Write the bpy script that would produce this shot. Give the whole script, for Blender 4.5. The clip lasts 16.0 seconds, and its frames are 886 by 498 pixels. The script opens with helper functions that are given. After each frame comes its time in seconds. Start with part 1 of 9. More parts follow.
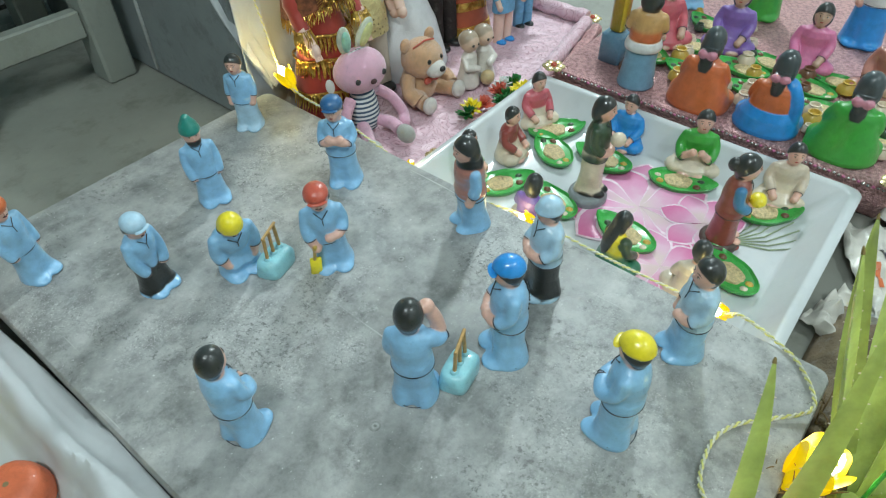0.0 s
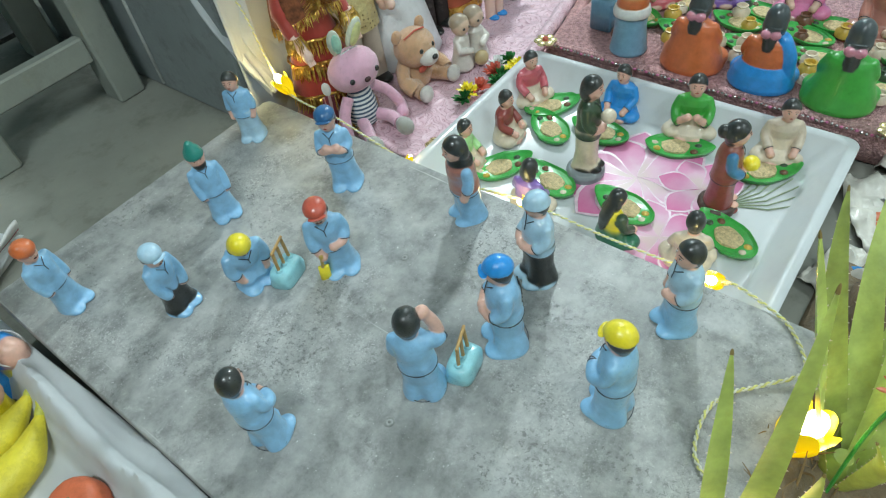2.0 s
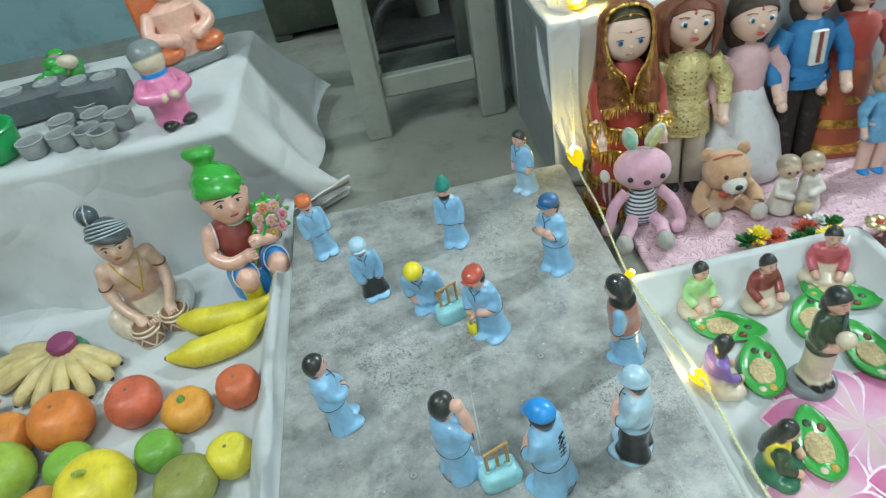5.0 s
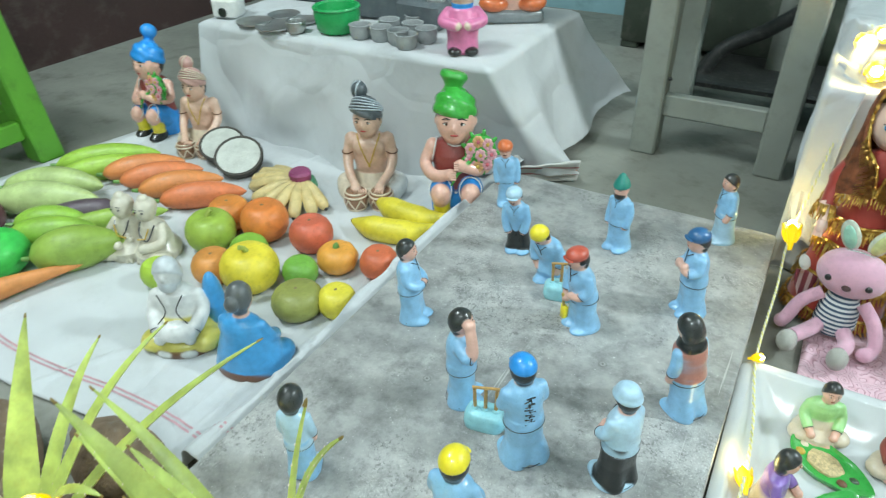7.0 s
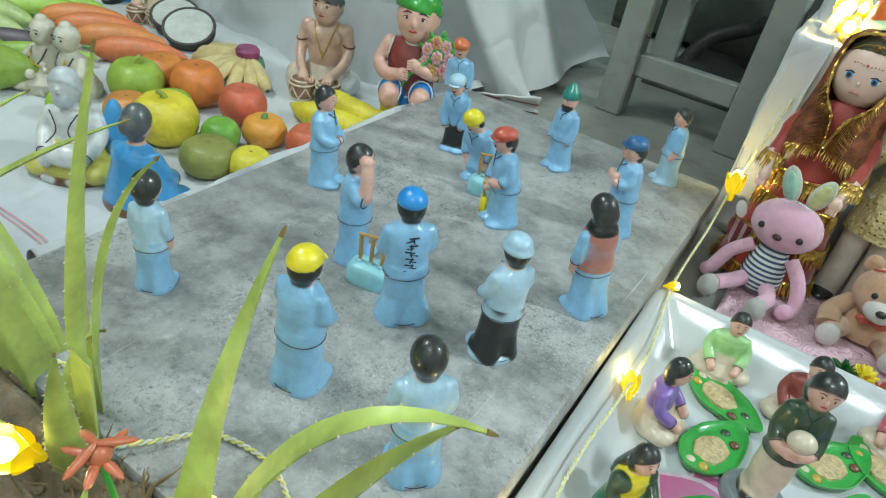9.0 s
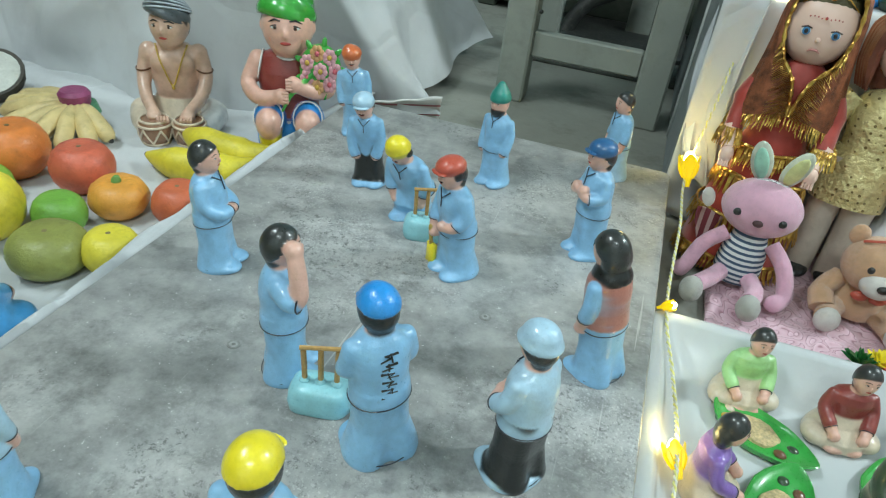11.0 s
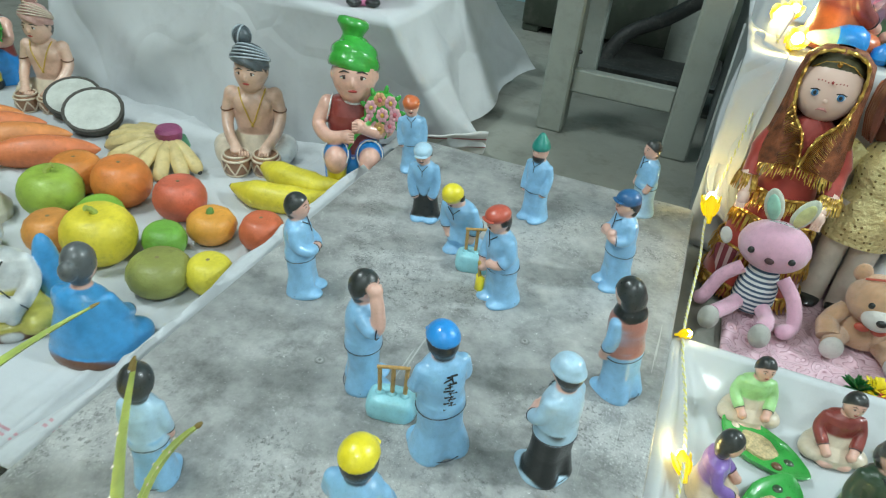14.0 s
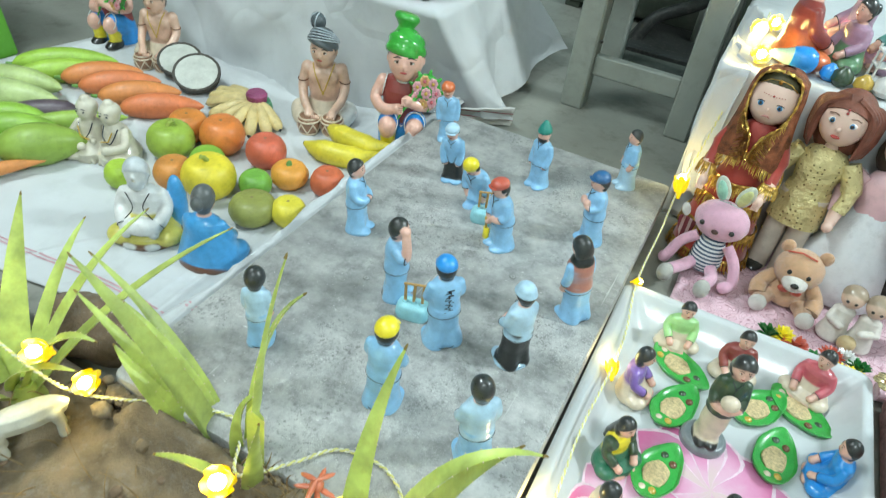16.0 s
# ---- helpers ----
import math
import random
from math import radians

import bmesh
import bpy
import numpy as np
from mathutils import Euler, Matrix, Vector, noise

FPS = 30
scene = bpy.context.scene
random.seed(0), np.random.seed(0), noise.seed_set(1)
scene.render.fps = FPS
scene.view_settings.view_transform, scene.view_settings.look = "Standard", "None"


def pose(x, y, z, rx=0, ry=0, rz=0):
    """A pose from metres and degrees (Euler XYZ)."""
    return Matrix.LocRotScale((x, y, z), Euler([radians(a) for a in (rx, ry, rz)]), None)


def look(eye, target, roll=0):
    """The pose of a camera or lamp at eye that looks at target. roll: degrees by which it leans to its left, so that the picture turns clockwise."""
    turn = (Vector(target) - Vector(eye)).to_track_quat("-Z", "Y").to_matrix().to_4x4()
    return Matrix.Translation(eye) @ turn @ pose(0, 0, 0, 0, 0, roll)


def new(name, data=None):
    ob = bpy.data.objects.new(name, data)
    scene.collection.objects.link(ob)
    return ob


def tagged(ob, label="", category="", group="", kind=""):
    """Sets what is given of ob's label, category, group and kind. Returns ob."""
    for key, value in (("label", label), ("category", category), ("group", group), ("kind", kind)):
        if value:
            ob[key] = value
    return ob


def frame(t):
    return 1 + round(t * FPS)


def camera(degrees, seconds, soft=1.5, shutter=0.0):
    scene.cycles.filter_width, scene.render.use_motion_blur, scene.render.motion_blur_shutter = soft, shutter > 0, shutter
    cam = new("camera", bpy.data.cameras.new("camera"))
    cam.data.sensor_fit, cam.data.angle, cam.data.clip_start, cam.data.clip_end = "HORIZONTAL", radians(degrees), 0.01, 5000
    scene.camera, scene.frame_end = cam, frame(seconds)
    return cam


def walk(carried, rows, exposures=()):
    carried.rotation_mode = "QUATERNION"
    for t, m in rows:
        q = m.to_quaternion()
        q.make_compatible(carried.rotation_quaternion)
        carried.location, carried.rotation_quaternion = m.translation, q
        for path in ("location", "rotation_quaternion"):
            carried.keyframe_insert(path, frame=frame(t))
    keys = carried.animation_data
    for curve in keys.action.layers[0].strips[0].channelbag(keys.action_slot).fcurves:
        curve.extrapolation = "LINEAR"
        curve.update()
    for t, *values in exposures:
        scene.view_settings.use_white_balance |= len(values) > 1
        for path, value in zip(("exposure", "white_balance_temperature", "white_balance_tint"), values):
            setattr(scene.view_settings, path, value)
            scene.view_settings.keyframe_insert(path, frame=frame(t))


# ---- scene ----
cam = camera(68.4, 16.0, soft=1.15, shutter=0.25)
PATH = [
    (0, (-0.188, -0.23, 0.492), (0.92, 0.68, -0.902), -0.4),
    (0.5, (-0.193, -0.208, 0.489), (0.904, 0.655, -0.944), -3.0),
    (1, (-0.193, -0.206, 0.503), (0.873, 0.635, -0.965), -5.6),
    (1.5, (-0.183, -0.234, 0.523), (0.815, 0.661, -0.961), -7.6),
    (2, (-0.159, -0.257, 0.54), (0.811, 0.683, -0.935), -9.3),
    (2.5, (-0.139, -0.284, 0.557), (0.736, 0.724, -0.932), -10.7),
    (3, (-0.12, -0.308, 0.569), (0.716, 0.817, -0.858), -10.6),
    (3.5, (-0.094, -0.333, 0.573), (0.628, 0.913, -0.815), -9.5),
    (4, (-0.052, -0.363, 0.582), (0.419, 1.041, -0.762), -10.9),
    (4.3, (-0.012, -0.372, 0.585), (0.358, 1.098, -0.721), -10.6),
    (4.5, (0.011, -0.372, 0.588), (0.277, 1.122, -0.715), -11.0),
    (4.7, (0.035, -0.373, 0.592), (0.198, 1.144, -0.701), -11.6),
    (6.8, (0.267, -0.418, 0.532), (-0.497, 1.037, -0.609), -2.6),
    (7, (0.287, -0.435, 0.529), (-0.566, 0.982, -0.596), -1.5),
    (7.5, (0.34, -0.467, 0.514), (-0.685, 0.894, -0.534), 3.9),
    (8, (0.38, -0.473, 0.476), (-0.605, 0.884, -0.615), 8.1),
    (8.5, (0.384, -0.459, 0.427), (-0.519, 0.947, -0.672), 8.9),
    (9, (0.367, -0.425, 0.38), (-0.404, 1.043, -0.739), 11.1),
    (9.2, (0.352, -0.42, 0.377), (-0.395, 1.069, -0.729), 11.5),
    (11.3, (0.219, -0.293, 0.324), (-0.16, 1.332, -0.777), 7.6),
    (11.5, (0.21, -0.288, 0.312), (-0.143, 1.359, -0.767), 8.0),
    (12, (0.198, -0.254, 0.313), (-0.17, 1.387, -0.77), 5.5),
    (12.5, (0.206, -0.242, 0.306), (-0.165, 1.418, -0.746), 5.5),
    (13, (0.202, -0.246, 0.343), (-0.25, 1.392, -0.711), 4.2),
    (13.5, (0.213, -0.304, 0.394), (-0.288, 1.308, -0.678), 4.9),
    (14, (0.24, -0.378, 0.428), (-0.308, 1.192, -0.683), 6.0),
    (14.5, (0.264, -0.424, 0.467), (-0.336, 1.112, -0.665), 6.4),
    (15, (0.288, -0.481, 0.501), (-0.365, 0.996, -0.679), 7.7),
    (15.5, (0.319, -0.513, 0.555), (-0.322, 0.982, -0.608), 6.2),
    (16, (0.345, -0.549, 0.582), (-0.28, 0.878, -0.672), 7.4),
]
walk(cam, [(t, look(eye, target, roll)) for t, eye, target, roll in PATH],
     exposures=[(0, -0.22), (4.7, -0.12), (6.8, 0.18), (7.5, 0.08), (8.2, -0.06), (9.2, -0.20), (11.3, -0.12), (12.0, -0.06), (13.0, 0.02), (14.0, -0.04), (14.6, 0.06), (15.0, 0.22), (15.5, 0.04), (16, 0.18)])

# ---- light ----
world = bpy.data.worlds.new("world")
scene.world = world
world.use_nodes = True
world.node_tree.nodes["Background"].inputs[0].default_value = (0.75, 0.85, 0.82, 1)
world.node_tree.nodes["Background"].inputs[1].default_value = 0.52
scene.view_settings.exposure = 0.0


def tube_lamp(x, y, z, length, rz, watts, colour, depth=0.10):
    lamp = bpy.data.lights.new("tube_lamp", "AREA")
    lamp.shape, lamp.size, lamp.size_y, lamp.energy, lamp.color = "RECTANGLE", length, depth, watts, colour
    ob = new("tube_lamp", lamp)
    ob.matrix_world = look((x, y, z), (x * 0.75, y * 0.75, 0)) @ pose(0, 0, 0, 0, 0, rz)
    return ob


COOL = (0.832, 0.978, 1.0)
tube_lamp(-1.05, -0.35, 2.25, 0.8, 8, 36, COOL, 0.30)
# small bulb-sized lamp, placed by its reflection in the tray
tube_lamp(2.10, 0.88, 1.93, 0.20, 80, 45, COOL, 0.17)
# added front fill, shifted towards +x to suit the figures' shadows
tube_lamp(0.6, -1.5, 2.30, 1.0, 0, 23, COOL)

# ---- materials ----
MATS = {}
TINT = {}


def node_mat(name):
    m = bpy.data.materials.new(name)
    m.use_nodes = True
    n = m.node_tree.nodes
    return m, n, m.node_tree.links, n["Principled BSDF"]


def noise_tex(n, l, coord, scale, detail=4, rough=0.6):
    t = n.new("ShaderNodeTexNoise")
    t.inputs["Scale"].default_value, t.inputs["Detail"].default_value, t.inputs["Roughness"].default_value = scale, detail, rough
    l.new(coord, t.inputs["Vector"])
    return t


def ramp(n, l, fac, stops):
    r = n.new("ShaderNodeValToRGB")
    els = r.color_ramp.elements
    while len(els) < len(stops):
        els.new(0.5)
    for e, (p, c) in zip(els, stops):
        e.position, e.color = p, (c if len(c) == 4 else (*c, 1))
    l.new(fac, r.inputs[0])
    return r


def mixed(n, l, fac, a, b, mode="MIX"):
    m = n.new("ShaderNodeMix")
    m.data_type, m.blend_type = "RGBA", mode
    for s, v in ((0, fac), (6, a), (7, b)):
        if isinstance(v, (int, float)):
            m.inputs[s].default_value = v
        elif isinstance(v, tuple):
            m.inputs[s].default_value = (*v[:3], 1)
        else:
            l.new(v, m.inputs[s])
    return m.outputs[2]


def surface(name, rgb, rough=0.35, var=0.18, scale=40.0, fine=260.0, bump=0.12, dirt=(0.25, 0.23, 0.2), dirty=0.12, metal=0.0, coat=0.0, sheen=0.0, object_var=0.0, trans=0.0):
    """Plain painted or natural surface with mottling, grime and fine relief."""
    if name in MATS:
        return MATS[name]
    m, n, l, p = node_mat(name)
    co = n.new("ShaderNodeTexCoord").outputs["Object"]
    big = noise_tex(n, l, co, scale)
    small = noise_tex(n, l, co, fine, 3)
    dark, light = tuple(c * (1 - var) for c in rgb), tuple(min(1, c * (1 + var)) for c in rgb)
    c1 = ramp(n, l, big.outputs[0], [(0.3, dark), (0.7, light)]).outputs[0]
    grime = ramp(n, l, noise_tex(n, l, co, scale * 2.3, 6, 0.7).outputs[0], [(0.52, (0, 0, 0)), (0.75, (1, 1, 1))]).outputs[0]
    g = n.new("ShaderNodeMath")
    g.operation = "MULTIPLY"
    g.inputs[1].default_value = dirty * 2
    l.new(grime, g.inputs[0])
    c2 = mixed(n, l, g.outputs[0], c1, tuple(c * d for c, d in zip(rgb, dirt)) if max(rgb) > 0.2 else dirt)
    if object_var:
        info = n.new("ShaderNodeObjectInfo")
        v = ramp(n, l, info.outputs["Random"], [(0, (1 - object_var,) * 3), (1, (1 + object_var,) * 3)]).outputs[0]
        c2 = mixed(n, l, 1.0, c2, v, "MULTIPLY")
    l.new(c2, p.inputs["Base Color"])
    r = n.new("ShaderNodeMapRange")
    r.inputs[3].default_value, r.inputs[4].default_value = max(0.05, rough - 0.1), min(1, rough + 0.15)
    l.new(small.outputs[0], r.inputs[0])
    l.new(r.outputs[0], p.inputs["Roughness"])
    b = n.new("ShaderNodeBump")
    b.inputs["Strength"].default_value, b.inputs["Distance"].default_value = bump, 0.002
    hsum = n.new("ShaderNodeMath")
    hsum.operation = "ADD"
    l.new(big.outputs[0], hsum.inputs[0])
    l.new(small.outputs[0], hsum.inputs[1])
    l.new(hsum.outputs[0], b.inputs["Height"])
    l.new(b.outputs[0], p.inputs["Normal"])
    p.inputs["Metallic"].default_value = metal
    p.inputs["Coat Weight"].default_value = coat
    p.inputs["Coat Roughness"].default_value = 0.12
    p.inputs["Sheen Weight"].default_value = sheen
    p.inputs["Transmission Weight"].default_value = trans
    MATS[name] = m
    return m


def paint(name, rgb, **k):
    """Glossy enamel over clay."""
    TINT[name] = tuple(rgb)
    return surface(name, rgb, **{**dict(rough=0.28, var=0.10, scale=90, fine=500, bump=0.10, dirty=0.10, coat=0.35), **k})


def clay_mat():
    """One glossy enamel for modelled clay, brushed in the colours of the "paint" layer."""
    m, n, l, p = node_mat("painted_clay")
    co = n.new("ShaderNodeTexCoord").outputs["Object"]
    at = n.new("ShaderNodeAttribute")
    at.attribute_name = "paint"
    big, small = noise_tex(n, l, co, 90), noise_tex(n, l, co, 520, 3)
    tone = ramp(n, l, big.outputs[0], [(0.3, (0.86, 0.86, 0.86)), (0.7, (1.10, 1.10, 1.10))]).outputs[0]
    c = mixed(n, l, 1.0, at.outputs["Color"], tone, "MULTIPLY")
    grime = ramp(n, l, noise_tex(n, l, co, 210, 6, 0.72).outputs[0], [(0.60, (0, 0, 0)), (0.78, (0.55, 0.55, 0.55))]).outputs[0]
    worn = mixed(n, l, 1.0, c, (0.62, 0.58, 0.52), "MULTIPLY")
    l.new(mixed(n, l, grime, c, worn), p.inputs["Base Color"])
    r = n.new("ShaderNodeMapRange")
    r.inputs[3].default_value, r.inputs[4].default_value = 0.20, 0.42
    l.new(small.outputs[0], r.inputs[0])
    l.new(r.outputs[0], p.inputs["Roughness"])
    b = n.new("ShaderNodeBump")
    b.inputs["Strength"].default_value, b.inputs["Distance"].default_value = 0.16, 0.002
    h = n.new("ShaderNodeMath")
    h.operation = "ADD"
    l.new(big.outputs[0], h.inputs[0])
    l.new(small.outputs[0], h.inputs[1])
    l.new(h.outputs[0], b.inputs["Height"])
    l.new(b.outputs[0], p.inputs["Normal"])
    p.inputs["Coat Weight"].default_value, p.inputs["Coat Roughness"].default_value = 0.5, 0.10
    return m


def glow(name, rgb, strength):
    m, n, l, p = node_mat(name)
    p.inputs["Base Color"].default_value = (*rgb, 1)
    p.inputs["Emission Color"].default_value = (*rgb, 1)
    p.inputs["Emission Strength"].default_value = strength
    return m


# painted clay colours
SKY = paint("sky_blue_paint", (0.27, 0.53, 0.78))
PALE = paint("pale_blue_paint", (0.42, 0.62, 0.76))
WHITE = paint("white_paint", (0.75, 0.76, 0.74))
BLACK = paint("black_paint", (0.012, 0.014, 0.013), var=0.3)
INK = paint("dark_line_paint", (0.03, 0.035, 0.05))
SKIN = paint("flesh_paint", (0.78, 0.46, 0.36), dirty=0.16)
TAN = paint("tan_flesh_paint", (0.66, 0.44, 0.33), var=0.2, scale=50, dirty=0.3, dirt=(0.40, 0.27, 0.20), rough=0.2, coat=0.6)
LIP = paint("lip_paint", (0.45, 0.06, 0.05))
BLUE = paint("bright_blue_paint", (0.025, 0.29, 0.74))
NAVY = paint("navy_paint", (0.03, 0.13, 0.30))
YELLOW = paint("yellow_paint", (0.85, 0.70, 0.03))
RED = paint("red_paint", (0.55, 0.10, 0.06))
ORANGE = paint("orange_paint", (0.65, 0.16, 0.05))
TEAL = paint("teal_paint", (0.02, 0.25, 0.20))
CYAN = paint("turquoise_paint", (0.30, 0.62, 0.68))
OLIVE = paint("dark_green_paint", (0.035, 0.07, 0.035))
GREEN = paint("green_paint", (0.05, 0.38, 0.05), rough=0.16, coat=0.7)
LEAFG = paint("leaf_green_paint", (0.04, 0.36, 0.06))
MINT = paint("mint_paint", (0.40, 0.72, 0.30))
PURPLE = paint("purple_paint", (0.24, 0.14, 0.45))
MAROON = paint("maroon_paint", (0.28, 0.055, 0.045), dirty=0.2)
ROSE = paint("rose_paint", (0.58, 0.12, 0.15))
PINK = paint("pink_paint", (0.70, 0.20, 0.38))
SALMON = paint("salmon_paint", (0.46, 0.19, 0.145))
CREAM = paint("cream_paint", (0.68, 0.58, 0.44))
BEIGE = paint("beige_paint", (0.62, 0.52, 0.40))
BROWN = paint("brown_paint", (0.16, 0.07, 0.035))
GREY = paint("grey_paint", (0.22, 0.25, 0.26))
GOLDP = paint("gold_paint", (0.55, 0.36, 0.06))
HAIR = paint("hair_paint", (0.03, 0.034, 0.032), rough=0.22, dirty=0.06, dirt=(0.10, 0.10, 0.09))
STUMP = surface("varnished_wood", (0.50, 0.30, 0.10), rough=0.4, scale=200)

# fruit
def fruit_mat(name, rgb, rough=0.38):
    return surface(name, tuple(0.86 * c + 0.03 for c in rgb), rough=0.42, var=0.24, scale=24, fine=380, bump=0.3, dirty=0.22, coat=0.06)


# cloth, plush, stone, soil
WHITE_CLOTH = surface("white_cotton", (0.545, 0.570, 0.580), rough=0.9, var=0.05, scale=7, fine=900, bump=0.25, dirty=0.08, sheen=0.2)


def crease(m, scale, strength, dist):
    """Adds ridged creases to a cloth's relief."""
    n, l = m.node_tree.nodes, m.node_tree.links
    p = n["Principled BSDF"]
    old = p.inputs["Normal"].links[0].from_socket
    t = n.new("ShaderNodeTexNoise")
    t.noise_type = "RIDGED_MULTIFRACTAL"
    t.inputs["Scale"].default_value, t.inputs["Detail"].default_value, t.inputs["Distortion"].default_value = scale, 3, 0.4
    co = n.new("ShaderNodeTexCoord").outputs["Object"]
    l.new(co, t.inputs["Vector"])
    b = n.new("ShaderNodeBump")
    b.inputs["Strength"].default_value, b.inputs["Distance"].default_value = strength, dist
    l.new(t.outputs[0], b.inputs["Height"])
    l.new(old, b.inputs["Normal"])
    v = n.new("ShaderNodeTexVoronoi")
    v.feature = "DISTANCE_TO_EDGE"
    v.inputs["Scale"].default_value = scale * 0.75
    wv = noise_tex(n, l, co, scale * 0.5, 2)
    l.new(mixed(n, l, 0.18, co, wv.outputs["Color"]), v.inputs["Vector"])
    line = ramp(n, l, v.outputs["Distance"], [(0.0, (0, 0, 0)), (0.05, (1, 1, 1))]).outputs[0]
    b2 = n.new("ShaderNodeBump")
    b2.inputs["Strength"].default_value, b2.inputs["Distance"].default_value = 0.35, 0.004
    l.new(line, b2.inputs["Height"])
    l.new(b.outputs[0], b2.inputs["Normal"])
    l.new(b2.outputs[0], p.inputs["Normal"])


crease(WHITE_CLOTH, 6.5, 1.0, 0.030)
PLUSH_PINK = surface("pink_plush", (0.72, 0.40, 0.52), rough=0.95, var=0.08, scale=60, fine=1400, bump=0.5, sheen=0.6)
PLUSH_TAN = surface("tan_plush", (0.68, 0.40, 0.22), rough=0.95, var=0.14, scale=60, fine=1200, bump=0.8, sheen=0.6)
PLUSH_WHITE = surface("white_plush", (0.78, 0.74, 0.68), rough=0.95, var=0.08, scale=60, fine=1200, bump=0.8, sheen=0.6)
PLUSH_GREY = surface("grey_plush", (0.42, 0.42, 0.38), rough=0.95, var=0.08, scale=60, fine=1200, bump=0.6, sheen=0.4)
PLUSH_MINT = surface("mint_felt", (0.36, 0.66, 0.52), rough=0.95, fine=1200, bump=0.4)
PLUSH_LEMON = surface("lemon_felt", (0.72, 0.74, 0.34), rough=0.95, fine=1200, bump=0.4)
PLASTIC = surface("white_foam_tray", (0.57, 0.60, 0.61), rough=0.42, var=0.03, scale=12, fine=300, bump=0.03, dirty=0.05)
gloss = PLASTIC.node_tree.nodes["Principled BSDF"].inputs["Roughness"]
PLASTIC.node_tree.links.remove(gloss.links[0])
gloss.default_value = 0.10
DOLLSKIN = surface("vinyl_skin", (0.80, 0.56, 0.46), rough=0.35, var=0.04, scale=40, bump=0.03, dirty=0.03)
WIREM = surface("yellow_wire", (0.75, 0.72, 0.25), rough=0.4, scale=200)
WIREW = surface("clear_wire", (0.72, 0.72, 0.62), rough=0.35, scale=200)
GREYWOOD = surface("grey_painted_wood", (0.265, 0.285, 0.25), rough=0.6, var=0.10, scale=9, fine=160, bump=0.2, dirty=0.14)
GREENWOOD = surface("green_painted_wood", (0.12, 0.38, 0.035), rough=0.4, var=0.12, scale=12, fine=160, bump=0.2, dirty=0.2)
METAL = surface("grey_steel_sheet", (0.24, 0.27, 0.27), rough=0.45, var=0.12, scale=9, fine=120, bump=0.08, dirty=0.3)
FLOORM = surface("cement_floor", (0.255, 0.26, 0.225), rough=0.55, var=0.16, scale=5, fine=90, bump=0.15, dirty=0.3)
TEALWALL = surface("pale_blue_wall", (0.25, 0.42, 0.46), rough=0.8, var=0.08, scale=4, fine=120, bump=0.1, dirty=0.2)
DARKWALL = surface("maroon_wall", (0.05, 0.025, 0.022), rough=0.8, var=0.2, scale=4, fine=120, bump=0.1)
CEIL = surface("whitewash", (0.82, 0.84, 0.83), rough=0.9, scale=3, fine=80)
RUBBER = surface("black_rubber", (0.02, 0.022, 0.02), rough=0.5, scale=30)
ALOE = surface("aloe_leaf", (0.40, 0.49, 0.12), rough=0.4, var=0.36, scale=26, fine=160, bump=0.15, dirty=0.2, dirt=(0.8, 0.6, 0.3), object_var=0.2)
ALOE.node_tree.nodes["Principled BSDF"].inputs["Subsurface Weight"].default_value = 0.35
ALOE.node_tree.nodes["Principled BSDF"].inputs["Subsurface Radius"].default_value = (0.012, 0.014, 0.004)
ALOETIP = surface("aloe_dry_tip", (0.24, 0.17, 0.05), rough=0.7, scale=60)
SOIL = surface("sandy_soil", (0.19, 0.145, 0.09), rough=0.95, var=0.35, scale=30, fine=330, bump=1.0, dirty=0.4)
ROCK = surface("brown_rock", (0.20, 0.14, 0.09), rough=0.85, var=0.3, scale=35, fine=300, bump=0.8, dirty=0.3)
BULB = glow("lamp_core", (1.0, 0.93, 0.62), 22)


def petal_mat():
    m, n, l, p = node_mat("lit_yellow_petal")
    p.inputs["Base Color"].default_value = (0.85, 0.62, 0.01, 1)
    p.inputs["Roughness"].default_value = 0.3
    # emission stands in for bulb light through petals and socket
    p.inputs["Emission Color"].default_value = (1.0, 0.68, 0.0, 1)
    p.inputs["Emission Strength"].default_value = 0.45
    return m


PETAL = petal_mat()


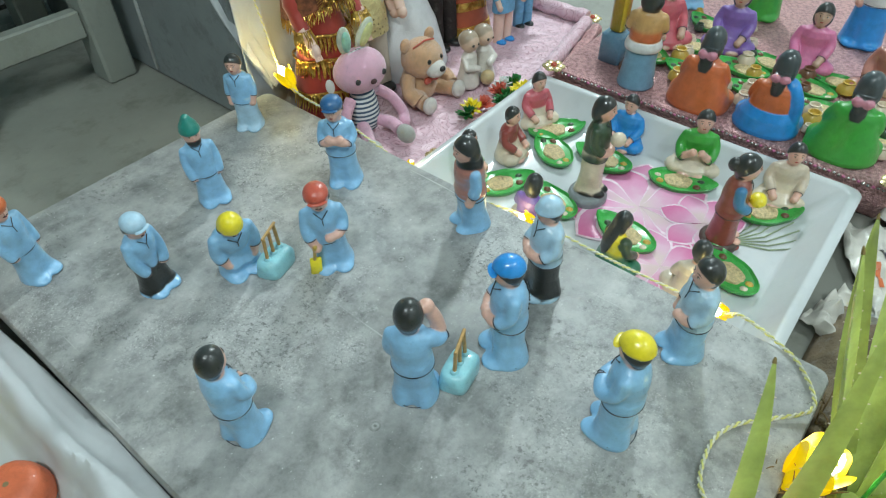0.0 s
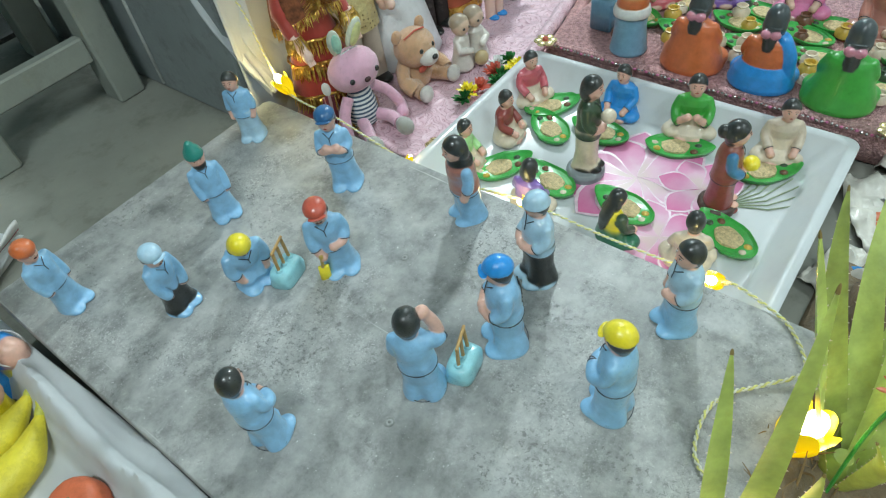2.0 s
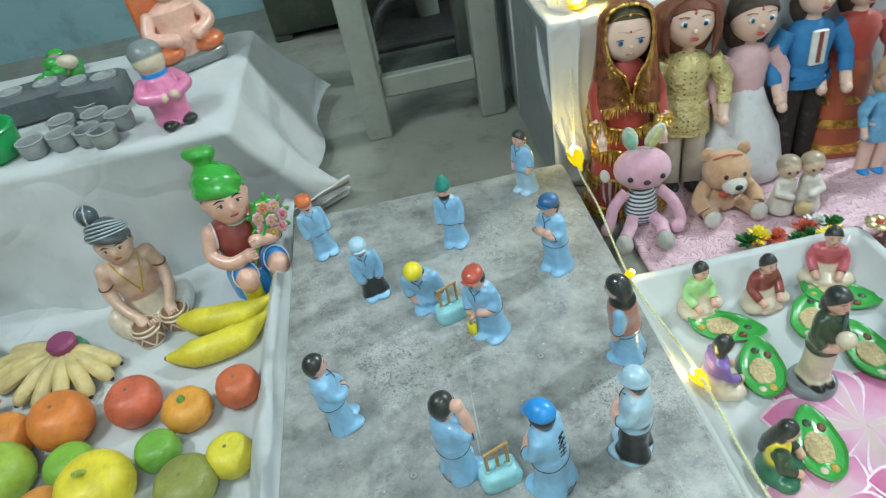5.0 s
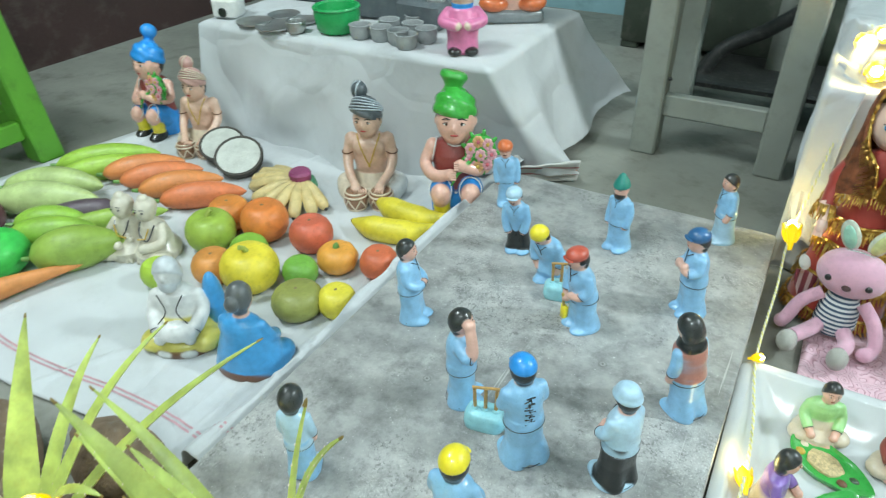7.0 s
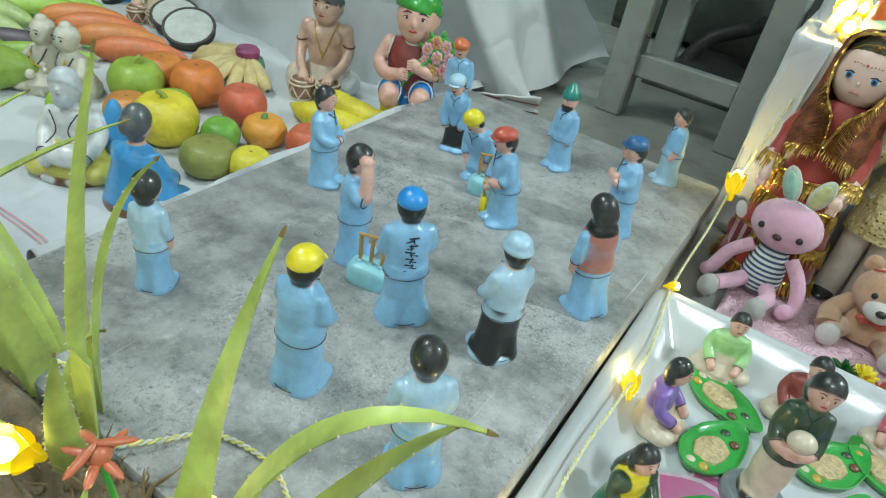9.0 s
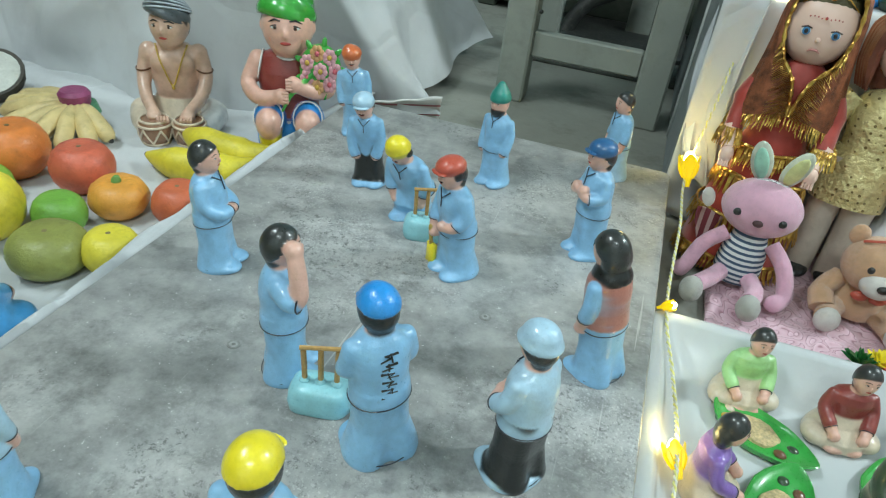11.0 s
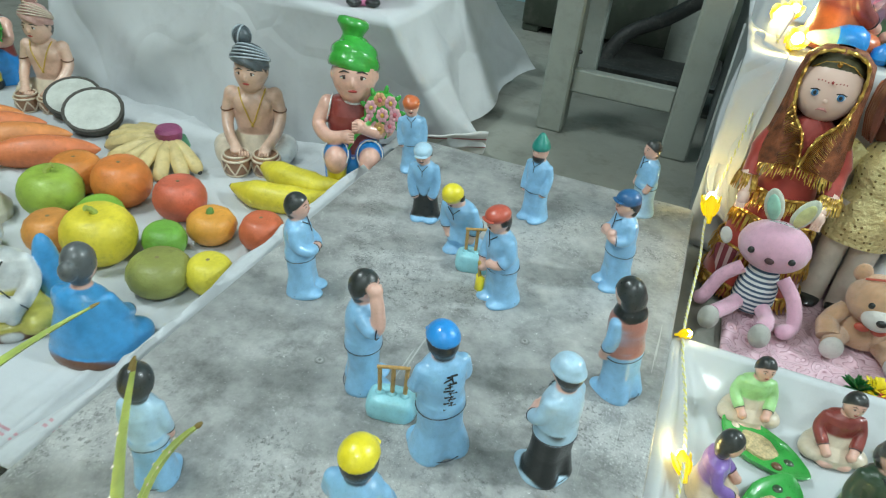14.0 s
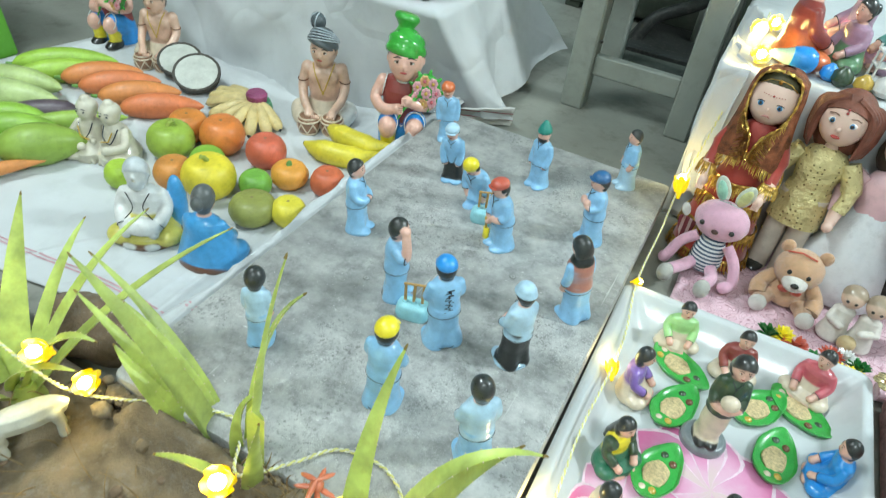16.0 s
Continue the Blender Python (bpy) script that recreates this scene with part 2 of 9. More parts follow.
def slab_mat():
    """Worn grey cement wash: clouds, dark pitting in patches, pale scuffs, flecks and scratches."""
    m, n, l, p = node_mat("worn_cement_board")
    co = n.new("ShaderNodeTexCoord").outputs["Object"]

    def mask(scale, detail, rough, lo, hi, flip=False, vec=None):
        t = noise_tex(n, l, vec or co, scale, detail, rough)
        a, b = ((1, 1, 1), (0, 0, 0)) if flip else ((0, 0, 0), (1, 1, 1))
        return ramp(n, l, t.outputs[0], [(lo, a), (hi, b)]).outputs[0]

    def stretched(rot, sx, sy):
        w = n.new("ShaderNodeMapping")
        w.inputs["Rotation"].default_value, w.inputs["Scale"].default_value = (0, 0, rot), (sx, sy, 1)
        l.new(co, w.inputs[0])
        return w.outputs[0]

    def part_of(a, b):
        return mixed(n, l, 1.0, a, b, "MULTIPLY")

    def weak(k, a):
        return mixed(n, l, k, (0, 0, 0), a)

    cloud = noise_tex(n, l, co, 4.6, 8, 0.68)
    c = ramp(n, l, cloud.outputs[0], [(0.32, (0.235, 0.24, 0.235)), (0.44, (0.30, 0.305, 0.295)), (0.55, (0.36, 0.365, 0.355)), (0.66, (0.43, 0.435, 0.425))]).outputs[0]
    mid = noise_tex(n, l, co, 30, 8, 0.75)
    blotch = noise_tex(n, l, co, 15, 5, 0.6)
    c = mixed(n, l, 0.38, c, ramp(n, l, blotch.outputs[0], [(0.36, (0.62, 0.63, 0.63)), (0.50, (1.0, 1.0, 1.0)), (0.64, (1.30, 1.30, 1.29))]).outputs[0], "MULTIPLY")
    c = mixed(n, l, 0.64, c, ramp(n, l, mid.outputs[0], [(0.35, (0.42, 0.43, 0.42)), (0.50, (0.95, 0.95, 0.95)), (0.65, (1.22, 1.22, 1.20))]).outputs[0], "MULTIPLY")
    # broad dark wipes
    c = mixed(n, l, weak(0.30, mask(1.0, 4, 0.6, 0.56, 0.70, vec=stretched(0.9, 14, 4))), c, (0.20, 0.205, 0.20))
    # pitting: fine and coarse, gathered in patches
    zone = mask(8, 5, 0.65, 0.52, 0.64)
    fine = part_of(zone, mask(380, 4, 0.68, 0.40, 0.455, True))
    zone2 = mask(10, 6, 0.75, 0.53, 0.60)
    coarse = part_of(zone2, mask(190, 5, 0.78, 0.415, 0.455, True))
    c = mixed(n, l, weak(0.5, fine), c, (0.12, 0.12, 0.115))
    c = mixed(n, l, weak(0.6, coarse), c, (0.10, 0.10, 0.095))
    # pale grains among the pits
    c = mixed(n, l, weak(0.75, part_of(zone, mask(420, 4, 0.7, 0.575, 0.615))), c, (0.62, 0.63, 0.61))
    # pale plaster smears and specks
    c = mixed(n, l, weak(0.6, part_of(mask(6, 5, 0.65, 0.46, 0.58), mask(48, 9, 0.88, 0.53, 0.64))), c, (0.55, 0.56, 0.54))
    c = mixed(n, l, weak(0.9, mask(95, 6, 0.8, 0.66, 0.685)), c, (0.72, 0.73, 0.71))
    c = mixed(n, l, weak(0.8, mask(300, 3, 0.6, 0.69, 0.72)), c, (0.70, 0.71, 0.69))
    # scratches two ways
    for rot, sx, sy, thr in ((0.5, 190, 4, 0.70), (-0.75, 240, 7, 0.71), (1.35, 150, 3, 0.71), (0.1, 170, 2, 0.72)):
        c = mixed(n, l, weak(0.5, mask(1.0, 3, 0.6, thr, thr + 0.03, vec=stretched(rot, sx, sy))), c, (0.60, 0.61, 0.59))
    l.new(c, p.inputs["Base Color"])
    l.new(ramp(n, l, mid.outputs[0], [(0.3, (0.34,) * 3), (0.7, (0.62,) * 3)]).outputs[0], p.inputs["Roughness"])
    b = n.new("ShaderNodeBump")
    b.inputs["Strength"].default_value, b.inputs["Distance"].default_value = 0.35, 0.002
    l.new(mixed(n, l, 1.0, fine, coarse, "ADD"), b.inputs["Height"])
    b.invert = True
    b2 = n.new("ShaderNodeBump")
    b2.inputs["Strength"].default_value, b2.inputs["Distance"].default_value = 0.15, 0.002
    l.new(mid.outputs[0], b2.inputs["Height"])
    l.new(b.outputs[0], b2.inputs["Normal"])
    l.new(b2.outputs[0], p.inputs["Normal"])
    return m


SLAB = slab_mat()
SLABSIDE = surface("raw_board_edge", (0.46, 0.43, 0.33), rough=0.8, var=0.2, scale=18, fine=220, bump=0.4, dirty=0.3)


def stripes(name, a, b, period, axis=2, width=0.5, offset=0.0):
    m, n, l, p = node_mat(name)
    co = n.new("ShaderNodeTexCoord").outputs["Object"]
    sx = n.new("ShaderNodeSeparateXYZ")
    l.new(co, sx.inputs[0])
    mm = n.new("ShaderNodeMath")
    mm.operation = "MULTIPLY_ADD"
    mm.inputs[1].default_value, mm.inputs[2].default_value = 1 / period, 100 + offset
    l.new(sx.outputs[axis], mm.inputs[0])
    fr = n.new("ShaderNodeMath")
    fr.operation = "FRACT"
    l.new(mm.outputs[0], fr.inputs[0])
    c = ramp(n, l, fr.outputs[0], [(width, (*a, 1)), (width + 0.06, (*b, 1))]).outputs[0]
    l.new(c, p.inputs["Base Color"])
    p.inputs["Roughness"].default_value = 0.9
    return m


RIBBED = stripes("navy_striped_knit", (0.70, 0.72, 0.72), (0.06, 0.10, 0.16), 0.0085)
TOWEL = stripes("red_striped_border", (0.36, 0.12, 0.14), (0.60, 0.60, 0.58), 0.022, 2, 0.15)


def foil(name, rgb, dark, scale=140.0, rough=0.28):
    """Crinkled metallic foil cloth."""
    m, n, l, p = node_mat(name)
    co = n.new("ShaderNodeTexCoord").outputs["Object"]
    v = n.new("ShaderNodeTexVoronoi")
    v.inputs["Scale"].default_value = scale
    l.new(co, v.inputs["Vector"])
    nz = noise_tex(n, l, co, scale * 0.4)
    l.new(ramp(n, l, nz.outputs[0], [(0.35, dark), (0.6, rgb)]).outputs[0], p.inputs["Base Color"])
    p.inputs["Metallic"].default_value, p.inputs["Roughness"].default_value = 0.85, rough
    b = n.new("ShaderNodeBump")
    b.inputs["Strength"].default_value, b.inputs["Distance"].default_value = 0.9, 0.003
    l.new(v.outputs["Distance"], b.inputs["Height"])
    l.new(b.outputs[0], p.inputs["Normal"])
    return m


GOLD = foil("gold_tinsel", (0.75, 0.50, 0.12), (0.35, 0.16, 0.03))


def dotted_gold():
    """Pale gold satin with small dark dots, softly crinkled."""
    m, n, l, p = node_mat("gold_brocade")
    co = n.new("ShaderNodeTexCoord").outputs["Object"]
    v = n.new("ShaderNodeTexVoronoi")
    v.inputs["Scale"].default_value, v.inputs["Randomness"].default_value = 120, 0.25
    l.new(co, v.inputs["Vector"])
    dots = ramp(n, l, v.outputs["Distance"], [(0.16, (0.22, 0.17, 0.06)), (0.22, (0.72, 0.63, 0.32))]).outputs[0]
    nz = noise_tex(n, l, co, 40, 5, 0.6)
    l.new(mixed(n, l, 0.5, dots, ramp(n, l, nz.outputs[0], [(0.35, (0.7, 0.66, 0.55)), (0.65, (1.1, 1.08, 1.0))]).outputs[0], "MULTIPLY"), p.inputs["Base Color"])
    p.inputs["Metallic"].default_value, p.inputs["Roughness"].default_value = 0.35, 0.32
    b = n.new("ShaderNodeBump")
    b.inputs["Strength"].default_value, b.inputs["Distance"].default_value = 0.9, 0.014
    l.new(nz.outputs[0], b.inputs["Height"])
    l.new(b.outputs[0], p.inputs["Normal"])
    return m


GOLDCLOTH = dotted_gold()
REDCLOTH = surface("red_satin", (0.36, 0.035, 0.02), rough=0.5, var=0.2, scale=30, sheen=0.4)


def swirl_cloth():
    """Pink satin with a raised looping cord pattern."""
    m, n, l, p = node_mat("pink_swirl_cloth")
    co = n.new("ShaderNodeTexCoord").outputs["Object"]
    warp = noise_tex(n, l, co, 14, 2)
    mx = mixed(n, l, 0.12, co, warp.outputs["Color"])
    v = n.new("ShaderNodeTexVoronoi")
    v.feature = "F1"
    v.inputs["Scale"].default_value = 46
    l.new(mx, v.inputs["Vector"])
    mul = n.new("ShaderNodeMath")
    mul.operation = "MULTIPLY"
    mul.inputs[1].default_value = 4.5
    l.new(v.outputs["Distance"], mul.inputs[0])
    fr = n.new("ShaderNodeMath")
    fr.operation = "FRACT"
    l.new(mul.outputs[0], fr.inputs[0])
    c = ramp(n, l, fr.outputs[0], [(0.0, (0.36, 0.17, 0.21)), (0.09, (0.42, 0.21, 0.26)), (0.22, (0.66, 0.42, 0.49)), (0.9, (0.74, 0.53, 0.60))]).outputs[0]
    l.new(c, p.inputs["Base Color"])
    p.inputs["Roughness"].default_value, p.inputs["Sheen Weight"].default_value = 0.45, 0.4
    b = n.new("ShaderNodeBump")
    b.inputs["Strength"].default_value, b.inputs["Distance"].default_value = 0.4, 0.002
    l.new(fr.outputs[0], b.inputs["Height"])
    l.new(b.outputs[0], p.inputs["Normal"])
    return m


SWIRL = swirl_cloth()
SPARKLE = foil("pink_brown_sequin_cloth", (0.74, 0.46, 0.46), (0.46, 0.25, 0.25), 420, 0.45)

# ---- shape tools ----
FLOOR = -0.083


class Form:
    """Collects rings, balls, tubes and boxes into one mesh with several materials."""

    def __init__(self, scale=1.0, size=0.13, fine=105):
        self.cell, self.size, self.k, self.kit = size / fine, size, 0.016, []
        self.v, self.f, self.kinds, self.mats = [], [], [], []
        self.T = Matrix.Scale(scale, 4)

    def slot(self, mat):
        if mat not in self.mats:
            self.mats.append(mat)
        return self.mats.index(mat)

    def rings(self, rings, mat, caps=(True, True), closed=True):
        base, n, k = len(self.v), len(rings[0]), self.slot(mat)
        for r in rings:
            self.v += [tuple(self.T @ Vector(p)) for p in r]
        for i in range(len(rings) - 1):
            for j in range(n if closed else n - 1):
                a, b = base + i * n + j, base + i * n + (j + 1) % n
                self.f.append((a, b, b + n, a + n))
                self.kinds.append(k)
        if closed and caps[0]:
            self.f.append(tuple(range(base + n - 1, base - 1, -1)))
            self.kinds.append(k)
        if closed and caps[1]:
            e = base + (len(rings) - 1) * n
            self.f.append(tuple(range(e, e + n)))
            self.kinds.append(k)
        return self

    def loft(self, secs, mat, n=16, wob=0.0):
        """Stacked ellipses: (z, rx, ry, cx, cy)."""
        rr = []
        for z, rx, ry, *c in secs:
            cx, cy = (list(c) + [0, 0])[:2]
            ring = []
            for j in range(n):
                a = 2 * math.pi * j / n
                w = 1 + wob * math.sin(5 * a + 9 * z)
                ring.append((cx + rx * w * math.cos(a), cy + ry * w * math.sin(a), z))
            rr.append(ring)
        return self.rings(rr, mat)

    def ball(self, c, r, mat, rot=None, n=14, k=8):
        r = (r, r, r) if isinstance(r, (int, float)) else r
        rot = rot or Matrix()
        rr = []
        for i in range(k + 1):
            b = math.pi * (0.04 + 0.92 * i / k) - math.pi / 2
            rr.append([Vector(c) + rot @ Vector((r[0] * math.cos(b) * math.cos(2 * math.pi * j / n), r[1] * math.cos(b) * math.sin(2 * math.pi * j / n), r[2] * math.sin(b))) for j in range(n)])
        return self.rings(rr, mat)

    def tube(self, pts, radii, mat, n=9, flat=1.0):
        pts = [Vector(p) for p in pts]
        radii = [radii] * len(pts) if isinstance(radii, (int, float)) else radii
        rr, side = [], None
        for i, p in enumerate(pts):
            d = (pts[min(i + 1, len(pts) - 1)] - pts[max(i - 1, 0)]).normalized()
            if side is None:
                side = d.cross(Vector((0, 0, 1)))
                side = side.normalized() if side.length > 0.05 else Vector((1, 0, 0))
            side = (side - d * side.dot(d)).normalized()
            up = d.cross(side)
            rr.append([p + radii[i] * (math.cos(2 * math.pi * j / n) * side + flat * math.sin(2 * math.pi * j / n) * up) for j in range(n)])
        return self.rings(rr, mat)

    def box(self, c, size, mat, rz=0.0, bev=0.002, rx=0.0, ry=0.0, taper=1.0):
        hx, hy, hz = (s / 2 for s in size)
        b = min(bev, hx * 0.45, hy * 0.45, hz * 0.45)
        turn = Euler((radians(rx), radians(ry), radians(rz))).to_matrix()
        rr = []
        for z, ins, tp in ((-hz, b, 1), (-hz + b, 0, 1), (hz - b, 0, taper), (hz, b, taper)):
            x, y = (hx - ins) * tp, (hy - ins) * tp
            pts = [(x - b, -y), (x, -y + b), (x, y - b), (x - b, y), (-x + b, y), (-x, y - b), (-x, -y + b), (-x + b, -y)]
            rr.append([Vector(c) + turn @ Vector((px, py, z)) for px, py in pts])
        return self.rings(rr, mat)

    def soft(self, k):
        return self

    def cut_ball(self, c, r, mat, normal, off):
        rr, nv = [], Vector(normal)
        turn = Vector((0, 0, 1)).rotation_difference(nv).to_matrix()
        b0 = math.asin(max(-0.98, min(0.98, -off / nv.length)))
        for i in range(13):
            b = b0 + (math.pi / 2 - 0.03 - b0) * i / 12
            rr.append([Vector(c) + Vector([e * f for e, f in zip(r, turn @ Vector((math.cos(b) * math.cos(t), math.cos(b) * math.sin(t), math.sin(b))))]) for t in [2 * math.pi * j / 24 for j in range(24)]])
        return self.rings(rr, mat)

    def sheet(self, fn, nu, nv, mat):
        return self.rings([[fn(i / nu, j / nv) for i in range(nu + 1)] for j in range(nv + 1)], mat, closed=False)

    def done(self, name, parent=None, label="", at=None, sharp=45):
        me = bpy.data.meshes.new(name)
        me.from_pydata(self.v, [], self.f)
        for m in self.mats:
            me.materials.append(m)
        me.polygons.foreach_set("material_index", self.kinds)
        me.shade_smooth()
        me.set_sharp_from_angle(angle=radians(sharp))
        me.update()
        ob = new(name, me)
        if parent is not None:
            ob.parent = parent
        if label:
            ob["label"] = label
        if at is not None:
            ob.matrix_basis = at
        return ob


CLAY = clay_mat()


class Clay(Form):
    """Balls, tubes, lofts and boxes that flow into one another like modelled clay; small marks stay crisp pieces."""

    def soft(self, k):
        self.k = k
        return self

    def add(self, kind, data, lo, hi, mat):
        corners = [self.T @ Vector((a, b, c)) for a in (lo[0], hi[0]) for b in (lo[1], hi[1]) for c in (lo[2], hi[2])]
        box = np.array([[min(v[i] for v in corners) for i in range(3)], [max(v[i] for v in corners) for i in range(3)]])
        scale = abs(self.T.to_3x3().determinant()) ** (1 / 3)
        self.kit.append((kind, data, np.array(self.T.inverted())[:3], scale, box, self.k * self.size, TINT.get(mat.name, (0.5, 0.5, 0.5))))
        return self

    def world(self, r):
        return r * abs(self.T.to_3x3().determinant()) ** (1 / 3)

    def ball(self, c, r, mat, rot=None, n=14, k=8):
        rr = (r, r, r) if isinstance(r, (int, float)) else r
        if self.world(min(rr)) < 1.5 * self.cell or mat.name not in TINT:
            return super().ball(c, r, mat, rot, n, k)
        turn = np.array((rot or Matrix()).to_3x3().transposed())
        m = max(rr)
        return self.add("ball", (np.array(c), np.array(rr), turn), [v - m for v in c], [v + m for v in c], mat)

    def tube(self, pts, radii, mat, n=9, flat=1.0):
        pts = [Vector(p) for p in pts]
        rad = [radii] * len(pts) if isinstance(radii, (int, float)) else radii
        if self.world(max(rad)) < 1.3 * self.cell or mat.name not in TINT:
            return super().tube(pts, radii, mat, n, flat)
        m = max(rad)
        P = np.array([tuple(p) for p in pts])
        return self.add("tube", (P, np.array(rad)), P.min(0) - m, P.max(0) + m, mat)

    def loft(self, secs, mat, n=16, wob=0.0):
        S = np.array([(list(q) + [0, 0])[:5] for q in secs], float)
        if self.world(S[-1, 0] - S[0, 0]) < 2.2 * self.cell or mat.name not in TINT:
            return super().loft(secs, mat, n, wob)
        lo = (min(S[:, 3] - S[:, 1]), min(S[:, 4] - S[:, 2]), S[0, 0])
        hi = (max(S[:, 3] + S[:, 1]), max(S[:, 4] + S[:, 2]), S[-1, 0])
        return self.add("loft", S, lo, hi, mat)

    def cut_ball(self, c, r, mat, normal, off):
        """The part of an ellipsoid on one side of a plane given in its own unit space."""
        c, r = np.array(c), np.array(r)
        return self.add("cut", (c, r, np.array(normal), off), c - r, c + r, mat)

    def distance(self, prim, P):
        kind, data, inv, scale = prim[:4]
        q = P @ inv[:, :3].T + inv[:, 3]
        if kind == "ball":
            c, r, turn = data
            q = (q - c) @ turn.T
            k0 = np.sqrt(((q / r) ** 2).sum(1)) + 1e-9
            k1 = np.sqrt(((q / r ** 2) ** 2).sum(1)) + 1e-9
            d = k0 * (k0 - 1) / k1
        elif kind == "cut":
            c, r, normal, off = data
            q = (q - c) / r
            m = r.mean()
            d = np.maximum((np.sqrt((q ** 2).sum(1)) - 1) * m, -(q @ normal + off) * m)
        elif kind == "tube":
            pts, rad = data
            d = np.full(len(q), 1e3)
            for a, b, ra, rb in zip(pts[:-1], pts[1:], rad[:-1], rad[1:]):
                ba = b - a
                t = np.clip((q - a) @ ba / max(1e-12, ba @ ba), 0, 1)
                d = np.minimum(d, np.sqrt(((q - a - t[:, None] * ba) ** 2).sum(1)) - (ra + t * (rb - ra)))
        else:
            S = data
            z = np.clip(q[:, 2], S[0, 0], S[-1, 0])
            rx, ry, cx, cy = (np.interp(z, S[:, 0], S[:, i]) for i in (1, 2, 3, 4))
            e = np.sqrt(((q[:, 0] - cx) / rx) ** 2 + ((q[:, 1] - cy) / ry) ** 2)
            side = (e - 1) * np.minimum(rx, ry)
            over = np.abs(q[:, 2] - z)
            d = np.where(over > 0, np.sqrt(np.maximum(side, 0) ** 2 + over ** 2), np.maximum(side, -0.5 * np.minimum(rx, ry)))
            d = np.maximum(d, side)
        return d * scale

    def model(self):
        h = self.cell
        lo = np.min([p[4][0] for p in self.kit], 0) - 3.3 * h
        hi = np.max([p[4][1] for p in self.kit], 0) + 3.3 * h
        dims = np.ceil((hi - lo) / h).astype(int) + 1
        ax = [lo[i] + h * np.arange(dims[i]) for i in range(3)]
        D = np.full(dims, 1.0)
        for prim in self.kit:
            k = prim[5]
            a = np.maximum(0, np.floor((prim[4][0] - lo - k - 2 * h) / h).astype(int))
            b = np.minimum(dims, np.ceil((prim[4][1] - lo + k + 2 * h) / h).astype(int) + 1)
            sl = tuple(slice(a[i], b[i]) for i in range(3))
            gx, gy, gz = np.meshgrid(*(ax[i][sl[i]] for i in range(3)), indexing="ij")
            d = self.distance(prim, np.stack([gx.ravel(), gy.ravel(), gz.ravel()], 1)).reshape(gx.shape)
            old = D[sl]
            w = np.maximum(k - np.abs(old - d), 0) / max(k, 1e-9)
            D[sl] = np.minimum(old, d) - w * w * k * 0.25
        inside = D < 0
        off = [(i, j, k) for i in (0, 1) for j in (0, 1) for k in (0, 1)]
        part_in = sum(inside[i:dims[0] - 1 + i, j:dims[1] - 1 + j, k:dims[2] - 1 + k].astype(int) for i, j, k in off)
        act = np.argwhere((part_in > 0) & (part_in < 8))
        val = np.stack([D[act[:, 0] + i, act[:, 1] + j, act[:, 2] + k] for i, j, k in off], 1)
        pos, cnt = np.zeros((len(act), 3)), np.zeros(len(act))
        O = np.array(off, float)
        for a in range(8):
            for b in range(a + 1, 8):
                if abs(O[a] - O[b]).sum() != 1:
                    continue
                cross = (val[:, a] < 0) != (val[:, b] < 0)
                t = np.where(cross, val[:, a] / np.where(cross, val[:, a] - val[:, b], 1), 0)
                pos += np.where(cross[:, None], O[a] + t[:, None] * (O[b] - O[a]), 0)
                cnt += cross
        V = lo + h * (act + pos / cnt[:, None])
        idx = np.full(dims - 1, -1)
        idx[tuple(act.T)] = np.arange(len(act))
        quads = []
        for x in range(3):
            u, v = (x + 1) % 3, (x + 2) % 3
            m = np.moveaxis(inside, (x, u, v), (0, 1, 2))
            g = np.moveaxis(idx, (x, u, v), (0, 1, 2))
            e = np.argwhere(m[:-1, 1:-1, 1:-1] != m[1:, 1:-1, 1:-1])
            i, j, k = e[:, 0], e[:, 1] + 1, e[:, 2] + 1
            q = np.stack([g[i, j - 1, k - 1], g[i, j, k - 1], g[i, j, k], g[i, j - 1, k]], 1)
            flip = ~m[i, j, k]
            q[flip] = q[flip][:, ::-1]
            quads.append(q)
        Q = np.concatenate(quads)
        dm = np.stack([self.distance(p, V) for p in self.kit], 1)
        w = np.exp(-np.clip((dm - dm.min(1, keepdims=True)) / (0.17 * h), 0, 40))
        col = (w @ np.array([p[6] for p in self.kit])) / w.sum(1, keepdims=True)
        return V, Q, col

    def done(self, name, parent=None, label="", at=None, sharp=45):
        V, Q, col = self.model()
        base, slot = len(self.v), self.slot(CLAY)
        self.v += [tuple(p) for p in V.tolist()]
        self.f += [tuple(base + i for i in q) for q in Q.tolist()]
        self.kinds += [slot] * len(Q)
        ob = super().done(name, parent, label, at, 70)
        layer = ob.data.color_attributes.new("paint", "FLOAT_COLOR", "POINT")
        full = np.ones((len(ob.data.vertices), 4), np.float32)
        full[base:, :3] = col
        layer.data.foreach_set("color", full.ravel())
        return ob


def empty(name, at):
    ob = new(name)
    ob.empty_display_size = 0.02
    ob.matrix_basis = at
    return ob


def bez(a, b, c, n=10):
    """Points on a quadratic curve."""
    a, b, c = Vector(a), Vector(b), Vector(c)
    return [a * (1 - t) ** 2 + b * 2 * t * (1 - t) + c * t * t for t in (i / n for i in range(n + 1))]


def smooth_path(pts, per=8):
    pts = [Vector(p) for p in pts]
    out = []
    for i in range(len(pts) - 1):
        p0, p1, p2, p3 = pts[max(i - 1, 0)], pts[i], pts[i + 1], pts[min(i + 2, len(pts) - 1)]
        for s in range(per):
            t = s / per
            out.append(0.5 * (2 * p1 + (p2 - p0) * t + (2 * p0 - 5 * p1 + 4 * p2 - p3) * t * t + (3 * p1 - p0 - 3 * p2 + p3) * t ** 3))
    return out + [pts[-1]]

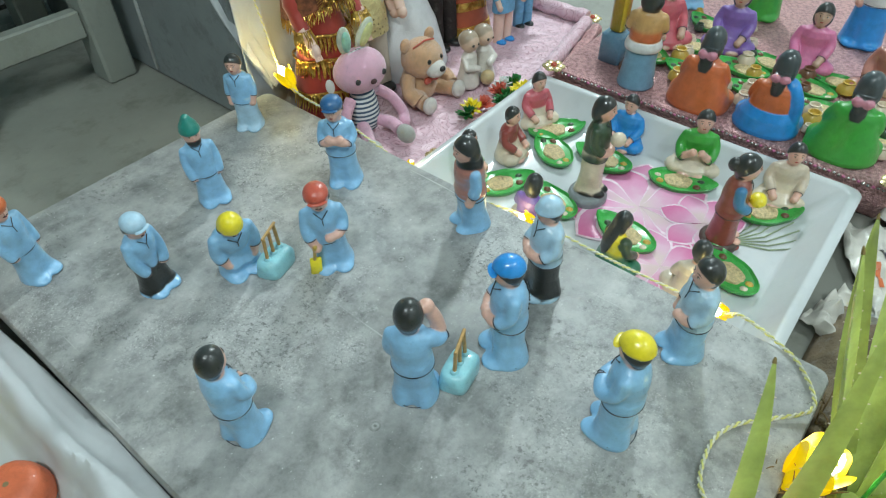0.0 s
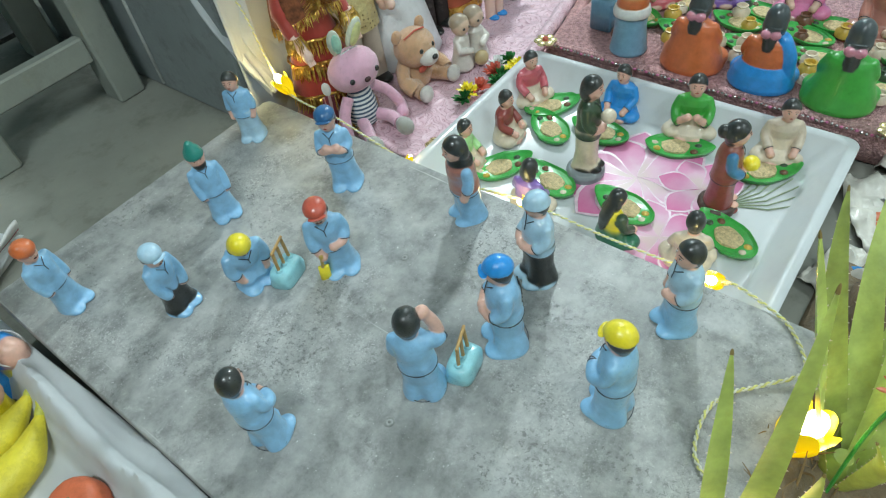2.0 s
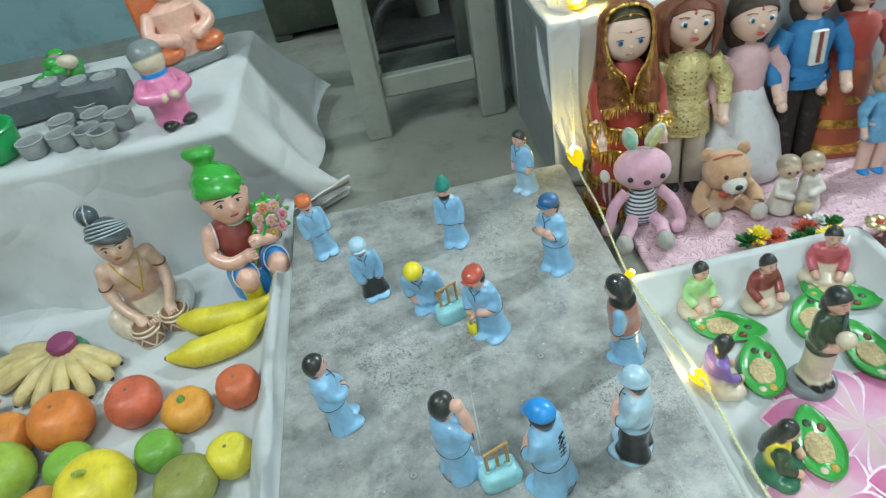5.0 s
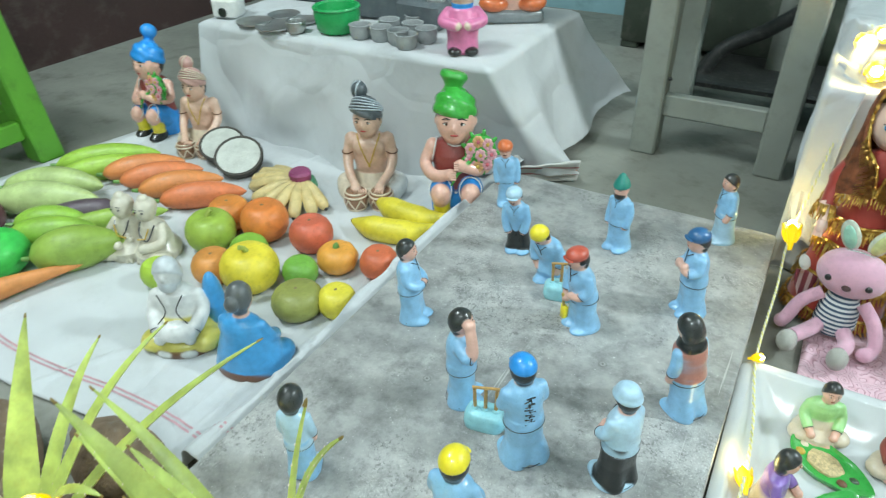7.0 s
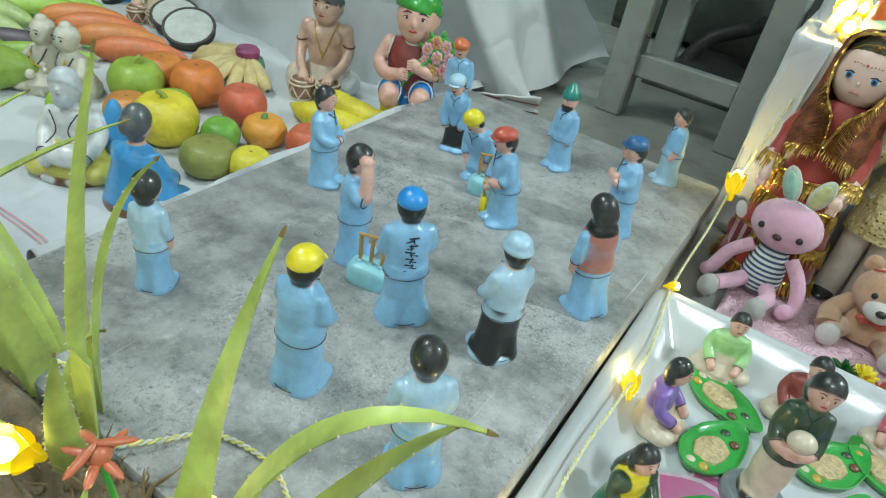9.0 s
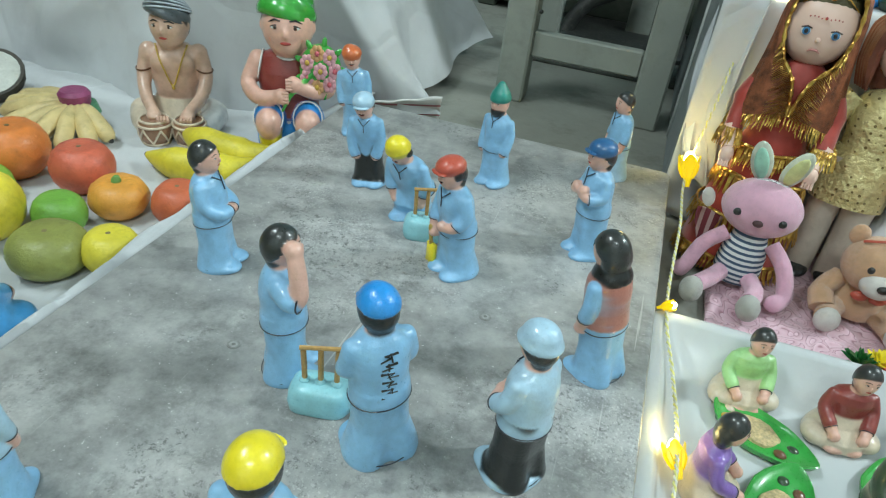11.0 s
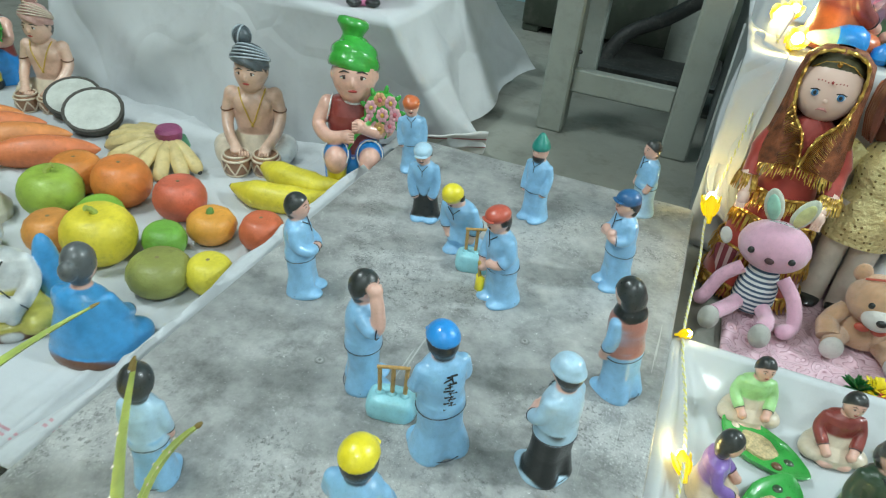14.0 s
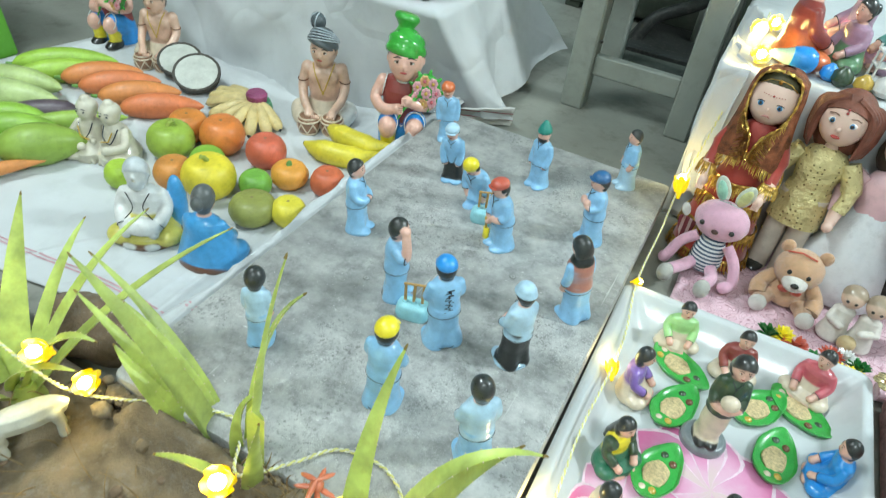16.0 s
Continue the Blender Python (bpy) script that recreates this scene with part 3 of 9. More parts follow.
def wrinkle(x, y, a=1.0):
    return a * (0.004 * noise.noise(Vector((x * 5, y * 5, 1.3))) + 0.0022 * noise.noise(Vector((x * 16, y * 13, 4.1))))


# ---- setting ----
def room():
    f = Form()
    f.sheet(lambda u, v: (-3 + 6 * u, -2.5 + 5 * v, FLOOR), 2, 2, FLOORM)
    tagged(f.done("floor"), "bare grey cement floor", "floor", kind="structure")
    # south and east walls stay out of view, white to reflect fill light
    for name, c, s, m in (("wall_north", (0, 1.93, 1.2), (4.6, 0.12, 2.6), TEALWALL), ("wall_south", (0, -2.2, 1.2), (4.6, 0.12, 2.6), CEIL),
                          ("wall_west", (-1.75, -0.15, 1.2), (0.12, 4.1, 2.6), DARKWALL), ("wall_east", (2.3, -0.15, 1.2), (0.12, 4.1, 2.6), CEIL)):
        w = Form()
        w.box(c, s, m, bev=0.004)
        tagged(w.done(name, sharp=30), {"wall_west": "dark maroon painted wall", "wall_north": "pale blue painted plaster wall"}.get(name, "unseen white wall added to bounce fill light"), "wall", kind="structure")
    c = Form()
    c.box((0, -0.1, 2.55), (4.8, 4.6, 0.1), CEIL)
    tagged(c.done("ceiling"), "plain whitewashed ceiling", "ceiling", kind="structure")


room()


def board():
    b = empty("display_board", pose(0, 0, FLOOR))
    f = Form()
    n = 10
    x0, x1, y0, y1, r = -0.142, 0.299, -0.285, 0.496, 0.012
    def outline(ins, z):
        pts = []
        for cx, cy, a0 in ((x1 - r, y1 - r, 0), (x0 + r, y1 - r, 90), (x0 + r, y0 + r, 180), (x1 - r, y0 + r, 270)):
            for i in range(n):
                a = radians(a0 + 90 * i / (n - 1))
                pts.append((cx + (r - ins) * math.cos(a), cy + (r - ins) * math.sin(a), z - FLOOR))
        return pts
    f.rings([outline(0.004, -0.030), outline(0, -0.027), outline(0, -0.004), outline(0.0015, -0.001), outline(0.005, 0)], SLAB)
    f.done("top_slab", b)
    for name, c, s in (("long_rail", (0.288, 0.105, 0.026), (0.012, 0.76, 0.052)), ("long_rail", (-0.131, 0.105, 0.026), (0.012, 0.76, 0.052)), ("end_rail", (0.078, 0.484, 0.026), (0.40, 0.012, 0.052)), ("end_rail", (0.078, -0.272, 0.026), (0.40, 0.012, 0.052))):
        g = Form()
        g.box(c, s, SLABSIDE, bev=0.0015)
        g.done(name, b, "raw unpainted edge")
    # two filled nail holes
    for x, y in ((0, 0), (0.163, 0.116)):
        k = Form()
        k.loft([(0.0832, 0.0052, 0.0048, x, y), (0.0836, 0.005, 0.0046, x, y), (0.0838, 0.003, 0.003, x, y)], surface("nail_filler", (0.24, 0.245, 0.235), rough=0.7, scale=300))
        k.loft([(0.0836, 0.0036, 0.0034, x, y), (0.0839, 0.0034, 0.0032, x, y)], surface("nail_rim", (0.31, 0.32, 0.305), rough=0.7, scale=300), 14)
        k.loft([(0.0837, 0.0020, 0.0020, x, y), (0.0840, 0.0012, 0.0012, x, y)], surface("nail_head", (0.16, 0.165, 0.155), rough=0.7, scale=300), 10)
        k.done("nail_plug", b)
    return tagged(b, "low grey cement-washed wooden board with worn speckled top", "display board")


board()

# ---- painted clay figures ----
def face(F, c, r, skin, moustache=False, beard=False, eye=1.0):
    """Head with plain features, looking along -y."""
    x, y, z = c
    F.soft(0.010)
    F.ball(c, r, skin, n=16, k=10)
    F.ball((x, y - r[1] * 0.16, z - r[2] * 0.46), (r[0] * 0.70, r[1] * 0.74, r[2] * 0.58), skin, n=16, k=10)
    F.ball((x, y - r[1] * 0.98, z - r[2] * 0.10), (r[0] * 0.11, r[1] * 0.15, r[2] * 0.19), skin, n=8, k=6)
    for s in (-1, 1):
        ex, ey, ez = x + s * r[0] * 0.38, y - r[1] * 0.885, z + r[2] * 0.10
        F.ball((ex, ey, ez), (r[0] * 0.165 * eye, r[1] * 0.05, r[2] * 0.062 * eye), WHITE, n=10, k=5)
        F.ball((ex, ey - r[1] * 0.03, ez), (r[0] * 0.075 * eye, r[1] * 0.04, r[2] * 0.068 * eye), BROWN, n=8, k=5)
        F.ball((ex, ey - r[1] * 0.045, ez), (r[0] * 0.045 * eye, r[1] * 0.035, r[2] * 0.045 * eye), BLACK, n=8, k=5)
        F.tube([(ex - r[0] * 0.17 * eye, ey + r[1] * 0.01, ez + r[2] * 0.01), (ex, ey - r[1] * 0.05, ez + r[2] * 0.075 * eye), (ex + r[0] * 0.17 * eye, ey + r[1] * 0.02, ez + r[2] * 0.01)], r[0] * 0.022, BLACK, n=5)
        F.tube([(x + s * r[0] * 0.17, y - r[1] * 0.96, z + r[2] * 0.315), (x + s * r[0] * 0.40, y - r[1] * 0.90, z + r[2] * 0.355), (x + s * r[0] * 0.64, y - r[1] * 0.75, z + r[2] * 0.24)], [r[0] * 0.02, r[0] * 0.036, r[0] * 0.015], BLACK, n=5)
        F.ball((x + s * r[0] * 0.98, y + r[1] * 0.05, z), (r[0] * 0.12, r[1] * 0.18, r[2] * 0.2), skin, n=8, k=5)
    F.ball((x, y - r[1] * 0.88, z - r[2] * 0.42), (r[0] * 0.23, r[1] * 0.10, r[2] * 0.07), LIP, n=10, k=5)
    if moustache:
        F.ball((x, y - r[1] * 0.93, z - r[2] * 0.31), (r[0] * 0.34, r[1] * 0.10, r[2] * 0.06), BLACK, n=8, k=5)
    if beard:
        F.ball((x, y - r[1] * 0.30, z - r[2] * 0.66), (r[0] * 0.82, r[1] * 0.72, r[2] * 0.52), BLACK, n=12, k=7)


def hair_cap(F, c, r, mat, long=0.0):
    x, y, z = c
    F.soft(0.004)
    F.cut_ball((x, y + 0.05 * r[1], z + 0.02 * r[2]), (1.12 * r[0], 1.10 * r[1], 1.10 * r[2]), mat, (0, 0.60, 0.80), 0.08 + 0.22 * long)
    F.ball((x, y + 0.38 * r[1], z - 0.62 * r[2]), (r[0] * 0.76, r[1] * 0.56, r[2] * 0.46), mat)


def hat(F, kind, col, c, r):
    x, y, z = c
    F.soft(0.003)
    if kind == "cap":
        F.ball((x, y + 0.01, z + r[2] * 0.45), (r[0] * 1.16, r[1] * 1.14, r[2] * 0.72), col)
        F.ball((x, y - r[1] * 0.95, z + r[2] * 0.36), (r[0] * 0.85, r[1] * 0.34, r[2] * 0.10), col)
        hair_cap(F, (x, y + 0.012, z - r[2] * 0.1), r, HAIR)
    elif kind == "helmet":
        F.cut_ball((x, y + r[1] * 0.04, z + r[2] * 0.16), (r[0] * 1.22, r[1] * 1.24, r[2] * 1.04), col, (0, 0.10, 0.99), -0.16)
        F.ball((x, y - r[1] * 1.08, z + r[2] * 0.20), (r[0] * 0.8, r[1] * 0.34, r[2] * 0.09), col)
        hair_cap(F, (x, y, z - r[2] * 0.06), (r[0] * 1.01, r[1] * 1.01, r[2]), BLACK, 0.6)
    elif kind == "batcap":
        F.ball((x, y + 0.005, z + r[2] * 0.48), (r[0] * 1.16, r[1] * 1.18, r[2] * 0.66), col, n=18, k=10)
        F.ball((x, y - r[1] * 0.98, z + r[2] * 0.34), (r[0] * 0.9, r[1] * 0.34, r[2] * 0.10), col)
        hair_cap(F, (x, y + 0.012, z - r[2] * 0.1), r, HAIR)
        for s in (-1, 1):
            F.ball((x + s * r[0] * 0.98, y + r[1] * 0.1, z + r[2] * 0.02), (r[0] * 0.22, r[1] * 0.36, r[2] * 0.34), BLACK)
    elif kind == "beanie":
        F.ball((x, y, z + r[2] * 0.42), (r[0] * 1.15, r[1] * 1.12, r[2] * 0.95), col)
        F.loft([(z + r[2] * 0.28, r[0] * 1.2, r[1] * 1.17, x, y), (z + r[2] * 0.48, r[0] * 1.2, r[1] * 1.17, x, y)], col)
        for s in (-1, 1):
            F.ball((x + s * r[0] * 1.02, y + r[1] * 0.1, z), (r[0] * 0.25, r[1] * 0.4, r[2] * 0.38), BLACK)
    elif kind == "cone":
        F.loft([(z + r[2] * 0.22, r[0] * 1.12, r[1] * 1.10, x, y), (z + r[2] * 0.5, r[0] * 1.18, r[1] * 1.14, x, y), (z + r[2] * 0.95, r[0] * 1.0, r[1] * 0.98, x, y), (z + r[2] * 1.45, r[0] * 0.62, r[1] * 0.6, x, y), (z + r[2] * 1.8, r[0] * 0.36, r[1] * 0.36, x, y), (z + r[2] * 1.92, r[0] * 0.15, r[1] * 0.15, x, y)], col)
    elif kind == "sunhat":
        F.ball((x, y, z + r[2] * 0.46), (r[0] * 1.08, r[1] * 1.08, r[2] * 0.72), col, n=18, k=10)
        F.loft([(z + r[2] * 0.12, r[0] * 1.20, r[1] * 1.24, x, y), (z + r[2] * 0.18, r[0] * 1.25, r[1] * 1.30, x, y), (z + r[2] * 0.28, r[0] * 1.20, r[1] * 1.24, x, y), (z + r[2] * 0.50, r[0] * 1.08, r[1] * 1.09, x, y)], col, n=22)
        hair_cap(F, (x, y, z - r[2] * 0.06), r, BLACK, 0.6)
    elif kind == "turban":
        F.ball((x, y, z + r[2] * 0.5), (r[0] * 1.2, r[1] * 1.2, r[2] * 0.75), col)
        F.ball((x - r[0] * 0.2, y, z + r[2] * 0.85), (r[0] * 0.8, r[1] * 0.8, r[2] * 0.5), col)
    elif kind == "hair":
        hair_cap(F, c, r, col)
    elif kind == "long":
        hair_cap(F, c, r, col, 0.3)
        F.ball((x, y + r[1] * 0.45, z - r[2] * 0.35), (r[0] * 1.15, r[1] * 0.75, r[2] * 1.0), col)
    elif kind == "bun":
        hair_cap(F, c, r, col, 0.2)
        F.ball((x, y + r[1] * 1.15, z + r[2] * 0.1), (r[0] * 0.6, r[1] * 0.5, r[2] * 0.55), col)


def hoop(F, c, axis, r, th, mat, ry=None):
    """Thin painted line round a limb."""
    d = Vector(axis).normalized()
    u = d.cross(Vector((0.3, 1, 0.2))).normalized()
    v = d.cross(u)
    F.tube([Vector(c) + r * math.cos(t) * u + (ry or r) * math.sin(t) * v for t in [2 * math.pi * k / 16 for k in range(17)]], th, mat, n=5)


def arm(F, s, pts, sleeve, skin, cut=2, r=0.045):
    """s: side; the first points lie in the sleeve, the rest are bare."""
    p = [Vector((s * a, b, c)) for a, b, c in pts]
    sm = smooth_path(p, 5)
    k = max(2, int(len(sm) * cut / len(p)))
    F.soft(0.022)
    F.tube(sm[:k + 1], [r * (1.06 + 0.10 * i / k) for i in range(k + 1)], sleeve, n=12)
    if k < len(sm) - 1:
        F.soft(0.008)
        rest = sm[k - 1:]
        F.tube(rest, [r * (0.98 - 0.22 * i / len(rest)) for i in range(len(rest))], skin, n=10)
        hoop(F, sm[k] + (sm[k] - sm[k - 1]).normalized() * r * 0.75, sm[k] - sm[k - 1], r * 1.02, r * 0.085, INK)
    F.ball(sm[-1], (r * 0.92, r * 0.95, r * 0.95), skin, n=10, k=6)


ARMS = {
    "side": [(0.115, 0.0, 0.655), (0.132, 0.0, 0.54), (0.128, -0.035, 0.43), (0.115, -0.06, 0.36)],
    "crossed": [(0.112, 0.0, 0.655), (0.130, -0.03, 0.55), (0.085, -0.125, 0.54), (-0.05, -0.135, 0.585)],
    "front": [(0.112, 0.0, 0.655), (0.130, -0.02, 0.54), (0.10, -0.10, 0.47), (0.02, -0.135, 0.46)],
    "hip": [(0.115, 0.0, 0.655), (0.145, 0.01, 0.56), (0.145, -0.04, 0.47), (0.10, -0.09, 0.43)],
    "knees": [(0.112, 0.0, 0.655), (0.13, -0.05, 0.52), (0.115, -0.10, 0.42), (0.09, -0.13, 0.35)],
    "head": [(0.105, 0.0, 0.65), (0.148, -0.045, 0.605), (0.155, -0.085, 0.635), (0.132, -0.085, 0.76), (0.092, -0.072, 0.865)],
    "behind": [(0.112, 0.0, 0.655), (0.13, 0.06, 0.54), (0.09, 0.11, 0.47), (0.02, 0.12, 0.45)],
}


def standing(name, x, y, heading, h, shirt=None, pants=None, head="hair", hatcol=None, arms=("side", "side"), lean=0.0, skin=None, crouch=0.0, z0=0.0, label="", category="figurine", group="", extra=None, moustache=False, beard=False, skirt=False, sleeve=None, wide=1.0, feet=None, girth=1.08, cuff=2, hs=0.92, tilt=0.0, fine=105):
    shirt, pants, skin, hatcol = shirt or SKY, pants or shirt or SKY, skin or SKIN, hatcol or HAIR
    feet = feet or pants
    F = Clay(size=h, fine=fine)
    F.T = Matrix.Diagonal((h * girth, h * (girth * 0.6 + 0.4), h, 1))
    c = crouch
    top = 0.42 * (1 - 0.35 * c)
    # base, feet and trousers
    if skirt:
        F.soft(0.02).loft([(0.0, 0.160 * wide, 0.148 * wide), (0.02, 0.168 * wide, 0.155 * wide), (0.08, 0.158 * wide, 0.145 * wide), (0.25, 0.140 * wide, 0.122 * wide), (top, 0.135, 0.11)], pants)
    else:
        F.soft(0.045)
        for s in (-1, 1):
            F.loft([(0.0, 0.086 * wide, 0.128, s * 0.066 * wide, 0.0), (0.03, 0.088 * wide, 0.130, s * 0.066 * wide, 0.0), (0.09, 0.080 * wide, 0.114, s * 0.060 * wide, 0.006), (0.20 * (1 - 0.3 * c), 0.074, 0.098, s * 0.052, -0.05 * c), (0.32 * (1 - 0.3 * c), 0.074, 0.100, s * 0.048, -0.02 * c), (top + 0.02, 0.080, 0.106, s * 0.044, 0.01 * c)], pants)
        F.loft([(0.10, 0.045, 0.070), (top, 0.09, 0.10)], pants)
    F.soft(0.026)
    if feet is not pants:
        F.loft([(0.0, 0.165 * wide, 0.138), (0.018, 0.167 * wide, 0.140), (0.036, 0.155 * wide, 0.132)], feet)
    for s in (-1, 1):
        F.ball((s * 0.068 * wide, -0.092, 0.024), (0.072 * wide, 0.086, 0.036), feet)
    F.tube([((0.150 * wide + 0.002) * math.cos(t), 0.137 * math.sin(t), 0.034 + 0.006 * math.sin(3 * t)) for t in [math.pi * (0.06 + 0.88 * k / 20) for k in range(21)]], 0.0028, INK, n=5)
    # torso, leaning forward about the hip
    F.T = F.T @ Matrix.Translation((0, 0, top)) @ Matrix.Rotation(radians(lean), 4, "X") @ Matrix.Translation((0, 0, -0.42))
    F.soft(0.010).loft([(0.362, 0.132, 0.120), (0.385, 0.134, 0.123), (0.43, 0.126, 0.117), (0.49, 0.120, 0.113), (0.56, 0.124, 0.116), (0.62, 0.128, 0.110), (0.66, 0.122, 0.098), (0.695, 0.098, 0.084), (0.728, 0.056, 0.060)], shirt)
    F.tube([(0.1345 * math.cos(t), 0.1225 * math.sin(t), 0.366 + 0.004 * math.sin(2 * t + h * 900)) for t in [2 * math.pi * k / 26 for k in range(27)]], 0.0032, INK, n=5)
    F.soft(0.012).loft([(0.70, 0.060, 0.058), (0.76, 0.052, 0.052), (0.80, 0.055, 0.055)], skin)
    F.tube([(-0.050, -0.066, 0.722), (0, -0.104, 0.672), (0.050, -0.066, 0.722)], 0.0045, INK, n=5)
    F.tube([(0, -0.104, 0.672), (0, -0.116, 0.61)], 0.0035, INK, n=5)
    for s, a in zip((-1, 1), arms):
        arm(F, s, ARMS[a], sleeve or shirt, skin, cuff if a != "head" else 1.6, r=0.040 if a != "head" else 0.052)
    hc, hr = (0, -0.02, 0.862), (0.090, 0.100, 0.118)
    body = F.T
    F.T = body @ Matrix.Translation(hc) @ Matrix.Translation((0, 0.004, -0.026 if head != "helmet" else -0.042)) @ Matrix.Diagonal((1.04 * hs / girth, 1.04 * hs / (girth * 0.6 + 0.4), hs, 1)) @ Matrix.Translation((-hc[0], -hc[1], -hc[2]))
    face(F, hc, hr, skin, moustache, beard)
    hat(F, head, hatcol, hc, hr)
    F.T = body
    if extra:
        extra(F)
    ob = F.done(name, at=pose(x, y, z0 - 0.0004 - 0.00015 * abs(tilt), 0, tilt, 0) @ pose(0, 0, 0, 0, 0, heading + 90))
    return tagged(ob, label, category, group)


def bat(F):
    F.box((-0.135, -0.155, 0.115), (0.085, 0.035, 0.24), YELLOW, rx=-8, ry=6, bev=0.014)
    F.tube([(-0.13, -0.145, 0.22), (-0.10, -0.15, 0.40)], 0.014, GOLDP, n=6)


def spine_marks(F):
    """Thin black brush strokes stacked down the back, not legible."""
    rng = random.Random(12)
    z = 0.665
    while z > 0.43:
        hgt, w = rng.uniform(0.032, 0.042), rng.uniform(0.028, 0.042)
        back = lambda zz: (0.104 if zz > 0.64 else 0.113 if zz > 0.5 else 0.112)
        s = rng.choice((-1, 1))
        pts = [(-w * s, z), (w * 0.5 * s, z - hgt * 0.15), (-w * 0.3 * s, z - hgt * 0.55), (w * s, z - hgt * 0.75)]
        F.tube([(a, back(b), b) for a, b in pts], [0.0060, 0.0044, 0.0058, 0.0036], BLACK, n=6)
        F.tube([(rng.uniform(-0.01, 0.01), back(z), z + 0.004), (rng.uniform(-0.012, 0.012), back(z - hgt), z - hgt)], 0.0042, BLACK, n=6)
        z -= hgt + 0.010


def vest(F):
    F.loft([(0.40, 0.138, 0.126), (0.50, 0.122, 0.118), (0.60, 0.126, 0.119), (0.67, 0.127, 0.108), (0.705, 0.105, 0.088)], SALMON, n=18)
    F.loft([(0.68, 0.112, 0.105, 0, 0.01), (0.72, 0.105, 0.100, 0, 0.01), (0.765, 0.08, 0.08, 0, 0.01)], BLACK, n=14)


G = "cricket figurines on the board"
standing("cricketer_figurine", 0.124, -0.157, 95, 0.132, head="helmet", hatcol=YELLOW, hs=0.86, arms=("front", "front"), cuff=3.6, label="pale blue painted clay cricketer with glossy yellow cap, arms folded", group=G)
standing("cricketer_figurine", 0.240, -0.166, 135, 0.125, tilt=-2, shirt=PALE, pants=SKY, arms=("side", "front"), label="pale blue clay cricketer, black haired and bareheaded, at board edge", group=G)
standing("umpire_figurine", 0.221, -0.022, 150, 0.126, shirt=PALE, pants=BLACK, feet=PALE, head="sunhat", hatcol=PALE, hs=0.86, arms=("front", "front"), label="clay umpire in pale blue shirt, black trousers and round hat", group=G)
standing("cricketer_figurine", 0.136, -0.040, 135, 0.136, tilt=-3, head="helmet", hatcol=BLUE, hs=0.84, arms=("front", "front"), extra=spine_marks, wide=1.12, label="pale blue clay batsman in blue helmet, black marks down the back", group=G)
standing("cricketer_figurine", 0.048, -0.004, 30, 0.127, tilt=-2, arms=("head", "side"), label="pale blue clay cricketer shading his face with one raised arm", group=G)
standing("cricketer_figurine", -0.070, 0.084, 15, 0.120, tilt=-4, arms=("front", "front"), cuff=3.4, lean=0, label="pale blue clay cricketer, black haired, leaning with hands together", group=G)
standing("cricketer_figurine", 0.260, 0.094, 150, 0.130, tilt=-7, head="long", extra=vest, arms=("side", "side"), label="long-haired clay figure in salmon vest and dark scarf over pale blue", group=G)
standing("cricketer_figurine", 0.226, 0.261, 215, 0.124, tilt=-4, head="cap", hatcol=NAVY, arms=("crossed", "crossed"), label="pale blue clay cricketer in navy cap with folded arms", group=G)
standing("cricketer_figurine", 0.229, 0.446, 215, 0.111, tilt=-3, pants=PALE, arms=("side", "side"), label="pale blue clay cricketer with dark hair near the board corner", group=G)
standing("cricketer_figurine", 0.103, 0.357, 250, 0.113, tilt=-3, head="cone", hatcol=TEAL, arms=("side", "side"), cuff=3.4, beard=True, label="bearded pale blue clay figure with tall dark green turban", group=G)
standing("cricketer_figurine", 0.119, 0.172, 232, 0.122, tilt=-5, head="batcap", hatcol=RED, arms=("knees", "front"), lean=7, crouch=0.12, moustache=True, extra=bat, wide=1.0, girth=1.15, label="pale blue clay batsman in red helmet holding a yellow bat", group=G)
standing("cricketer_figurine", 0.051, 0.242, 258, 0.118, tilt=-5, girth=1.3, head="beanie", hatcol=YELLOW, arms=("knees", "knees"), lean=24, crouch=0.75, moustache=True, label="crouching pale blue clay wicketkeeper in yellow helmet", group=G)
standing("umpire_figurine", -0.020, 0.286, 280, 0.112, tilt=-4, head="cap", hatcol=PALE, arms=("knees", "knees"), cuff=3.4, lean=15, pants=BLACK, feet=SKY, moustache=True, label="clay umpire in pale blue cap leaning over black trousers", group=G)
standing("cricketer_figurine", -0.089, 0.398, 290, 0.114, tilt=-5, head="turban", hatcol=ORANGE, cuff=3.4, arms=("side", "side"), lean=6, moustache=True, label="pale blue clay figure in orange turban by the white cloth", group=G)
standing("cricketer_figurine", -0.041, -0.160, 112, 0.116, girth=0.90, hs=0.98, shirt=PALE, pants=SKY, arms=("side", "side"), label="pale blue clay cricketer, black haired, beside the aloe leaves", group=G)


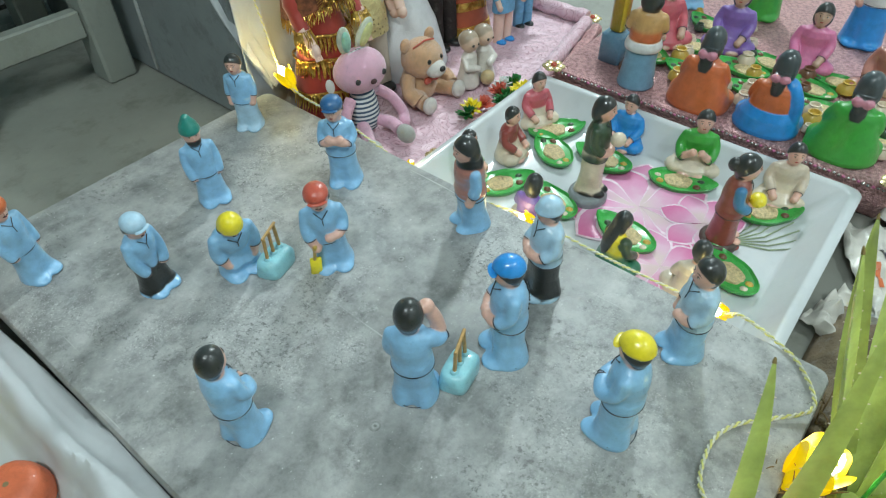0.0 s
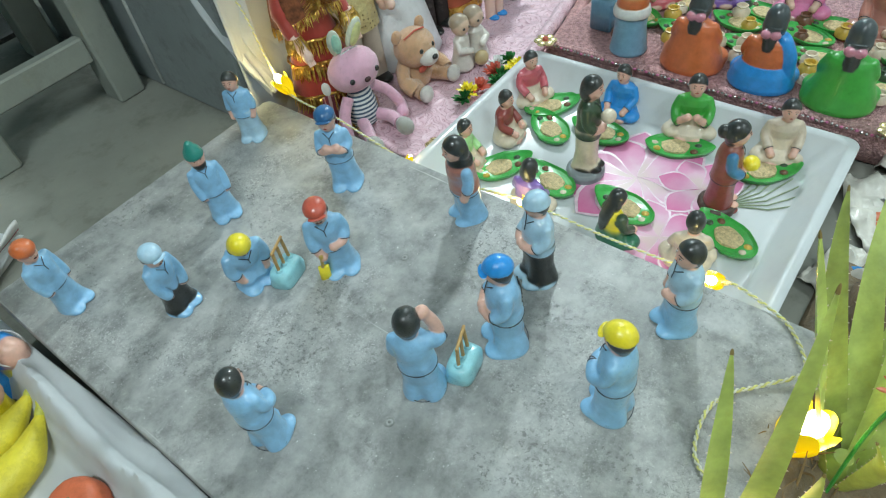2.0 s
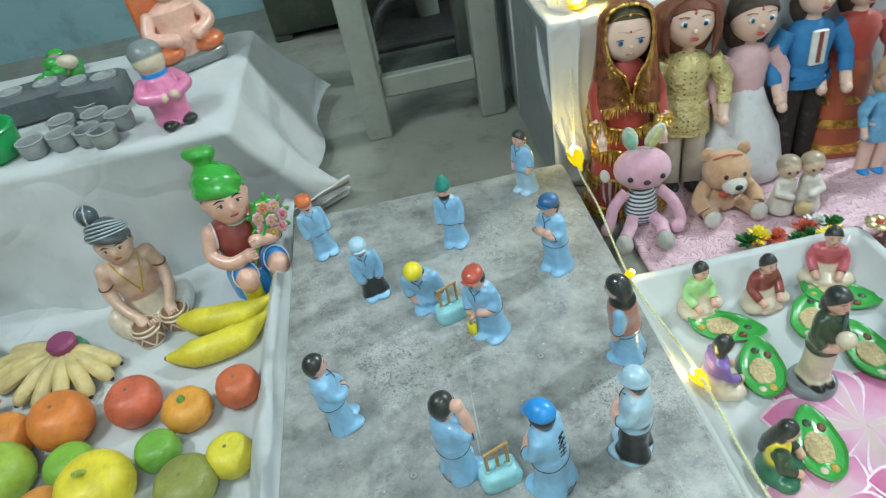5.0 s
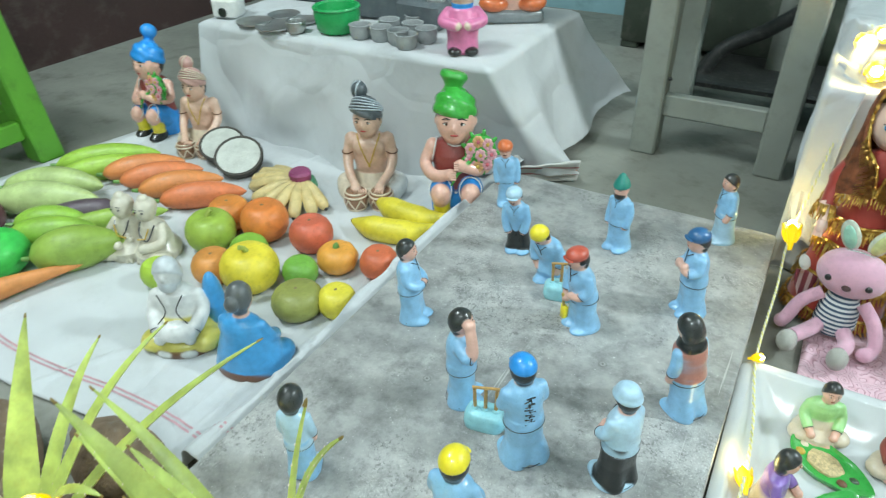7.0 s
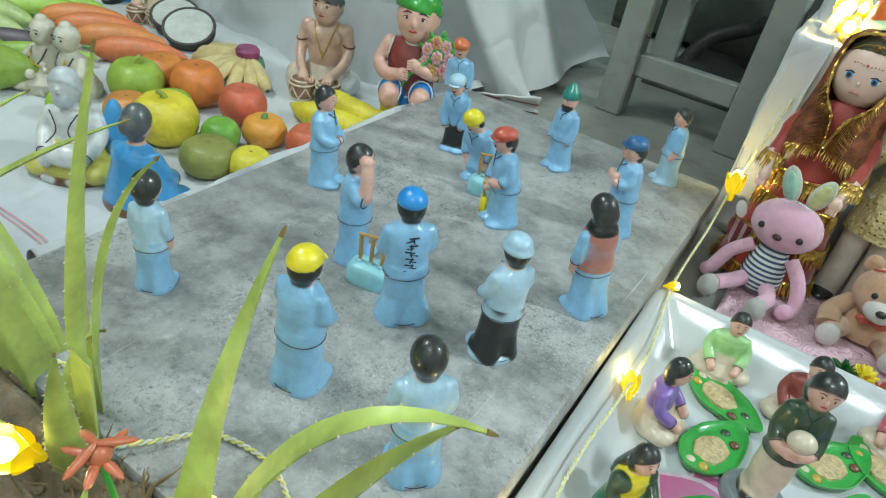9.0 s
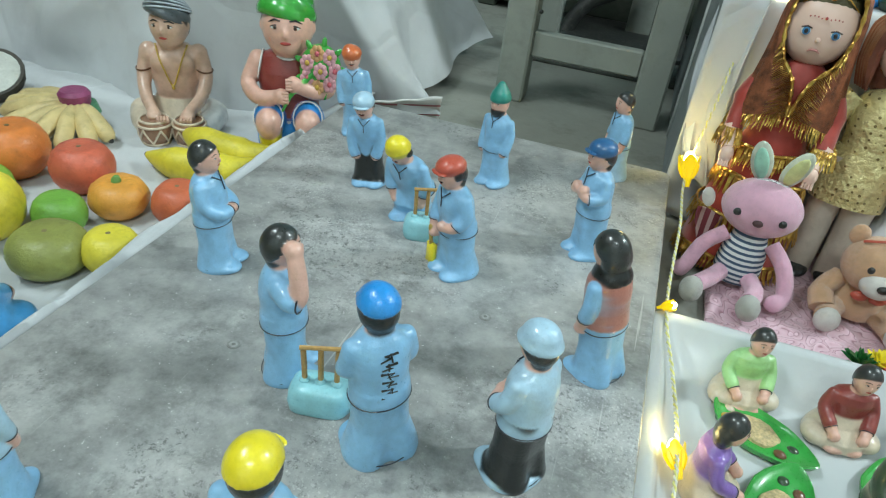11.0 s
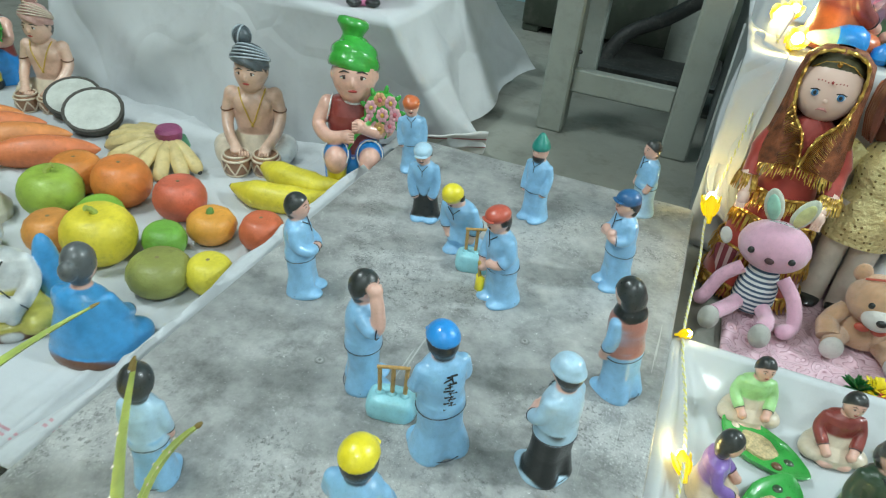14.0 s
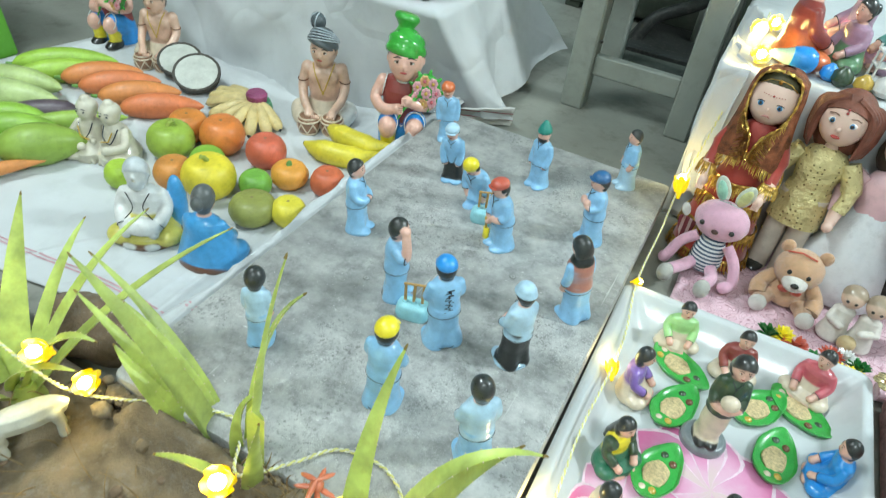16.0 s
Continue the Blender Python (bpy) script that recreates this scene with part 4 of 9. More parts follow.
def wicket(x, y, rz):
    w = empty("wicket", pose(x, y, -0.0004, 0, 0, rz))
    f = Form()
    f.rings([[(px * k * (1 + 0.05 * math.sin(3 * t + z * 300)), py * k, z) for t in [2 * math.pi * q / 28 for q in range(28)] for px, py in [(0.0212 * math.copysign(abs(math.cos(t)) ** 0.5, math.cos(t)), 0.0138 * math.copysign(abs(math.sin(t)) ** 0.55, math.sin(t)))]] for z, k in ((0, 0.97), (0.002, 1.02), (0.009, 1.0), (0.015, 0.95), (0.0185, 0.88), (0.0205, 0.74), (0.021, 0.4))], CYAN)
    for i in (-1, 0, 1):
        f.ball((i * 0.0108, 0, 0.0205), (0.0042, 0.0042, 0.0030), CYAN, n=10, k=6)
    f.done("base", w, "turquoise painted clay block", sharp=70)
    for i in (-1, 0, 1):
        s = Form()
        s.tube([(i * 0.0108, 0, 0.018), (i * 0.0112, 0.0005 + 0.002 * i, 0.0485)], 0.0019, STUMP, n=7)
        s.done("stump", w, "varnished wooden stick")
    b = Form()
    b.tube([(-0.0135, -0.002, 0.0505), (0.0135, 0.0025, 0.0505)], 0.0016, STUMP, n=7)
    b.done("bail", w)
    return tagged(w, "small wooden wicket on a turquoise clay base", "wicket", "wickets on the board")


wicket(0.073, 0.211, 15)
wicket(0.085, -0.024, 12)


# ---- larger seated statues ----
TURBANGREY = paint("grey_blue_stripe_paint", (0.42, 0.48, 0.52))
DRUMBROWN = paint("drum_brown_paint", (0.30, 0.16, 0.09))
DARKGREY = paint("dark_slate_paint", (0.09, 0.11, 0.12))
PALEROSE = paint("pale_rose_paint", (0.70, 0.36, 0.40))
AMBER = paint("amber_paint", (0.66, 0.36, 0.16))
FADEDPINK = paint("faded_pink_paint", (0.50, 0.30, 0.26))

def turban(F, c, r, col, band, off, knot):
    """Wrapped dome with slanting raised folds and a knot on top."""
    x, y, z = c
    rr = []
    for i in range(17):
        b = -0.30 + (math.pi / 2 + 0.28) * i / 16
        ring = []
        for j in range(28):
            a = 2 * math.pi * j / 28
            k = 1 + 0.11 * abs(math.sin(4.6 * b + 2.0 * math.sin(a + 0.6) + 0.5)) ** 0.8 - 0.05
            ring.append((x + r[0] * k * math.cos(b) * math.cos(a), y + r[1] * k * math.cos(b) * math.sin(a), z + r[2] * k * math.sin(b)))
        rr.append(ring)
    F.rings(rr, col)
    if band is not col:
        for i in range(5):
            zz = z + r[2] * (0.06 + 0.15 * i)
            q = math.sqrt(max(0.05, 1 - ((zz - z) / r[2]) ** 2)) * 1.03
            F.tube([(x + r[0] * q * math.cos(t), y + r[1] * q * math.sin(t), zz + 0.045 * math.cos(t + 0.5 + 0.2 * i)) for t in [2 * math.pi * k / 24 for k in range(25)]], 0.0065, band, n=6)
    kx, ky, kz = x + off[0], y + off[1], z + r[2] * 0.93
    if knot == "pot":
        F.loft([(kz - 0.05, 0.110, 0.110, kx, ky), (kz - 0.02, 0.080, 0.080, kx, ky), (kz + 0.005, 0.066, 0.066, kx - 0.004, ky), (kz + 0.03, 0.078, 0.078, kx - 0.006, ky + 0.004), (kz + 0.065, 0.108, 0.108, kx - 0.010, ky + 0.008), (kz + 0.092, 0.100, 0.100, kx - 0.012, ky + 0.010), (kz + 0.104, 0.070, 0.070, kx - 0.012, ky + 0.010), (kz + 0.100, 0.045, 0.045, kx - 0.012, ky + 0.010)], col, n=22, wob=0.03)
    elif knot == "ball":
        F.loft([(kz - 0.01, 0.07, 0.07, kx, ky), (kz + 0.02, 0.048, 0.048, kx, ky), (kz + 0.045, 0.05, 0.05, kx, ky)], col, n=16)
        F.ball((kx, ky, kz + 0.095), (0.082, 0.082, 0.066), col, n=18, k=10)
    else:
        F.ball((kx, ky, kz + 0.035), (0.078, 0.070, 0.068), col, n=18, k=10)
        for i in range(4):
            F.tube([(kx + 0.080 * math.cos(t) * math.cos(0.5 * i), ky + 0.074 * math.cos(t) * math.sin(0.5 * i), kz + 0.035 + 0.071 * math.sin(t)) for t in [2 * math.pi * k / 18 for k in range(19)]], 0.0075, band if i % 2 else col, n=6)


def seated_boy(name, x, y, heading, h, hatcol, shirt, shorts, socks, bouquet, label, knot="pot"):
    """Boy sitting with knees up, knotted turban, flowers in his arms."""
    F = Clay(size=h, fine=125)
    F.T = Matrix.Diagonal((h * 0.83, h * 0.92, h, 1)) @ Matrix.Rotation(radians(-4), 4, "X")
    for s in (-1, 1):
        F.loft([(0, 0.075, 0.10, s * 0.11, -0.17), (0.02, 0.08, 0.11, s * 0.11, -0.17), (0.06, 0.07, 0.08, s * 0.11, -0.15)], BLACK)
        F.loft([(0.05, 0.062, 0.062, s * 0.11, -0.14), (0.17, 0.070, 0.072, s * 0.11, -0.15), (0.18, 0.072, 0.074, s * 0.11, -0.15)], socks)
        F.loft([(0.175, 0.067, 0.069, s * 0.11, -0.15), (0.185, 0.070, 0.072, s * 0.11, -0.15), (0.20, 0.07, 0.072, s * 0.11, -0.15)], RED)
        F.soft(0.008).ball((s * 0.115, -0.180, 0.216), (0.077, 0.080, 0.080), SKIN)
        F.soft(0.006).tube([(s * 0.10, 0.02, 0.16), (s * 0.112, -0.06, 0.205), (s * 0.115, -0.120, 0.226)], [0.11, 0.103, 0.093], shorts, n=14)
        hoop(F, (s * 0.116, -0.185, 0.250), (0, -0.9, 0.42), 0.087, 0.005, WHITE)
    F.loft([(0.0, 0.20, 0.15, 0, 0.04), (0.1, 0.21, 0.16, 0, 0.04), (0.22, 0.19, 0.14, 0, 0.03)], shorts)
    F.loft([(0.20, 0.185, 0.14, 0, 0.03), (0.32, 0.175, 0.13, 0, 0.02), (0.44, 0.195, 0.125, 0, 0.02), (0.52, 0.17, 0.10, 0, 0.02), (0.555, 0.08, 0.075, 0, 0.01)], shirt)
    F.loft([(0.195, 0.188, 0.143, 0, 0.03), (0.21, 0.19, 0.145, 0, 0.03)], WHITE)
    for s in (-1, 1):
        F.ball((s * 0.186, 0.018, 0.472), (0.058, 0.064, 0.066), SKIN)
        F.tube([(s * (0.170 - 0.018 * math.cos(t)), 0.02 + 0.076 * math.sin(t), 0.462 + 0.074 * math.cos(t)) for t in [2 * math.pi * k / 18 for k in range(19)]], 0.007, WHITE, n=5)
        F.tube(smooth_path([(s * 0.20, 0.01, 0.46), (s * 0.240, -0.03, 0.375), (s * 0.165, -0.135, 0.355 + 0.02 * s), (s * 0.045, -0.175, 0.385 + 0.03 * s)], 5), [0.052 - 0.0011 * i for i in range(16)], SKIN, n=14)
        F.ball((s * 0.035, -0.185, 0.390 + 0.032 * s), (0.046, 0.040, 0.040), SKIN)
        for f in range(4):
            F.tube([(s * 0.030, -0.215, 0.372 + 0.032 * s + 0.015 * f), (-s * 0.008, -0.218, 0.370 + 0.032 * s + 0.015 * f)], 0.0085, SKIN, n=6)
    F.loft([(0.53, 0.065, 0.065, 0, 0), (0.58, 0.06, 0.06, 0, 0)], SKIN)
    hoop(F, (0, -0.008, 0.548), (0, -0.35, 1.0), 0.088, 0.007, WHITE)
    F.T = F.T @ Matrix.Rotation(radians(-3), 4, "Z")
    face(F, (0, -0.025, 0.665), (0.148, 0.134, 0.142), SKIN, eye=1.12)
    for s in (-1, 1):
        F.ball((s * 0.070, -0.110, 0.628), (0.034, 0.020, 0.030), surface("cheek_blush", (0.74, 0.36, 0.27), rough=0.35), n=8, k=5)
    F.cut_ball((0, -0.004, 0.675), (0.155, 0.141, 0.144), HAIR, (0, 0.76, 0.65), 0.06)
    F.T = F.T @ Matrix.Rotation(radians(3), 4, "Z")
    whole = F.T
    F.T = whole @ Matrix.Translation((0, 0.014, 0.775)) @ Matrix.Rotation(radians(9), 4, "Y") @ Matrix.Rotation(radians(-9), 4, "X") @ Matrix.Translation((0, -0.014, -0.775))
    turban(F, (0, 0.018, 0.730), (0.166, 0.158, 0.135), hatcol, hatcol, (-0.03, 0.035), knot)
    F.T = whole
    if bouquet:
        F.tube([(-0.03, -0.20, 0.29), (0.02, -0.20, 0.37), (0.14, -0.16, 0.47)], [0.009, 0.011, 0.016], GREEN)
        F.ball((0.19, -0.12, 0.49), (0.122, 0.055, 0.122), GREEN, n=18, k=10)
        for k in range(9):
            b = k * 0.698
            F.ball((0.19 + 0.125 * math.cos(b), -0.13, 0.49 + 0.125 * math.sin(b)), (0.034, 0.012, 0.016), GREEN, Euler((0, -b, 0)).to_matrix(), 8, 5)
        for i in range(8):
            b0 = i * 0.898
            cx, cz = (0.19, 0.49) if i == 7 else (0.19 + 0.084 * math.cos(b0), 0.49 + 0.084 * math.sin(b0))
            cy = -0.182 if i == 7 else -0.165
            col = AMBER if i in (2, 5) else PALEROSE
            for k in range(7):
                b = k * 0.898 + i
                F.ball((cx + 0.026 * math.cos(b), cy, cz + 0.026 * math.sin(b)), (0.0175, 0.010, 0.0175), col, n=9, k=6)
            F.ball((cx, cy - 0.007, cz), (0.014, 0.010, 0.014), GOLDP if i % 2 else ROSE, n=9, k=6)
    return tagged(F.done(name, at=pose(x, y, FLOOR + 0.004, 0, 0, heading + 90)), label, "statue", "seated boy statues")


def drummer(name, x, y, heading, h, hatcol, band, label):
    """Bare-chested boy sitting cross-legged behind two small drums."""
    F = Clay(size=h, fine=115)
    F.T = Matrix.Diagonal((h * 0.84, h * 0.88, h, 1))
    for s in (-1, 1):
        F.tube(smooth_path([(s * 0.12, 0.10, 0.09), (s * 0.27, 0.0, 0.10), (s * 0.22, -0.15, 0.08), (s * 0.04, -0.19, 0.06)], 5), [0.10] * 6 + [0.085] * 5 + [0.065] * 5, WHITE if s > 0 else CREAM, n=12)
        cx, cy = s * 0.125, -0.29
        F.soft(0.004).loft([(0, 0.085, 0.085, cx, cy), (0.06, 0.118, 0.118, cx, cy), (0.13, 0.122, 0.122, cx, cy), (0.165, 0.105, 0.105, cx, cy)], DRUMBROWN)
        for z, r in ((0.020, 0.100), (0.140, 0.121), (0.168, 0.102)):
            F.tube([(cx + r * math.cos(a), cy + r * math.sin(a), z) for a in [2 * math.pi * k / 20 for k in range(21)]], 0.009, CREAM, n=6)
        for k in range(12):
            a, b = k * 0.5236, (k + 1) * 0.5236
            lo, hi = (0.035, 0.109), (0.125, 0.125)
            (z1, r1), (z2, r2) = (lo, hi) if k % 2 else (hi, lo)
            F.tube([(cx + r1 * math.cos(a), cy + r1 * math.sin(a), z1), (cx + 0.122 * math.cos((a + b) / 2), cy + 0.122 * math.sin((a + b) / 2), 0.08), (cx + r2 * math.cos(b), cy + r2 * math.sin(b), z2)], 0.008, CREAM, n=5)
    F.soft(0.02)
    F.loft([(0.0, 0.20, 0.18, 0, 0.05), (0.10, 0.21, 0.19, 0, 0.05), (0.22, 0.17, 0.13, 0, 0.05)], CREAM)
    F.loft([(0.2, 0.155, 0.115, 0, 0.05), (0.29, 0.168, 0.13, 0, 0.045), (0.42, 0.182, 0.128, 0, 0.05), (0.50, 0.178, 0.112, 0, 0.05), (0.555, 0.12, 0.085, 0, 0.05), (0.58, 0.07, 0.07, 0, 0.04)], TAN)
    for s in (-1, 1):
        F.ball((s * 0.078, -0.038, 0.45), (0.080, 0.042, 0.066), TAN, n=16, k=10)
        F.ball((s * 0.172, 0.05, 0.492), (0.066, 0.068, 0.066), TAN, n=18, k=12)
        F.tube(smooth_path([(s * 0.19, 0.05, 0.50), (s * 0.228, 0.01, 0.36), (s * 0.20, -0.12, 0.26), (s * 0.125, -0.27, 0.205)], 5), [0.060 - 0.0014 * i for i in range(16)], TAN, n=14)
        F.ball((s * 0.120, -0.30, 0.196), (0.052, 0.058, 0.028), TAN)
        for f in range(4):
            F.tube([(s * 0.085 + 0.022 * f, -0.335, 0.196), (s * 0.080 + 0.024 * f, -0.378, 0.184)], 0.012, TAN, n=6)
        hoop(F, (s * 0.222, 0.022, 0.405), (s * 0.1, -0.1, 1.0), 0.060, 0.006, BROWN)
    F.tube(smooth_path([(0.115, 0.0, 0.565), (0.085, -0.072, 0.50), (0.050, -0.093, 0.42), (0, -0.098, 0.325), (-0.050, -0.093, 0.42), (-0.085, -0.072, 0.50), (-0.115, 0.0, 0.565)], 4), 0.0065, GOLDP, n=6)
    F.ball((0, -0.100, 0.315), (0.014, 0.008, 0.018), GOLDP, n=8, k=5)
    F.loft([(0.56, 0.06, 0.06, 0, 0.03), (0.61, 0.055, 0.055, 0, 0.02)], TAN)
    whole = F.T
    F.T = whole @ Matrix.Rotation(radians(-13), 4, "Z")
    face(F, (0, 0.0, 0.69), (0.140, 0.130, 0.140), TAN, eye=1.12)
    F.cut_ball((0, 0.016, 0.70), (0.147, 0.136, 0.145), HAIR, (0.10, 0.74, 0.66), 0.08)
    F.T = F.T @ Matrix.Translation((0, 0.02, 0.80)) @ Matrix.Rotation(radians(12), 4, "Y") @ Matrix.Rotation(radians(-12), 4, "X") @ Matrix.Translation((0, -0.02, -0.80))
    turban(F, (0, 0.024, 0.765), (0.160, 0.150, 0.115), hatcol, band, (-0.105, 0.02), "swirl")
    F.T = whole
    return tagged(F.done(name, at=pose(x, y, FLOOR + 0.004, 0, 0, heading + 90)), label, "statue", "seated drummer statues")


seated_boy("seated_boy_statue", -0.210, 0.442, 297, 0.264, GREEN, MAROON, BLUE, YELLOW, True, "glossy clay boy in green turban and maroon vest hugging a bouquet")
seated_boy("seated_boy_statue", -0.980, 0.440, 275, 0.236, BLUE, MAROON, BLUE, YELLOW, True, "glossy clay boy in blue turban and red vest hugging flowers", "ball")
drummer("drummer_statue", -0.386, 0.432, 298, 0.216, DARKGREY, TURBANGREY, "bare-chested clay drummer in grey striped turban with two small drums")
drummer("drummer_statue", -0.828, 0.430, 293, 0.198, FADEDPINK, BEIGE, "bare-chested clay drummer in faded pink turban with two small drums")


# ---- clay fruit and vegetables on the white cloth ----
CLOTH = FLOOR + 0.005


def round_fruit(name, x, y, d, rgb, label, squash=0.85, ribs=0, stem=None, top=None, category="fruit"):
    t = empty(name, pose(x, y, CLOTH - 0.002, 0, 0, hash((round(x * 1000), round(y * 1000))) % 360))
    F = Form()
    r, rr, n = d / 2, [], 20
    hh = d * squash
    for i in range(11):
        b = math.pi * i / 10 - math.pi / 2
        b = max(-1.35, min(1.35, b))
        ring = []
        dip = 0.10 * hh * max(0, (math.sin(b) - 0.80) / 0.2) if top != "point" else 0
        for j in range(n):
            a = 2 * math.pi * j / n
            k = 1 - (0.05 * (0.5 + 0.5 * math.cos(ribs * a)) if ribs else 0) + 0.012 * math.sin(2 * a + x * 90)
            ring.append((r * k * math.cos(b) ** 0.85 * math.cos(a), r * k * math.cos(b) ** 0.85 * math.sin(a), hh / 2 + hh / 2 * math.sin(b) - dip))
        rr.append(ring)
    F.rings(rr, fruit_mat(name + "_%02d%02d%02d" % tuple(int(c * 99) for c in rgb), rgb))
    F.done("skin", t)
    s = Form()
    zt = hh * 0.93
    if stem == "knob":
        s.loft([(zt - 0.004, 0.006, 0.006), (zt + 0.002, 0.005, 0.005), (zt + 0.005, 0.003, 0.003, 0.001, 0)], fruit_mat("stalk_green", (0.12, 0.30, 0.04)), 8)
    elif stem == "long":
        s.tube([(0, 0, zt - 0.003), (0.003, 0.001, zt + 0.004), (0.009, 0.003, zt + 0.008)], [0.005, 0.0035, 0.004], fruit_mat("stalk_pale", (0.40, 0.50, 0.08)), 8)
    else:
        s.loft([(zt - 0.006, 0.003, 0.003), (zt - 0.0015, 0.0026, 0.0026)], fruit_mat("stalk_scar", (0.22, 0.16, 0.06)), 8)
    s.done("stalk", t)
    return tagged(t, label, category, "clay fruit on the white cloth")


round_fruit("lemon", -0.223, 0.114, 0.058, (0.80, 0.68, 0.03), "bright yellow clay lemon on white cloth", 0.88)
round_fruit("mango", -0.272, 0.086, 0.076, (0.28, 0.30, 0.05), "dull green clay mango on white cloth", 0.72)
round_fruit("lime", -0.318, 0.145, 0.056, (0.16, 0.42, 0.03), "green clay lime on white cloth", 0.88)
round_fruit("pumpkin", -0.291, 0.202, 0.068, (0.85, 0.36, 0.03), "orange ribbed clay pumpkin with green stalk", 0.72, ribs=9, stem="knob")
round_fruit("tomato", -0.224, 0.220, 0.062, (0.70, 0.14, 0.04), "red clay tomato on white cloth", 0.86, ribs=4)
round_fruit("apple", -0.364, 0.228, 0.072, (0.75, 0.14, 0.06), "pinkish red clay apple on white cloth", 0.90)
round_fruit("orange", -0.456, 0.218, 0.082, (0.80, 0.22, 0.02), "deep orange clay orange on white cloth", 0.90)
round_fruit("orange", -0.534, 0.212, 0.074, (0.78, 0.25, 0.02), "orange clay orange behind the guava", 0.85)
round_fruit("guava", -0.514, 0.152, 0.084, (0.34, 0.50, 0.04), "light green clay guava with pale stalk", 0.85, stem="long")
round_fruit("guava", -0.431, 0.152, 0.062, (0.22, 0.48, 0.03), "small green clay guava on white cloth", 0.80)
round_fruit("orange", -0.442, 0.087, 0.066, (0.72, 0.28, 0.04), "brownish orange clay orange on white cloth", 0.88)
round_fruit("grapefruit", -0.378, 0.102, 0.090, (0.84, 0.68, 0.02), "large yellow clay grapefruit on white cloth", 0.85, stem="long")
round_fruit("lime", -0.510, 0.037, 0.052, (0.40, 0.60, 0.03), "yellow-green clay lime beside white figures", 0.95)
round_fruit("onion", -0.912, -0.001, 0.066, (0.14, 0.03, 0.045), "purple clay onion on white cloth", 0.9, category="vegetable")
round_fruit("guava", -0.984, 0.014, 0.07, (0.22, 0.48, 0.03), "green clay guava at the cloth edge", 0.85)
round_fruit("guava", -0.964, -0.073, 0.085, (0.22, 0.52, 0.03), "green clay guava among red fruit", 0.7)
round_fruit("tomato", -0.896, -0.084, 0.07, (0.50, 0.10, 0.05), "dull red clay tomato among green fruit", 0.85)
round_fruit("tomato", -0.828, -0.084, 0.066, (0.66, 0.15, 0.03), "orange-red clay tomato among green fruit", 0.85)
round_fruit("apple", -0.867, -0.135, 0.07, (0.26, 0.52, 0.03), "green clay apple on white cloth", 0.85)
round_fruit("beetroot", -0.772, -0.147, 0.058, (0.22, 0.02, 0.03), "dark red clay beetroot on white cloth", 0.9, category="vegetable")
round_fruit("beetroot", -0.722, -0.155, 0.056, (0.25, 0.03, 0.04), "dark red clay beetroot beside another", 0.9, category="vegetable")


def long_fruit(name, x, y, length, width, rz, rgb, label, bend=0.1, end="point", category="vegetable", lift=0.0, flat=1.0, tip=None):
    t = empty(name, pose(x, y, CLOTH - 0.001 + lift, 0, 0, rz))
    F, n = Form(), 18
    r = width / 2
    pts, rad = [], []
    for i in range(n + 1):
        u = i / n
        if end == "point":
            w = math.sin(math.pi * min(1, u ** 0.8)) ** 0.6
        elif end == "carrot":
            w = (1 - u) ** 0.75 * 0.9 + 0.08 if u > 0.06 else 0.6 + u * 5
        else:
            w = min(1, 8 * u, 6 * (1 - u)) ** 0.5 * (0.72 + 0.28 * math.sin(math.pi * u))
        w = max(w, 0.06)
        pts.append(((u - 0.5) * length, bend * length * 4 * u * (1 - u) - bend * length * 0.5, r * flat))
        rad.append(r * w)
    F.tube(pts, rad, fruit_mat(name + "_%02d%02d%02d" % tuple(int(c * 99) for c in rgb), rgb), n=12, flat=flat)
    F.done("skin", t)
    s = Form()
    s.tube([pts[0], (pts[0][0] - 0.010, pts[0][1] - 0.002, pts[0][2] + 0.003)], [0.0045, 0.003], tip or fruit_mat("stalk_green", (0.12, 0.30, 0.04)), n=7)
    s.done("stalk", t)
    return tagged(t, label, category, "clay fruit on the white cloth")


for x, y, rz, k in ((-0.826, 0.268, 50, 0.24), (-0.768, 0.262, 48, 0.20), (-0.704, 0.254, 46, 0.25), (-0.632, 0.242, 42, 0.19)):
    long_fruit("carrot", x, y, 0.155, 0.050, rz, (0.74, k + 0.0, 0.05), "orange clay carrot lying in a row on white cloth", 0.05)
long_fruit("green_banana", -0.925, 0.262, 0.20, 0.052, 44, (0.32, 0.54, 0.03), "green clay plantain on white cloth", 0.08, category="fruit")
long_fruit("green_banana", -0.885, 0.232, 0.19, 0.050, 48, (0.36, 0.58, 0.04), "green clay plantain lying against another", 0.08, category="fruit")
long_fruit("bottle_gourd", -0.905, 0.130, 0.19, 0.062, 30, (0.46, 0.58, 0.20), "pale green clay gourd on white cloth")
long_fruit("bottle_gourd", -0.862, 0.086, 0.20, 0.066, 28, (0.50, 0.62, 0.24), "pale green clay gourd beside aubergine", 0.04)
long_fruit("aubergine", -0.778, 0.096, 0.125, 0.046, 46, (0.07, 0.04, 0.06), "dark purple clay aubergine on white cloth", 0.05, "round")
long_fruit("okra", -0.718, 0.118, 0.175, 0.036, 48, (0.32, 0.50, 0.05), "light green clay okra on white cloth", 0.03)
long_fruit("green_papaya", -0.660, 0.010, 0.140, 0.074, 52, (0.27, 0.42, 0.04), "dark green clay papaya on white cloth", 0.04)
long_fruit("green_papaya", -0.755, 0.026, 0.150, 0.056, 40, (0.27, 0.50, 0.03), "green clay papaya on white cloth", 0.05)
long_fruit("green_papaya", -0.800, 0.050, 0.12, 0.052, 40, (0.28, 0.52, 0.03), "green clay papaya behind another", 0.05)
